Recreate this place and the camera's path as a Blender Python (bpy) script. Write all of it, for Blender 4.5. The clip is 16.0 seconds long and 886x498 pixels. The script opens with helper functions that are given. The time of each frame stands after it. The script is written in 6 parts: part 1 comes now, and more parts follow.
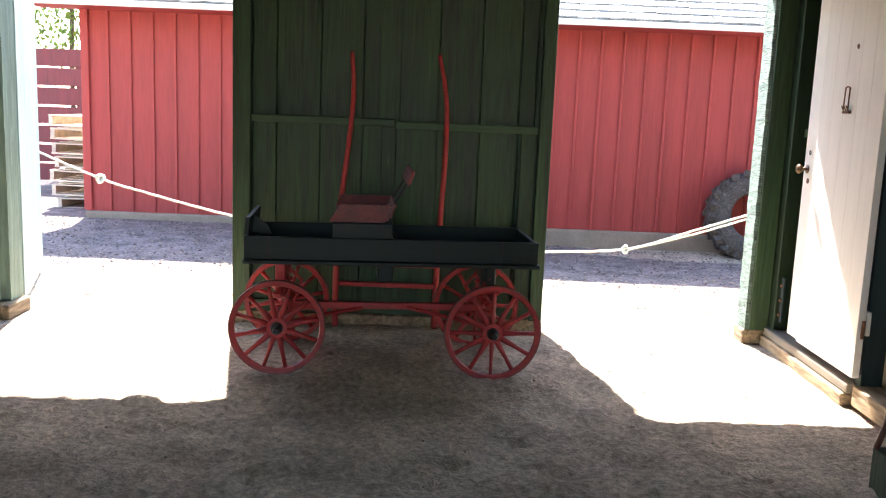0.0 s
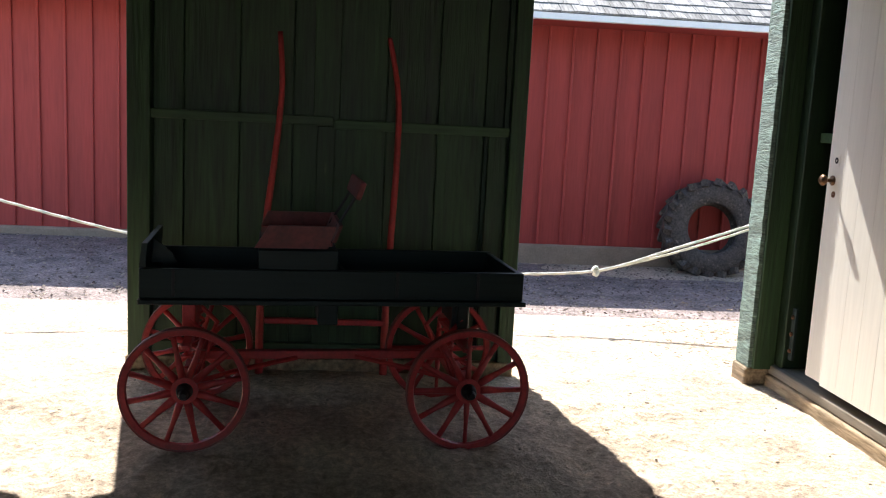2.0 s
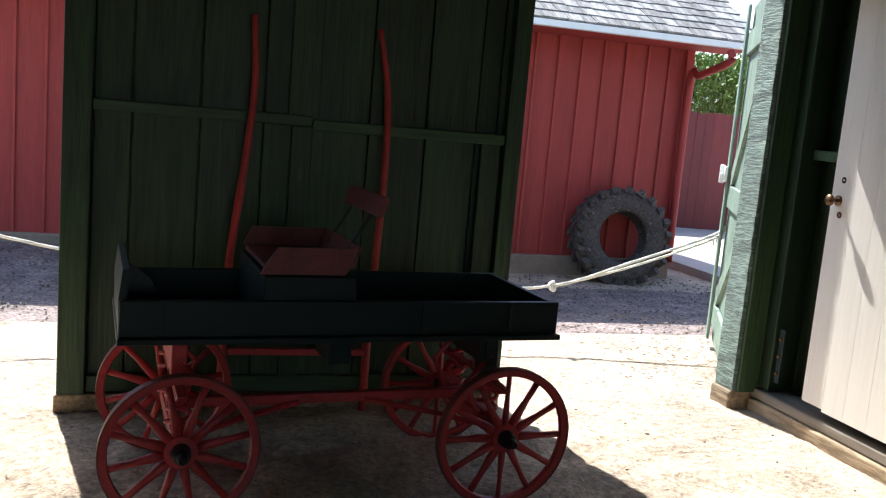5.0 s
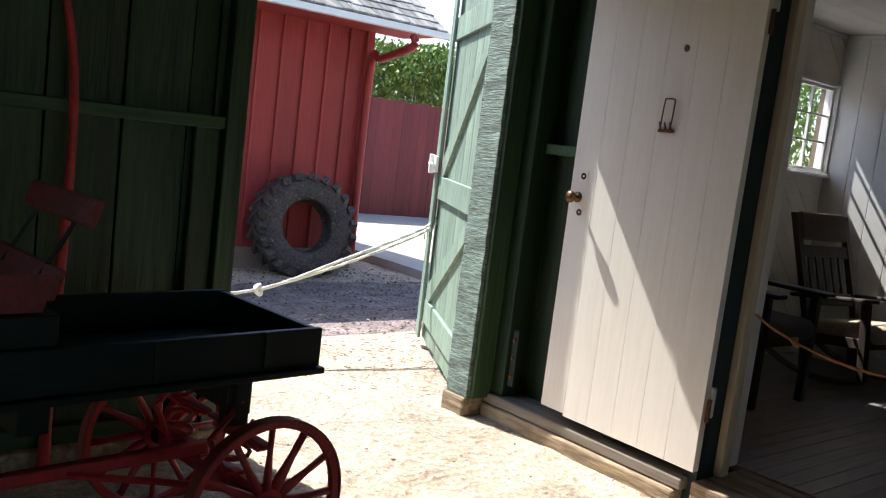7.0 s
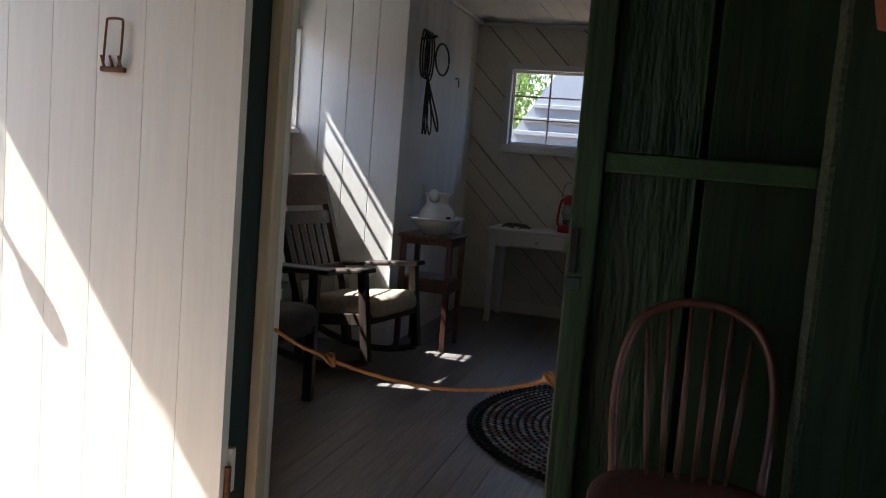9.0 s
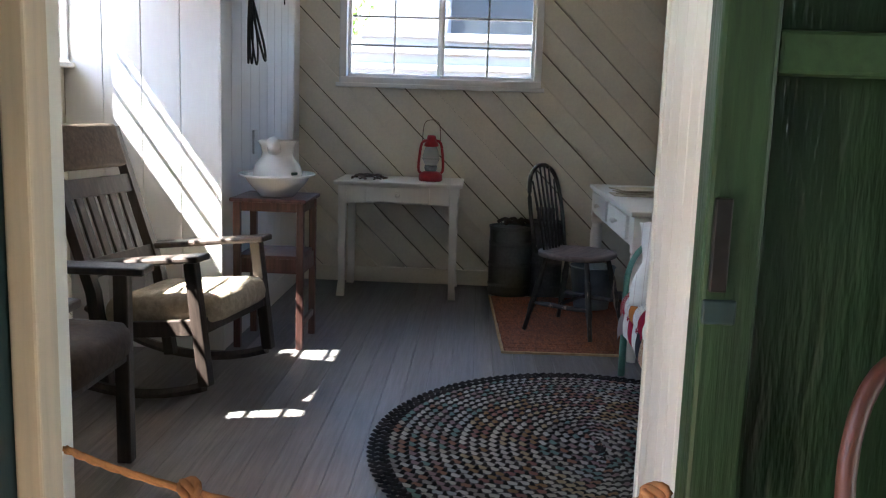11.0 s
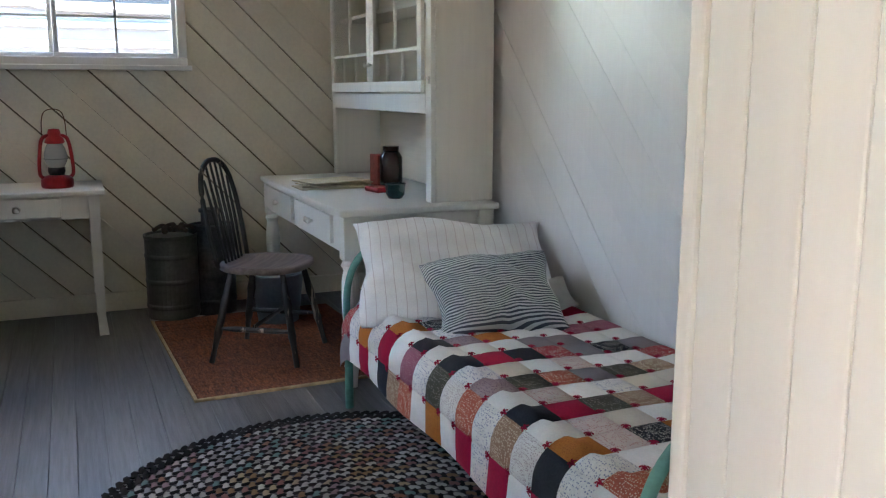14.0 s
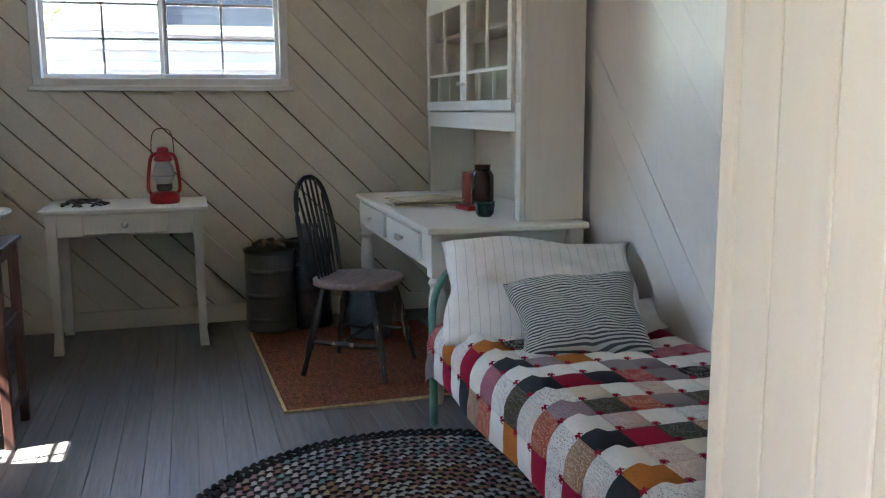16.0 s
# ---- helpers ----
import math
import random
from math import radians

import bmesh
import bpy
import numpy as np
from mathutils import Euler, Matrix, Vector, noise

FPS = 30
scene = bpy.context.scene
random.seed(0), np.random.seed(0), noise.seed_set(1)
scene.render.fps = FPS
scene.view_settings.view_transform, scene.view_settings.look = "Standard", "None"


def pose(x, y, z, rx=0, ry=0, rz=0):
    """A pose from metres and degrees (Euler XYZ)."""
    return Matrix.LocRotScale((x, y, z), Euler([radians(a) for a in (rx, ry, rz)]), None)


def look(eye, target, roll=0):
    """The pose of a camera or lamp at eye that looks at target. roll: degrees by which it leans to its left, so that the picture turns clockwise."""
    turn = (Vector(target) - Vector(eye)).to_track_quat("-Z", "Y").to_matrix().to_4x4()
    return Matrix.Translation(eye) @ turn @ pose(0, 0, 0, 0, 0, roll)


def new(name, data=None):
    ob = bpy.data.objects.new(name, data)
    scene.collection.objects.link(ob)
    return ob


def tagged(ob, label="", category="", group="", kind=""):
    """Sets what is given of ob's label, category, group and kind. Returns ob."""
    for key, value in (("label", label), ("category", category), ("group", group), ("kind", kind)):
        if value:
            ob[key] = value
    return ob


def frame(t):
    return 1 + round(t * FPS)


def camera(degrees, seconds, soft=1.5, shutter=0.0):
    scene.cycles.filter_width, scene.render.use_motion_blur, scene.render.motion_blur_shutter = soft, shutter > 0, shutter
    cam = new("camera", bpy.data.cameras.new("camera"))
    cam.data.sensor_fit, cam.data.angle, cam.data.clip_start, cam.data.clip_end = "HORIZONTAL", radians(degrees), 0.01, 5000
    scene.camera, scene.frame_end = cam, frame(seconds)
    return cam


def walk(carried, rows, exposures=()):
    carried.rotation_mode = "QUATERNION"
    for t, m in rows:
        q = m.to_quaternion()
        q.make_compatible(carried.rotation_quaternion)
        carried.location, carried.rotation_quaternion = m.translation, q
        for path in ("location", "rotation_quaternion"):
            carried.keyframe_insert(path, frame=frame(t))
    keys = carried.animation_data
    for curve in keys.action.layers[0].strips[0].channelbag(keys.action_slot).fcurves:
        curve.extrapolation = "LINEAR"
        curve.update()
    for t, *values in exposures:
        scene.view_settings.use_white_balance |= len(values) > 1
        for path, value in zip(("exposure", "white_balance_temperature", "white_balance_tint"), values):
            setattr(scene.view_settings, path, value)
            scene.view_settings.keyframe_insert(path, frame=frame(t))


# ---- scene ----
cam = camera(53.3, 16.0, 1.15)
PATH = [
    (0, (-0.03, -0.041, 1.432), (-0.017, 1.932, 1.108), 2.3),
    (0.3, (-0.016, 0.125, 1.428), (-0.033, 2.104, 1.141), 2.1),
    (0.5, (-0.039, 0.2, 1.431), (-0.036, 2.181, 1.158), 2.3),
    (0.8, (-0.096, 0.34, 1.401), (-0.027, 2.323, 1.156), 2.0),
    (1, (-0.127, 0.458, 1.406), (-0.028, 2.44, 1.162), 2.3),
    (1.5, (-0.189, 0.692, 1.37), (-0.03, 2.667, 1.094), 2.4),
    (2, (-0.21, 0.975, 1.369), (-0.004, 2.941, 1.067), 2.9),
    (2.5, (-0.264, 1.2, 1.349), (0.003, 3.157, 1.033), 3.1),
    (3, (-0.406, 1.422, 1.329), (-0.11, 3.373, 1.002), 3.2),
    (3.2, (-0.448, 1.501, 1.319), (-0.156, 3.45, 0.982), 3.3),
    (5.3, (-0.842, 1.612, 1.359), (-0.199, 3.485, 1.084), 5.3),
    (5.5, (-0.842, 1.688, 1.355), (-0.141, 3.541, 1.08), 5.6),
    (6, (-0.887, 1.888, 1.343), (0.005, 3.657, 1.068), 6.6),
    (6.5, (-0.962, 2.097, 1.353), (0.123, 3.756, 1.091), 6.6),
    (7, (-0.891, 2.307, 1.336), (0.377, 3.834, 1.088), 7.0),
    (7.5, (-0.726, 2.515, 1.357), (0.765, 3.831, 1.136), 7.5),
    (8, (-0.52, 2.739, 1.339), (1.201, 3.739, 1.14), 7.2),
    (8.5, (-0.284, 2.906, 1.319), (1.569, 3.627, 1.112), 5.9),
    (9, (0.046, 3.083, 1.323), (1.966, 3.601, 1.11), 4.6),
    (9.5, (0.311, 3.263, 1.308), (2.271, 3.591, 1.084), 3.7),
    (10, (0.592, 3.43, 1.297), (2.565, 3.637, 1.041), 3.1),
    (10.2, (0.711, 3.48, 1.289), (2.685, 3.654, 1.019), 2.8),
    (12.3, (1.778, 3.709, 1.235), (3.724, 3.538, 0.809), 1.7),
    (12.5, (1.838, 3.719, 1.233), (3.77, 3.48, 0.779), 1.8),
    (13, (1.949, 3.81, 1.241), (3.823, 3.308, 0.756), 1.3),
    (13.5, (1.979, 3.837, 1.256), (3.811, 3.147, 0.844), 0.5),
    (14, (1.966, 3.835, 1.276), (3.78, 3.072, 0.922), -0.0),
    (14.5, (1.948, 3.831, 1.276), (3.754, 3.046, 0.925), -0.2),
    (15, (1.941, 3.808, 1.275), (3.761, 3.057, 0.928), -0.3),
    (15.5, (1.944, 3.786, 1.278), (3.803, 3.127, 0.948), -0.4),
    (16, (1.942, 3.769, 1.282), (3.842, 3.229, 0.966), -0.3),
]
EXPOSURES = [(0.0, 2.9, 6400, 11), (1.0, 2.2, 6400, 11), (3.0, 1.5, 6200, 9), (6.0, 1.53, 6100, 9), (7.5, 1.36, 6250, 10), (8.0, 1.42, 6250, 10), (9.0, 2.2, 6150, 10),
             (10.2, 3.58, 6100, 10), (12.3, 4.68, 6250, 6), (13.0, 4.85, 6250, 6), (14.0, 4.53, 6250, 6), (16.0, 4.40, 6250, 6)]
walk(cam, [(t, look(eye, target, roll)) for t, eye, target, roll in PATH], EXPOSURES)

# ---- world and sun ----
SUN_EL, SUN_AZ = 53.7, -12.0  # degrees; azimuth from +y towards +x
world = bpy.data.worlds.new("sky")
scene.world = world
world.use_nodes = True
wn = world.node_tree
sky = wn.nodes.new("ShaderNodeTexSky")
sky.sky_type = 'NISHITA'
sky.sun_disc = False
sky.sun_elevation = radians(SUN_EL)
sky.sun_rotation = radians(SUN_AZ)
wn.links.new(sky.outputs[0], wn.nodes["Background"].inputs[0])
wn.nodes["Background"].inputs[1].default_value = 0.15
sun_data = bpy.data.lights.new("sun", 'SUN')
sun_data.energy = 5.0
sun_data.angle = radians(0.5)
sun_data.color = (1.0, 0.95, 0.87)
sun = new("sun", sun_data)
sun_dir = Vector((math.sin(radians(SUN_AZ)) * math.cos(radians(SUN_EL)), math.cos(radians(SUN_AZ)) * math.cos(radians(SUN_EL)), math.sin(radians(SUN_EL))))
sun.matrix_world = look(sun_dir * 40, (0, 0, 0))


# ---- materials ----
def mat(name, col, rough=0.6, var=0.18, scale=6.0, stretch=(1, 1, 1), bump=0.15, metal=0.0, dark=None, wear=0.0, wear_col=None, wear_scale=14.0, rand=0.0, gloss=0.5, fine=60.0):
    m = bpy.data.materials.new(name)
    m.use_nodes = True
    nt = m.node_tree
    bs = nt.nodes["Principled BSDF"]
    N, L = nt.nodes.new, nt.links.new
    tc = N("ShaderNodeTexCoord")
    info = N("ShaderNodeObjectInfo")
    mul = N("ShaderNodeVectorMath"); mul.operation = 'MULTIPLY_ADD'
    mul.inputs[1].default_value = stretch
    comb = N("ShaderNodeCombineXYZ")
    for i in range(3):
        k = N("ShaderNodeMath"); k.operation = 'MULTIPLY'; k.inputs[1].default_value = (37.0, 71.0, 53.0)[i]
        L(info.outputs["Random"], k.inputs[0]); L(k.outputs[0], comb.inputs[i])
    L(tc.outputs["Object"], mul.inputs[0]); L(comb.outputs[0], mul.inputs[2])
    n1 = N("ShaderNodeTexNoise"); n1.inputs["Scale"].default_value = scale; n1.inputs["Detail"].default_value = 5
    n2 = N("ShaderNodeTexNoise"); n2.inputs["Scale"].default_value = fine; n2.inputs["Detail"].default_value = 3
    L(mul.outputs[0], n1.inputs["Vector"]); L(mul.outputs[0], n2.inputs["Vector"])
    lo = dark or tuple(c * (1 - var * 1.6) for c in col)
    hi = tuple(min(1.0, c * (1 + var)) for c in col)
    ramp = N("ShaderNodeValToRGB")
    ramp.color_ramp.elements[0].position, ramp.color_ramp.elements[1].position = 0.3, 0.68
    ramp.color_ramp.elements[0].color, ramp.color_ramp.elements[1].color = (*lo, 1), (*hi, 1)
    mixf = N("ShaderNodeMath"); mixf.operation = 'MULTIPLY_ADD'; mixf.inputs[1].default_value = 0.45
    half = N("ShaderNodeMath"); half.operation = 'MULTIPLY'; half.inputs[1].default_value = 0.55
    L(n1.outputs[0], half.inputs[0]); L(n2.outputs[0], mixf.inputs[0]); L(half.outputs[0], mixf.inputs[2])
    L(mixf.outputs[0], ramp.inputs[0])
    out = ramp.outputs[0]
    if rand:
        hs = N("ShaderNodeHueSaturation")
        mr = N("ShaderNodeMapRange"); mr.inputs[3].default_value, mr.inputs[4].default_value = 1 - rand, 1 + rand
        L(info.outputs["Random"], mr.inputs[0]); L(mr.outputs[0], hs.inputs["Value"]); L(out, hs.inputs["Color"])
        out = hs.outputs[0]
    if wear:
        n3 = N("ShaderNodeTexNoise"); n3.inputs["Scale"].default_value = wear_scale; n3.inputs["Detail"].default_value = 6; n3.inputs["Roughness"].default_value = 0.7
        L(mul.outputs[0], n3.inputs["Vector"])
        r3 = N("ShaderNodeValToRGB")
        r3.color_ramp.elements[0].position, r3.color_ramp.elements[1].position = 0.72 - wear * 0.3, 0.76 - wear * 0.3
        L(n3.outputs[0], r3.inputs[0])
        mx = N("ShaderNodeMix"); mx.data_type = 'RGBA'
        L(r3.outputs[0], mx.inputs[0]); L(out, mx.inputs[6]); mx.inputs[7].default_value = (*(wear_col or (0.3, 0.25, 0.2)), 1)
        out = mx.outputs[2]
    L(out, bs.inputs["Base Color"])
    rr = N("ShaderNodeMapRange"); rr.inputs[3].default_value, rr.inputs[4].default_value = max(0.05, rough - 0.1), min(1, rough + 0.12)
    L(n1.outputs[0], rr.inputs[0]); L(rr.outputs[0], bs.inputs["Roughness"])
    bs.inputs["Metallic"].default_value = metal
    bs.inputs["Specular IOR Level"].default_value = gloss
    if bump:
        bp = N("ShaderNodeBump"); bp.inputs["Strength"].default_value = bump; bp.inputs["Distance"].default_value = 0.01
        L(mixf.outputs[0], bp.inputs["Height"]); L(bp.outputs[0], bs.inputs["Normal"])
    return m


def island_mat(name, cols, rough=0.85, bump=0.2, fine=150.0):
    """Colours picked per loose piece of the mesh."""
    m = mat(name, cols[0], rough, 0.2, 20, bump=bump, fine=fine, gloss=0.12)
    nt = m.node_tree
    g = nt.nodes.new("ShaderNodeNewGeometry")
    r = nt.nodes.new("ShaderNodeValToRGB")
    r.color_ramp.interpolation = 'CONSTANT'
    el = r.color_ramp.elements
    while len(el) < len(cols):
        el.new(0.5)
    for i, c in enumerate(cols):
        el[i].position, el[i].color = i / len(cols), (*c, 1)
    nt.links.new(g.outputs["Random Per Island"], r.inputs[0])
    mx = nt.nodes.new("ShaderNodeMix"); mx.data_type = 'RGBA'; mx.blend_type = 'MULTIPLY'; mx.inputs[0].default_value = 0.25
    bs = nt.nodes["Principled BSDF"]
    n = [x for x in nt.nodes if x.type == 'TEX_NOISE'][0]
    nt.links.new(r.outputs[0], mx.inputs[6]); nt.links.new(n.outputs[0], mx.inputs[7])
    nt.links.new(mx.outputs[2], bs.inputs["Base Color"])
    return m


def glass_mat(name):
    m = bpy.data.materials.new(name)
    m.use_nodes = True
    nt = m.node_tree
    bs = nt.nodes["Principled BSDF"]
    tr = nt.nodes.new("ShaderNodeBsdfTransparent")
    gl = nt.nodes.new("ShaderNodeBsdfGlossy"); gl.inputs["Roughness"].default_value = 0.03
    lw = nt.nodes.new("ShaderNodeLayerWeight"); lw.inputs[0].default_value = 0.5
    pw = nt.nodes.new("ShaderNodeMath"); pw.operation = 'POWER'; pw.inputs[1].default_value = 4.0
    fr = nt.nodes.new("ShaderNodeMath"); fr.operation = 'MULTIPLY_ADD'; fr.inputs[1].default_value = 0.6; fr.inputs[2].default_value = 0.03
    nt.links.new(lw.outputs["Facing"], pw.inputs[0]); nt.links.new(pw.outputs[0], fr.inputs[0])
    mx = nt.nodes.new("ShaderNodeMixShader")
    nt.links.new(fr.outputs[0], mx.inputs[0]); nt.links.new(tr.outputs[0], mx.inputs[1]); nt.links.new(gl.outputs[0], mx.inputs[2])
    nt.links.new(mx.outputs[0], nt.nodes["Material Output"].inputs[0])
    nt.nodes.remove(bs)
    return m


def grit(m, scale, lo, hi, stretch=(1, 1, 1), depth=0.006, sharp=0.12):
    """A finer second layer over a material: specks or grain in colour and relief."""
    nt = m.node_tree
    N, L = nt.nodes.new, nt.links.new
    bs = nt.nodes["Principled BSDF"]
    tc, mp = N("ShaderNodeTexCoord"), N("ShaderNodeMapping")
    mp.inputs["Scale"].default_value = stretch
    L(tc.outputs["Object"], mp.inputs[0])
    n = N("ShaderNodeTexNoise"); n.inputs["Scale"].default_value = scale; n.inputs["Detail"].default_value = 6; n.inputs["Roughness"].default_value = 0.65
    L(mp.outputs[0], n.inputs["Vector"])
    r = N("ShaderNodeValToRGB")
    r.color_ramp.elements[0].position, r.color_ramp.elements[1].position = 0.5 - sharp, 0.5 + sharp
    r.color_ramp.elements[0].color, r.color_ramp.elements[1].color = (lo, lo, lo, 1), (hi, hi, hi, 1)
    L(n.outputs[0], r.inputs[0])
    mx = N("ShaderNodeMix"); mx.data_type = 'RGBA'; mx.blend_type = 'MULTIPLY'; mx.inputs[0].default_value = 1.0
    L(bs.inputs["Base Color"].links[0].from_socket, mx.inputs[6]); L(r.outputs[0], mx.inputs[7])
    L(mx.outputs[2], bs.inputs["Base Color"])
    bp = N("ShaderNodeBump"); bp.inputs["Strength"].default_value = 0.8; bp.inputs["Distance"].default_value = depth
    if bs.inputs["Normal"].links:
        L(bs.inputs["Normal"].links[0].from_socket, bp.inputs["Normal"])
    L(n.outputs[0], bp.inputs["Height"]); L(bp.outputs[0], bs.inputs["Normal"])
    return m


V = (1, 1, 0.07)   # grain runs up
GX = (0.07, 1, 1)  # grain runs along x
GY = (1, 0.07, 1)
M_green = mat("green_paint", (0.021, 0.048, 0.0175), 0.47, 0.45, 12, V, 0.7, gloss=0.4, rand=0.2, wear=0.12, wear_col=(0.10, 0.13, 0.06))
M_green_h = mat("green_paint_rail", (0.034, 0.074, 0.029), gloss=0.4, rough=0.5, var=0.3, scale=10, stretch=GX, bump=0.3, rand=0.1, wear=0.15, wear_col=(0.10, 0.13, 0.06))
# Corner post far paler than the wall green: daylight on its outer face is painted in.
M_green_rough_lit = mat("rough_sawn_green_lit", (0.16, 0.235, 0.195), 0.75, 0.3, 8, (0.8, 0.8, 3.2), 0.9, wear=0.25, wear_col=(0.27, 0.34, 0.28), wear_scale=9, fine=26)
M_sill_grey = mat("grey_weathered_timber", (0.22, 0.19, 0.15), 0.85, 0.3, 8, GY, 0.5, wear=0.2, wear_col=(0.10, 0.14, 0.10))
M_green_pale = mat("pale_green_paint", (0.20, 0.275, 0.215), 0.6, 0.2, 8, V, 0.3, rand=0.1, wear=0.25, wear_col=(0.42, 0.48, 0.4))
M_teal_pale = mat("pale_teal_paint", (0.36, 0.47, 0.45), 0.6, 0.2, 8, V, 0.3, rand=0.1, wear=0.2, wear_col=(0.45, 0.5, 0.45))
M_red_side = mat("barn_red_siding", (0.335, 0.05, 0.044), 0.55, 0.16, 5, V, 0.1, rand=0.08, gloss=0.25)
M_fence = mat("maroon_fence", (0.18, 0.027, 0.03), 0.6, 0.2, 8, V, 0.2, rand=0.1)
M_white_metal = mat("white_gutter", (0.8, 0.79, 0.76), 0.45, 0.05, 5)
M_shingle = mat("weathered_shingle", (0.23, 0.22, 0.205), 0.85, 0.35, 12, (1, 0.3, 1), 0.4, rand=0.35)
M_plinth = mat("concrete_plinth", (0.27, 0.20, 0.15), 0.9, 0.2, 6, bump=0.3)
M_sill = mat("weathered_sill", (0.36, 0.27, 0.17), 0.85, 0.3, 8, GY, 0.5, rand=0.15)
M_ground = mat("sandy_ground", (0.60, 0.475, 0.355), 0.95, 0.36, 3.2, bump=1.0, fine=34.0)
for nd in M_ground.node_tree.nodes:
    if nd.type == 'BUMP':
        nd.inputs["Distance"].default_value = 0.035
M_gravel = mat("dark_gravel", (0.25, 0.195, 0.18), 0.95, 0.5, 5, bump=0.9, fine=45.0)
M_drive = mat("concrete_drive", (0.45, 0.42, 0.38), 0.9, 0.12, 3, bump=0.25)
M_stone = mat("pebble", (0.46, 0.38, 0.30), 0.9, 0.3, 12, bump=0.3, rand=0.4)
M_white_door = mat("cream_white_paint", (0.80, 0.765, 0.69), 0.38, 0.05, 4, V, 0.06, wear=0.08, wear_col=(0.5, 0.42, 0.32), rand=0.03)
M_white = mat("white_paint", (0.82, 0.815, 0.80), 0.32, 0.025, 4, V, 0.08, rand=0.03)
M_reveal = mat("yellowed_white_paint", (0.71, 0.69, 0.645), 0.34, 0.03, 4, V, 0.08, rand=0.03)
M_green_sawn = mat("rough_sawn_dark_green", (0.022, 0.05, 0.022), 0.32, 0.4, 16, (1, 1, 0.16), 1.6, fine=48)
# Darker copy of the green paint; shade of the recess and right wall is in it.
M_green_shaded = mat("green_paint_shaded", (0.015, 0.033, 0.015), 0.5, 0.35, 14, V, 0.5, gloss=0.35)
# Paler sawn green: grazing light on the post's north face, put into the colour.
M_green_edge_lit = mat("sawn_green_edge_lit", (0.075, 0.10, 0.06), 0.75, 0.3, 9, (1, 1, 2.5), 0.7, fine=30)
M_cream = mat("cream_board_paint", (0.755, 0.705, 0.585), 0.42, 0.06, 5, GX, 0.08, rand=0.05, wear=0.03, wear_col=(0.3, 0.25, 0.18))
M_jamb = mat("tan_jamb_paint", (0.62, 0.50, 0.36), 0.5, 0.12, 6, V, 0.15)
M_dark_gap = mat("dark_green_trim", (0.012, 0.03, 0.03), 0.6, 0.3, 8, V, 0.2)
M_plank = mat("grey_floor_paint", (0.165, 0.155, 0.152), 0.36, 0.16, 7, GX, 0.15, rand=0.1, wear=0.1, wear_col=(0.33, 0.29, 0.26))
M_ceiling = mat("white_ceiling_boards", (0.66, 0.64, 0.60), 0.6, 0.06, 5)
M_barn_dark = mat("old_barn_boards", (0.06, 0.08, 0.05), 0.8, 0.3, 6, V, 0.3, rand=0.2)
M_red_paint = mat("wagon_red_paint", (0.42, 0.03, 0.03), 0.45, 0.25, 12, bump=0.15, wear=0.25, wear_col=(0.2, 0.02, 0.02))
M_red_dull = mat("worn_maroon_paint", (0.22, 0.035, 0.03), 0.5, 0.3, 12, bump=0.2, wear=0.1, wear_col=(0.12, 0.06, 0.04))
M_wagon_bed = mat("blackish_green_box_paint", (0.006, 0.015, 0.013), 0.45, 0.3, 8, GX, 0.15, gloss=0.3, wear=0.06, wear_col=(0.08, 0.08, 0.07))
M_iron = mat("black_iron", (0.03, 0.028, 0.027), 0.5, 0.2, 20, metal=0.7, bump=0.15)
M_rust = mat("rusted_iron", (0.16, 0.07, 0.035), 0.75, 0.35, 15, metal=0.3, bump=0.3)
M_tyre = mat("weathered_tyre_rubber", (0.085, 0.07, 0.06), 0.88, 0.3, 9, bump=0.6, wear=0.4, wear_col=(0.19, 0.15, 0.12))
M_rope_white = mat("white_cotton_rope", (0.75, 0.72, 0.66), 0.9, 0.1, 40, bump=0.4)
M_rope = mat("manila_rope", (0.42, 0.18, 0.065), 0.9, 0.25, 40, bump=0.4)
M_brass = mat("old_brass", (0.16, 0.09, 0.05), 0.4, 0.25, 25, metal=0.9)
M_bark = mat("bark", (0.12, 0.08, 0.05), 0.9, 0.3, 10, V, 0.5)
M_leaf = mat("leaf", (0.17, 0.26, 0.045), 0.55, 0.45, 3, bump=0, gloss=0.4)
M_wood_pale = mat("pale_pallet_wood", (0.60, 0.50, 0.38), 0.8, 0.2, 8, GX, 0.3, rand=0.15)
M_glass = glass_mat("window_glass")
grit(M_ground, 26, 0.74, 1.12, depth=0.035)
grit(M_ground, 95, 0.8, 1.1, depth=0.01)
grit(M_gravel, 40, 0.5, 1.3, depth=0.02)
grit(M_green, 70, 0.92, 1.22, (1, 1, 0.05), 0.002)
grit(M_green_rough_lit, 34, 0.62, 1.38, (0.45, 0.45, 3.2), 0.03)
grit(M_green_edge_lit, 30, 0.55, 1.3, (0.5, 0.5, 3.0), 0.02)
grit(M_green_pale, 40, 0.75, 1.12, (1, 1, 0.06), 0.004)
worn = M_plank.node_tree  # brown trodden wood inside the doorway, lightened to stand in for daylight on it
wb = worn.nodes["Principled BSDF"]
w_tc, w_sx, w_mr, w_mx = [worn.nodes.new(k) for k in ("ShaderNodeTexCoord", "ShaderNodeSeparateXYZ", "ShaderNodeMapRange", "ShaderNodeMix")]
w_no, w_ad = worn.nodes.new("ShaderNodeTexNoise"), worn.nodes.new("ShaderNodeMath")
w_no.inputs["Scale"].default_value, w_no.inputs["Detail"].default_value = 2.2, 5
w_ad.operation, w_ad.inputs[1].default_value = 'MULTIPLY_ADD', 1.6
w_mr.inputs[1].default_value, w_mr.inputs[2].default_value, w_mr.inputs[3].default_value, w_mr.inputs[4].default_value = 4.2, 5.0, 0.9, 0.0
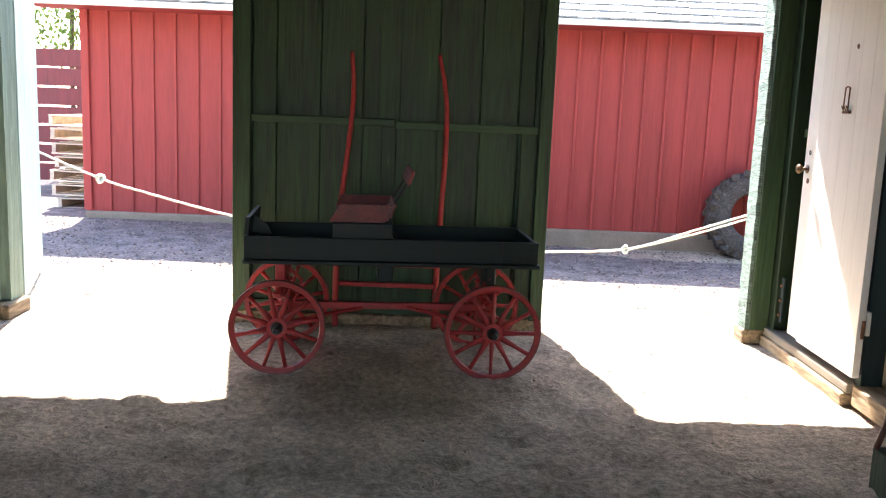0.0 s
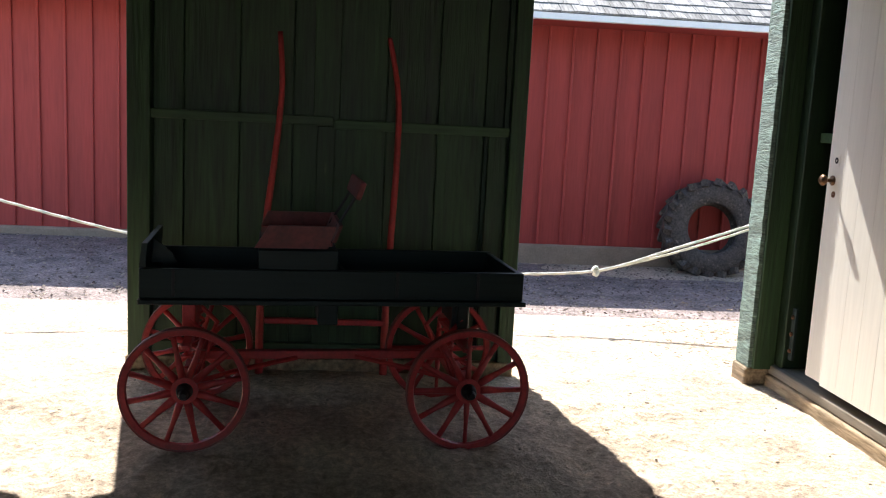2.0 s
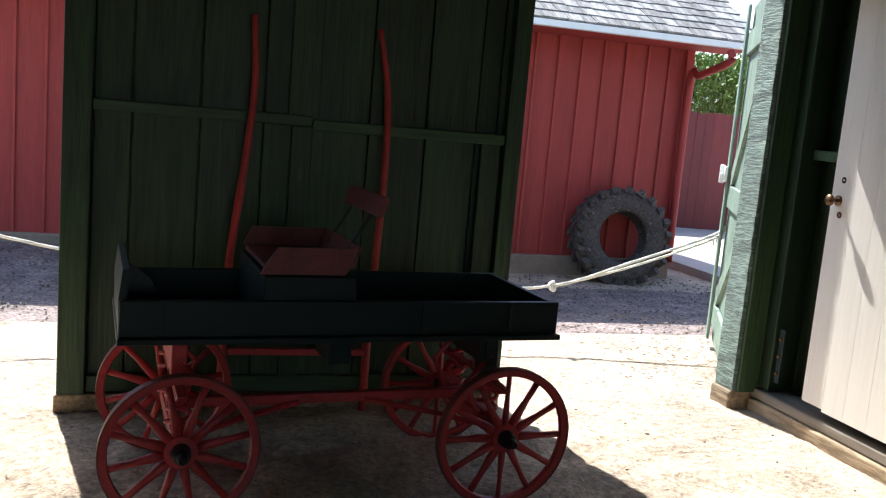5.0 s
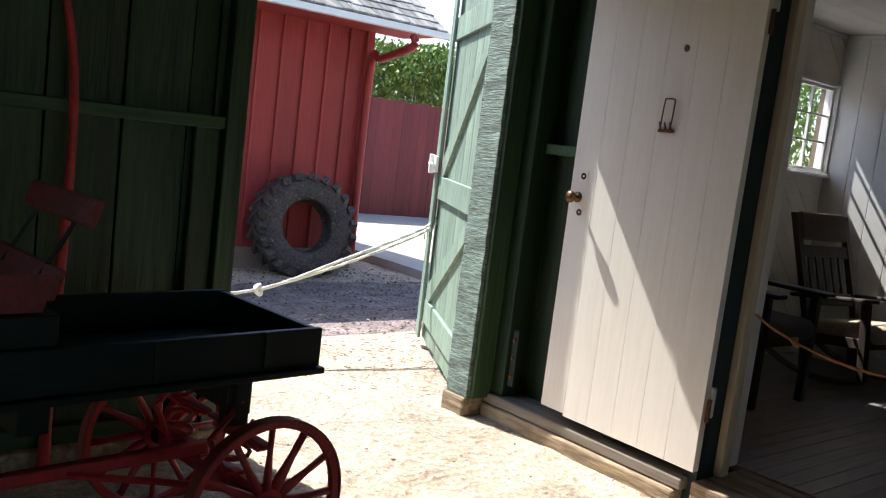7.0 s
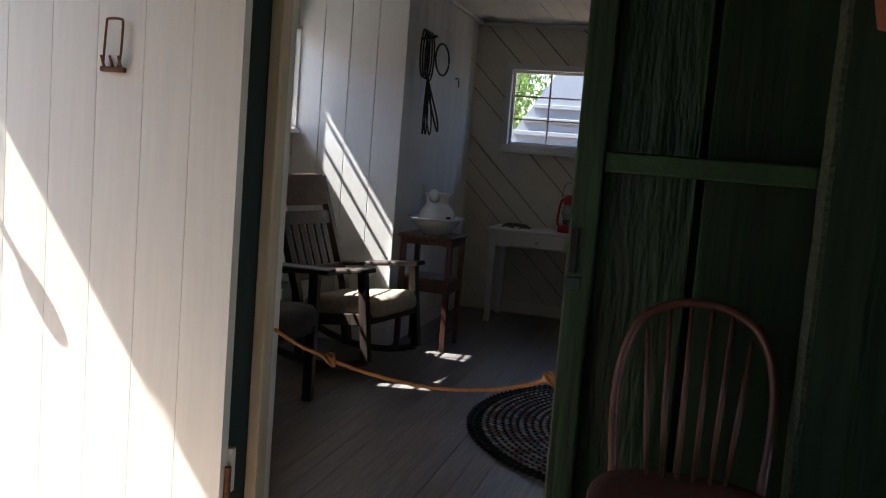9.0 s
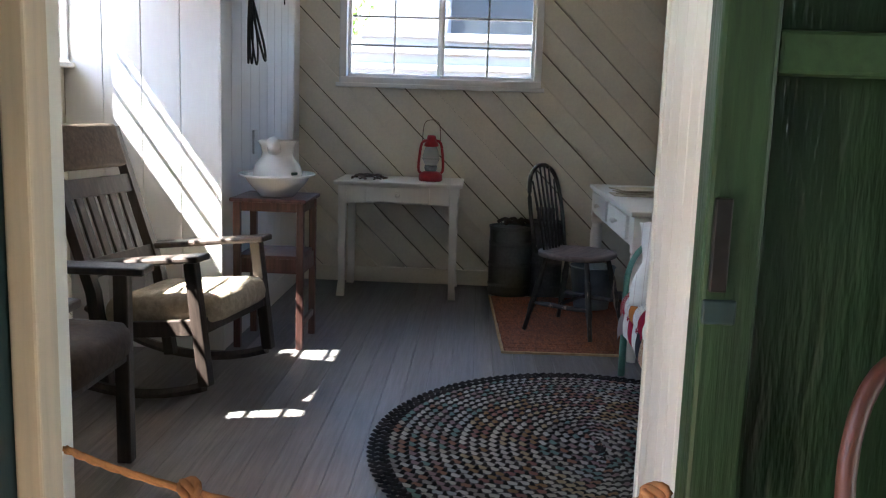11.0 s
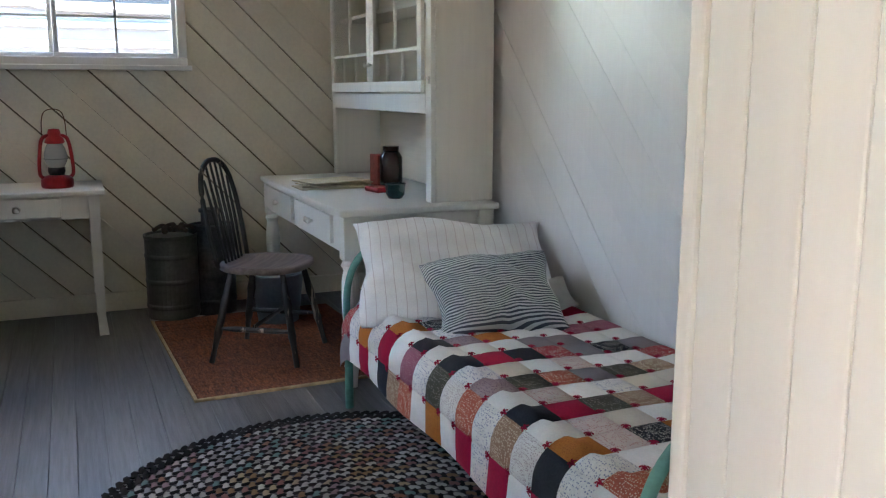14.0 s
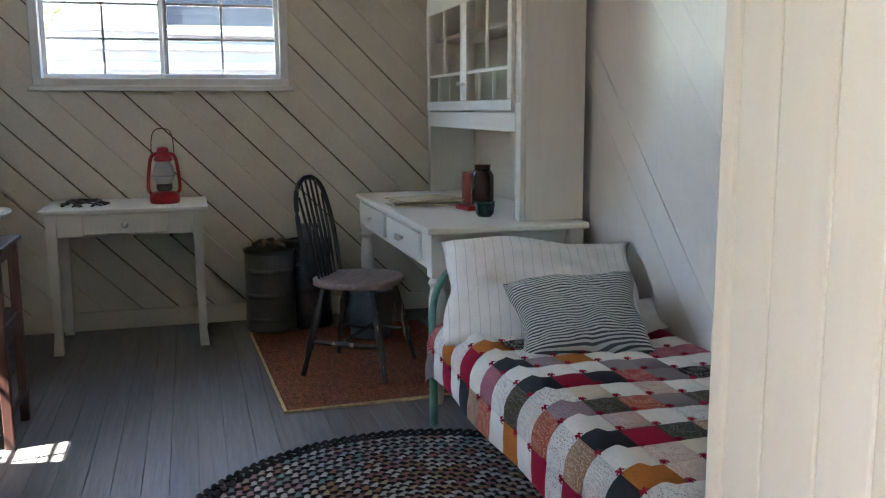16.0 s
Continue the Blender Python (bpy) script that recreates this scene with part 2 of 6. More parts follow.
w_mx.data_type = 'RGBA'
w_mx.inputs[7].default_value = (0.36, 0.275, 0.225, 1)
worn.links.new(w_tc.outputs["Object"], w_sx.inputs[0]); worn.links.new(w_tc.outputs["Object"], w_no.inputs["Vector"])
worn.links.new(w_no.outputs[0], w_ad.inputs[0]); worn.links.new(w_sx.outputs[0], w_ad.inputs[2]); worn.links.new(w_ad.outputs[0], w_mr.inputs[0])
worn.links.new(w_mr.outputs[0], w_mx.inputs[0]); worn.links.new(wb.inputs["Base Color"].links[0].from_socket, w_mx.inputs[6]); worn.links.new(w_mx.outputs[2], wb.inputs["Base Color"])
grit(M_barn_dark, 60, 0.8, 1.15, (1, 1, 0.06), 0.003)
grit(M_plank, 60, 0.8, 1.1, (0.06, 1, 1), 0.002)
grit(M_tyre, 50, 0.6, 1.3, depth=0.008)
grit(M_shingle, 40, 0.6, 1.25, (1, 0.1, 1), 0.006)
grit(M_sill, 30, 0.55, 1.15, (1, 0.15, 1), 0.01)


# ---- mesh helpers ----
def bx(bm, x0, x1, y0, y1, z0, z1, bev=0.0, m=None):
    r = bmesh.ops.create_cube(bm, size=1.0)
    vs = r["verts"]
    mm = Matrix.Translation(((x0 + x1) / 2, (y0 + y1) / 2, (z0 + z1) / 2)) @ Matrix.Diagonal((abs(x1 - x0), abs(y1 - y0), abs(z1 - z0), 1))
    bmesh.ops.transform(bm, matrix=(m @ mm if m else mm), verts=vs)
    if bev:
        es = list({e for v in vs for e in v.link_edges})
        bmesh.ops.bevel(bm, geom=es, offset=bev, segments=2, affect='EDGES', profile=0.5)
    return bm


def box(x0, x1, y0, y1, z0, z1, bev=0.0, m=None):
    return bx(bmesh.new(), x0, x1, y0, y1, z0, z1, bev, m)


def rod(bm, p, q, r0, r1=None, n=10):
    p, q = Vector(p), Vector(q)
    d = q - p
    mm = Matrix.Translation((p + q) / 2) @ d.to_track_quat('Z', 'Y').to_matrix().to_4x4()
    bmesh.ops.create_cone(bm, cap_ends=True, segments=n, radius1=r0, radius2=r0 if r1 is None else r1, depth=d.length, matrix=mm)
    return bm


def lathe(bm, prof, n=24, m=None, squash=1.0):
    rows = []
    for r, z in prof:
        rows.append([bm.verts.new((r * math.cos(2 * math.pi * i / n), squash * r * math.sin(2 * math.pi * i / n), z)) for i in range(n)] if r > 1e-5 else [bm.verts.new((0, 0, z))])
    for a, b in zip(rows, rows[1:]):
        for i in range(n):
            j = (i + 1) % n
            f = [a[i % len(a)], a[j % len(a)], b[j % len(b)], b[i % len(b)]]
            f = [v for k, v in enumerate(f) if v not in f[:k]]
            if len(f) > 2:
                bm.faces.new(f)
    if m:
        bmesh.ops.transform(bm, matrix=m, verts=[v for r in rows for v in r])
    return bm


def tube(bm, pts, r, n=8, closed=False, flat=1.0):
    pts = [Vector(p) for p in pts]
    k = len(pts)
    rad = r if isinstance(r, (list, tuple)) else [r] * k
    rows, up = [], Vector((0.13, 0.21, 0.97))
    for i, p in enumerate(pts):
        t = (pts[(i + 1) % k] - pts[i - 1]) if closed else (pts[min(i + 1, k - 1)] - pts[max(i - 1, 0)])
        t.normalize()
        a = t.cross(up)
        if a.length < 0.05:
            a = t.cross(Vector((1, 0, 0)))
        a.normalize()
        b = t.cross(a)
        rows.append([bm.verts.new(p + a * rad[i] * math.cos(2 * math.pi * j / n) + b * flat * rad[i] * math.sin(2 * math.pi * j / n)) for j in range(n)])
    for i in range(k if closed else k - 1):
        A, B = rows[i], rows[(i + 1) % k]
        for j in range(n):
            bm.faces.new((A[j], A[(j + 1) % n], B[(j + 1) % n], B[j]))
    if not closed:
        bm.faces.new(rows[0][::-1]); bm.faces.new(rows[-1])
    return bm


def spline(pts, k=6):
    pts = [Vector(p) for p in pts]
    out = []
    for i in range(len(pts) - 1):
        p0, p1, p2, p3 = pts[max(i - 1, 0)], pts[i], pts[i + 1], pts[min(i + 2, len(pts) - 1)]
        for j in range(k):
            t = j / k
            out.append(0.5 * ((2 * p1) + (p2 - p0) * t + (2 * p0 - 5 * p1 + 4 * p2 - p3) * t * t + (3 * p1 - p0 - 3 * p2 + p3) * t ** 3))
    return out + [pts[-1]]


def prism(bm, poly, y0, y1, m=None):
    """A slab with the outline poly in x and z, from y0 to y1."""
    a = [bm.verts.new((x, y0, z)) for x, z in poly]
    b = [bm.verts.new((x, y1, z)) for x, z in poly]
    bm.faces.new(a); bm.faces.new(b[::-1])
    for i in range(len(a)):
        j = (i + 1) % len(a)
        bm.faces.new((a[j], a[i], b[i], b[j]))
    if m:
        bmesh.ops.transform(bm, matrix=m, verts=a + b)
    return bm


def mesh_of(bm, name, material, smooth=False):
    bmesh.ops.recalc_face_normals(bm, faces=bm.faces)
    me = bpy.data.meshes.new(name)
    bm.to_mesh(me)
    bm.free()
    me.materials.append(material)
    if smooth:
        me.polygons.foreach_set("use_smooth", [True] * len(me.polygons))
    return me


def part(name, bm, material, parent, label="", smooth=False):
    ob = new(name, mesh_of(bm, name, material, smooth))
    ob.parent = parent
    return tagged(ob, label)


def thing(name, label, category, m=None, group="", kind=""):
    ob = new(name)
    ob.empty_display_size = 0.1
    if m is not None:
        ob.matrix_basis = m
    return tagged(ob, label, category, group, kind)


def single(name, bm, material, label, category, kind="", smooth=False, m=None, group=""):
    ob = new(name, mesh_of(bm, name, material, smooth))
    if m is not None:
        ob.matrix_basis = m
    return tagged(ob, label, category, group, kind)


rng = random.Random(7)
FL = 0.135   # floor of the room
XB = 6.80    # back wall of the room
YS = 2.22    # south wall of the room
YN = 5.45    # north wall of the room
YC, XC = 4.76, 5.06  # corner of the boxed-out closet
CEIL = 2.36


def boards(parent, name, material, axis, u0, u1, w, z0, z1, d0, d1, gap=0.006, bev=0.004, jitter=0.0):
    """Upright boards along x (axis 'x', depth in y) or along y (axis 'y', depth in x)."""
    n = max(1, round((u1 - u0) / w))
    ww = (u1 - u0) / n
    for i in range(n):
        a, b = u0 + i * ww + gap / 2, u0 + (i + 1) * ww - gap / 2
        k = rng.uniform(-jitter, jitter)
        bm = box(a, b, d0 + k, d1 + k, z0, z1, bev) if axis == 'x' else box(d0 + k, d1 + k, a, b, z0, z1, bev)
        part(name, bm, material, parent)


# ---- ground ----
def ground_sheet():
    bm = bmesh.new()
    xs = [-400, -60, -20] + [-10 + 0.4 * i for i in range(63)] + [25, 60, 400]
    ys = [-400, -60, -12] + [-5 + 0.4 * i for i in range(61)] + [30, 60, 400]
    grid = [[bm.verts.new((x, y, -0.12 + (0.008 * noise.noise((x * 1.3, y * 1.3, 0)) if abs(x) < 14 and abs(y) < 20 else 0))) for x in xs] for y in ys]
    for j in range(len(ys) - 1):
        for i in range(len(xs) - 1):
            bm.faces.new((grid[j][i], grid[j][i + 1], grid[j + 1][i + 1], grid[j + 1][i]))
    return bm


single("ground", ground_sheet(), M_ground, "trodden sandy dirt ground with footprints and pebbles", "ground", "structure", True)


def lift(x, y):
    """Trodden hump under the wagon; the yard falls away to the far side."""
    a = math.exp(-((x + 0.3) / 1.1) ** 4 - ((y - 4.7) / 0.75) ** 4)
    return 0.062 * a - 0.13 * max(0.0, min(1.0, (y - 6.6) / 2.8)) * (0.5 + 0.5 * math.tanh(x * 0.8))


def patch_sheet(x0, x1, y0, y1, z, step, amp, freq):
    bm = bmesh.new()
    nx, ny = int((x1 - x0) / step), int((y1 - y0) / step)
    g = []
    for j in range(ny + 1):
        row = []
        for i in range(nx + 1):
            x, y = x0 + (x1 - x0) * i / nx, y0 + (y1 - y0) * j / ny
            e = min(i, nx - i, j, ny - j)
            amp_ = amp * min(1.0, e / 14) * (0.25 + 0.75 * math.exp(-(max(0.0, abs(x + 0.4) - (1.3 if y > 3.3 else 4.0)) / 0.5) ** 2 - (max(0.0, y - 4.9) / 0.4) ** 2))
            h = amp_ * noise.noise((x * freq, y * freq, 3)) - 2.2 * amp_ * max(0.0, noise.noise((x * 9, y * 15, 21)) - 0.18) + amp_ * 0.6 * noise.noise((x * freq * 2.7, y * freq * 2.7, 9))
            row.append(bm.verts.new((x, y, z + lift(x, y) + h if e else z + lift(x, y) - 0.03)))
        g.append(row)
    for j in range(ny):
        for i in range(nx):
            bm.faces.new((g[j][i], g[j][i + 1], g[j + 1][i + 1], g[j + 1][i]))
    return bm


single("ground_sand", patch_sheet(-10.0, 4.64, -3.6, 7.05, 0.006, 0.034, 0.022, 6.0), M_ground, "loose sandy dirt floor of the shed, scuffed", "ground", "structure", True)
single("ground_gravel", patch_sheet(-13.0, 4.64, 6.9, 14.5, 0.0, 0.06, 0.012, 7.0), M_gravel, "dark fine gravel and dirt in the yard", "gravel", "structure", True)
single("pavement", box(4.66, 16, 6.15, 16.6, -0.15, -0.03), M_drive, "pale concrete drive beside the shed", "drive", "structure")

# pebbles, too many to count
bmp = bmesh.new()
for i in range(600):
    x, y = rng.uniform(-2.9, 2.0), rng.uniform(1.6, 5.9)
    r = rng.uniform(0.003, 0.009)
    bmesh.ops.create_icosphere(bmp, subdivisions=1, radius=r, matrix=Matrix.Translation((x, y, 0.004 + lift(x, y))) @ Matrix.Diagonal((1, rng.uniform(0.6, 1), 0.6, 1)))
single("pebbles", bmp, M_stone, "scattered small brown pebbles on the dirt", "pebbles", "stuff", True)

# ---- the open shed: front wall, right wall, roof ----
LINT = 2.2
wall_front = thing("wall_front", "green painted plank wall panel with exposed framing between two open doorways", "wall", kind="structure")
x = -1.20
for w, dk in [(0.15, 0), (0.27, 0.004), (0.26, 0), (0.2, 0.006), (0.26, 0), (0.26, 0.004), (0.24, 0), (0.1, 0.01)]:
    part("board", box(x + 0.003, x + w - 0.004, 5.462 + dk, 5.49 + dk, 0.10, 2.5, 0.004), M_green, wall_front)
    x += w
part("board", box(x, 0.60, 5.462, 5.49, 0.10, 2.5, 0.004), M_green, wall_front)
part("stile", box(-1.31, -1.20, 5.40, 5.49, 0.07, 2.5, 0.006), M_green, wall_front)
part("stile", box(0.565, 0.645, 5.40, 5.49, 0.07, 2.5, 0.006), M_green, wall_front)
part("stile", box(0.46, 0.555, 5.425, 5.455, 0.10, 1.285, 0.005), M_green, wall_front)
part("stile", box(-0.42, -0.29, 5.415, 5.458, 1.30, 2.5, 0.005), M_green, wall_front)
part("stile", box(-0.40, -0.31, 5.43, 5.46, 0.10, 1.28, 0.005), M_green, wall_front)
part("rail", box(-1.197, -0.32, 5.40, 5.46, 1.283, 1.328, 0.005), M_green_h, wall_front)
part("rail", box(-0.315, 0.562, 5.405, 5.46, 1.268, 1.315, 0.005), M_green_h, wall_front)
part("rail", box(-1.197, 0.562, 5.42, 5.46, 0.10, 0.17, 0.005), M_green_h, wall_front)
part("backing", box(-1.30, 0.64, 5.505, 5.53, 0.1, 2.5), M_green, wall_front)
part("sill", box(-1.32, 0.65, 5.39, 5.53, 0.0, 0.098, 0.01), M_sill, wall_front, "weathered timber sill")

wall_lintel = thing("wall_lintel", "dark green beam over the open doorways", "beam", kind="structure")
part("beam", box(-2.75, -1.315, 5.36, 5.498, LINT, 2.5, 0.004), M_green_h, wall_lintel)
part("beam", box(0.65, 2.25, 5.36, 5.498, LINT, 2.5, 0.004), M_green_h, wall_lintel)
eave = thing("roof_edge", "ragged shingle edge of the shed roof", "roof", kind="structure")
for i in range(46):
    x0 = -3.4 + i * 0.13
    part("shingle", box(x0 + 0.004, x0 + 0.124, 5.50, 5.512, LINT + 0.01 + rng.uniform(-0.025, 0.02), LINT + 0.3, 0.002), M_shingle, eave)
# Unseen overhang, added so the sun patches on the room floor end sooner.
part("eave", box(2.36, 7.2, 5.565, 5.90, 2.455, 2.50, 0.004), M_barn_dark, eave, "unseen boarded overhang added to cut sunlight through the room window")
single("roof", box(-3.6, 7.2, -3.3, 5.56, 2.52, 2.6), M_barn_dark, "old boarded roof over the open shed", "roof", "structure")

wall_left = thing("wall_left", "dark old plank wall of the open shed", "wall", kind="structure")
boards(wall_left, "board", M_barn_dark, 'y', -3.0, 5.3, 0.38, 0.0, 2.52, -3.5, -3.45)
# Added out of view: rear wall, its gap sized to set the light inside.
wall_back_unseen = thing("wall_back_unseen", "unseen plank wall added at the rear, its wide gap letting in fill light", "wall", kind="structure")
boards(wall_back_unseen, "board", M_barn_dark, 'x', -3.45, -1.5, 0.4, 0.0, 2.52, -3.1, -3.05)
boards(wall_back_unseen, "board", M_barn_dark, 'x', 0.9, 2.2, 0.4, 0.0, 2.52, -3.1, -3.05)


def rough_post(parent, x0, x1, y0, y1, z0, z1, material):
    bm = bmesh.new()
    n = 46
    rows = []
    for i in range(n + 1):
        z = z0 + (z1 - z0) * i / n
        j = [0.006 * noise.noise((k * 7.0, z * 14, x0)) for k in range(4)]
        rows.append([bm.verts.new(p) for p in ((x0 + j[0], y0 + j[1], z), (x1 - abs(j[2]), y0 + j[1] * 0.6, z), (x1 + j[2] * 0.3, y1 + j[3], z), (x0 + j[3], y1 - j[0], z))])
    for a, b in zip(rows, rows[1:]):
        for k in range(4):
            bm.faces.new((a[k], a[(k + 1) % 4], b[(k + 1) % 4], b[k]))
    bm.faces.new(rows[0]); bm.faces.new(rows[-1])
    return part("post", bm, material, parent)

wall_corner_left = thing("wall_corner_left", "pale teal corner post of the open shed", "post", kind="structure")
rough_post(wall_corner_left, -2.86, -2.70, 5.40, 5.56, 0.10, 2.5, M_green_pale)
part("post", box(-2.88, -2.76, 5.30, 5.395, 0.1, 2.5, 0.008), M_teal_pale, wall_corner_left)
part("sill", box(-2.90, -2.66, 5.28, 5.58, 0.0, 0.098, 0.012), M_sill, wall_corner_left, "worn timber foot block")
boards(wall_corner_left, "board", M_green, 'x', -3.45, -2.865, 0.3, 0.0, 2.5, 5.44, 5.47)

wall_right = thing("wall_right", "green painted plank wall with exposed studs and girts", "wall", kind="structure")
rough_post(wall_right, 1.935, 2.065, 5.40, 5.555, 0.10, 2.5, M_green_rough_lit)
part("trim", box(1.955, 2.07, 5.372, 5.396, 0.10, 2.5, 0.004), M_green, wall_right)
part("stud", box(2.075, 2.223, 5.30, 5.44, 0.127, 2.5, 0.006), M_green_shaded, wall_right)
boards(wall_right, "board", M_green_shaded, 'y', 4.26, 5.55, 0.27, 0.08, 2.5, 2.225, 2.25, gap=0.008, jitter=0.004)
part("stud", box(2.13, 2.222, 4.62, 4.70, 0.125, 2.5, 0.005), M_green, wall_right)
part("girt", box(2.14, 2.222, 4.71, 5.29, 1.32, 1.37, 0.005), M_green_h, wall_right)
part("sill", box(2.05, 2.225, 4.22, 5.40, 0.075, 0.125, 0.008), M_sill_grey, wall_right, "worn green timber sill")
part("plinth", box(2.035, 2.225, 4.24, 5.40, -0.02, 0.072, 0.012), M_sill, wall_right, "crumbling tan timber plinth")
part("foot", box(1.925, 2.10, 5.405, 5.575, -0.02, 0.097, 0.014), M_sill, wall_right, "worn timber foot block")
part("hinge_plate", box(2.10, 2.118, 5.262, 5.298, 0.18, 0.46, 0.004), M_dark_gap, wall_right, "painted iron strap plate with bolts")
bmb = bmesh.new()
for z in (0.23, 0.32, 0.41):
    bmesh.ops.create_uvsphere(bmb, u_segments=8, v_segments=5, radius=0.012, matrix=Matrix.Translation((2.098, 5.28, z)))
part("bolts", bmb, M_rust, wall_right)
# right of the doorway
part("stud", box(2.205, 2.262, 3.285, 3.352, FL, 2.5, 0.006), M_green, wall_right)
part("board", box(2.275, 2.30, 3.062, 3.285, 0.1, 2.5, 0.004), M_green_sawn, wall_right)
part("board", box(2.268, 2.295, 2.74, 3.045, 0.1, 2.5, 0.004), M_green_shaded, wall_right)
part("board", box(2.312, 2.33, 2.72, 3.30, 0.1, 2.5), M_dark_gap, wall_right)
part("girt", box(2.215, 2.272, 2.80, 3.283, 1.312, 1.362, 0.005), M_green_h, wall_right)
part("brace", prism(bmesh.new(), [(2.80, 1.80), (2.86, 1.80), (2.95, 2.5), (2.86, 2.5)], 2.10, 2.20, Matrix(((0, 1, 0, 0), (1, 0, 0, 0), (0, 0, 1, 0), (0, 0, 0, 1)))), M_green, wall_right)
rough_post(wall_right, 2.06, 2.25, 2.70, 2.79, 0.0, 2.5, M_green_shaded)
# Thin strip carrying that painted grazing light along the post.
rough_post(wall_right, 2.066, 2.20, 2.788, 2.800, 0.0, 2.5, M_green_edge_lit)
boards(wall_right, "board", M_green, 'y', -3.0, 2.70, 0.3, 0.0, 2.5, 2.225, 2.25, jitter=0.004)
part("header", box(2.20, 2.42, 3.352, 4.245, 2.2, 2.5, 0.006), M_green, wall_right)
part("lock_plate", box(2.196, 2.206, 3.325, 3.345, 1.06, 1.17, 0.002), M_iron, wall_right, "rusty iron lock keeper")
part("lock_chip", box(2.2015, 2.21, 3.31, 3.35, 1.02, 1.05, 0.003), M_dark_gap, wall_right, "splintered paint below the keeper")

# doorway lining
doorway = thing("door_frame", "cream painted door lining with dark green edge", "door frame", kind="structure")
part("edge_trim", box(2.10, 2.222, 4.185, 4.25, 0.03, 2.3, 0.004), M_dark_gap, doorway, "dark green painted edge")
part("jamb", box(2.205, 2.262, 4.148, 4.183, FL, 2.2, 0.004), M_jamb, doorway)
part("lining", box(2.264, 2.42, 4.208, 4.24, FL, 2.2, 0.004), M_white_door, doorway)
part("casing", box(2.422, 2.435, 4.215, 4.29, FL, 2.25, 0.004), M_white, doorway)
part("threshold", box(2.06, 2.42, 3.353, 4.182, 0.03, FL - 0.004, 0.008), M_sill, doorway, "worn dark wooden threshold")
for a, b in ((2.266, 2.3005), (2.3005, 2.356), (2.356, 2.4115), (2.4115, 2.467), (2.467, 2.5315), (2.5315, 2.583)):
    part("board", box(a + 0.0004, b - 0.0004, 3.312, 3.333, FL, 2.4, 0.0028), M_reveal, doorway)
part("corner_bead", box(2.5845, 2.607, 3.300, 3.3355, FL, 2.4, 0.005), M_reveal, doorway)
part("backing", box(2.265, 2.598, 3.295, 3.311, FL, 2.4), M_white, doorway)

# white plank door, folded back
wd = thing("door_1", "cream white tongue-and-groove plank door, folded open against the wall", "door", kind="structure")
for i in range(6):
    a = 4.172 + i * 0.1395
    part("plank", box(2.046, 2.082, a + 0.0004, a + 0.139, 0.172 + (0.012 if i == 5 else 0), 2.28, 0.0009), M_white_door, wd)
for z in (0.45, 2.0):
    part("ledge", box(2.083, 2.105, 4.16, 4.96, z - 0.06, z + 0.06, 0.004), M_white_door, wd)
kn = rod(bmesh.new(), (2.046, 4.960, 1.150), (2.012, 4.960, 1.150), 0.009)
lathe(kn, [(0, 0), (0.017, 0.004), (0.026, 0.014), (0.027, 0.022), (0.018, 0.032), (0, 0.036)], 20, Matrix.Translation((2.016, 4.960, 1.150)) @ Matrix.Rotation(-math.pi / 2, 4, 'Y'))
lathe(kn, [(0.024, 0), (0.024, 0.004), (0, 0.004)], 18, Matrix.Translation((2.046, 4.960, 1.150)) @ Matrix.Rotation(-math.pi / 2, 4, 'Y'))
part("knob", kn, M_brass, wd, "dark worn brass knob", True)
for z in (1.245, 1.085):
    kp = lathe(bmesh.new(), [(0.015, 0), (0.015, 0.003), (0.006, 0.004), (0.005, 0.0)], 14, Matrix.Translation((2.046, 4.94, z)) @ Matrix.Rotation(-math.pi / 2, 4, 'Y'))
    part("keyhole", kp, M_rust if z < 1.2 else M_iron, wd)
hk = tube(bmesh.new(), spline([(2.035, 4.52, 1.475), (2.03, 4.509, 1.51), (2.03, 4.506, 1.585), (2.03, 4.512, 1.598), (2.03, 4.548, 1.598), (2.03, 4.554, 1.585), (2.03, 4.56, 1.49)]), 0.0035, 6)
bx(hk, 2.028, 2.046, 4.50, 4.57, 1.465, 1.478, 0.003)
for yy in (4.51, 4.535, 4.56):
    rod(hk, (2.035, yy, 1.475), (2.02, yy, 1.505), 0.004, 0.003, 6)
part("hook", hk, M_rust, wd, "rusty wire hook holder")
part("knothole", lathe(bmesh.new(), [(0.014, 0), (0.012, 0.002), (0, 0.0025)], 12, Matrix.Translation((2.0462, 4.50, 1.80)) @ Matrix.Rotation(-math.pi / 2, 4, 'Y')), M_rust, wd, "dark knot in the paint")
part("lock_plate", box(2.0435, 2.0458, 4.915, 4.965, 1.22, 1.27, 0.001), M_white_door, wd, "painted-over lock plate")
for z in (0.42, 1.9):
    hg = rod(bmesh.new(), (2.07, 4.163, z - 0.045), (2.07, 4.163, z + 0.045), 0.009)
    part("hinge", hg, M_rust, wd, "worn steel hinge")

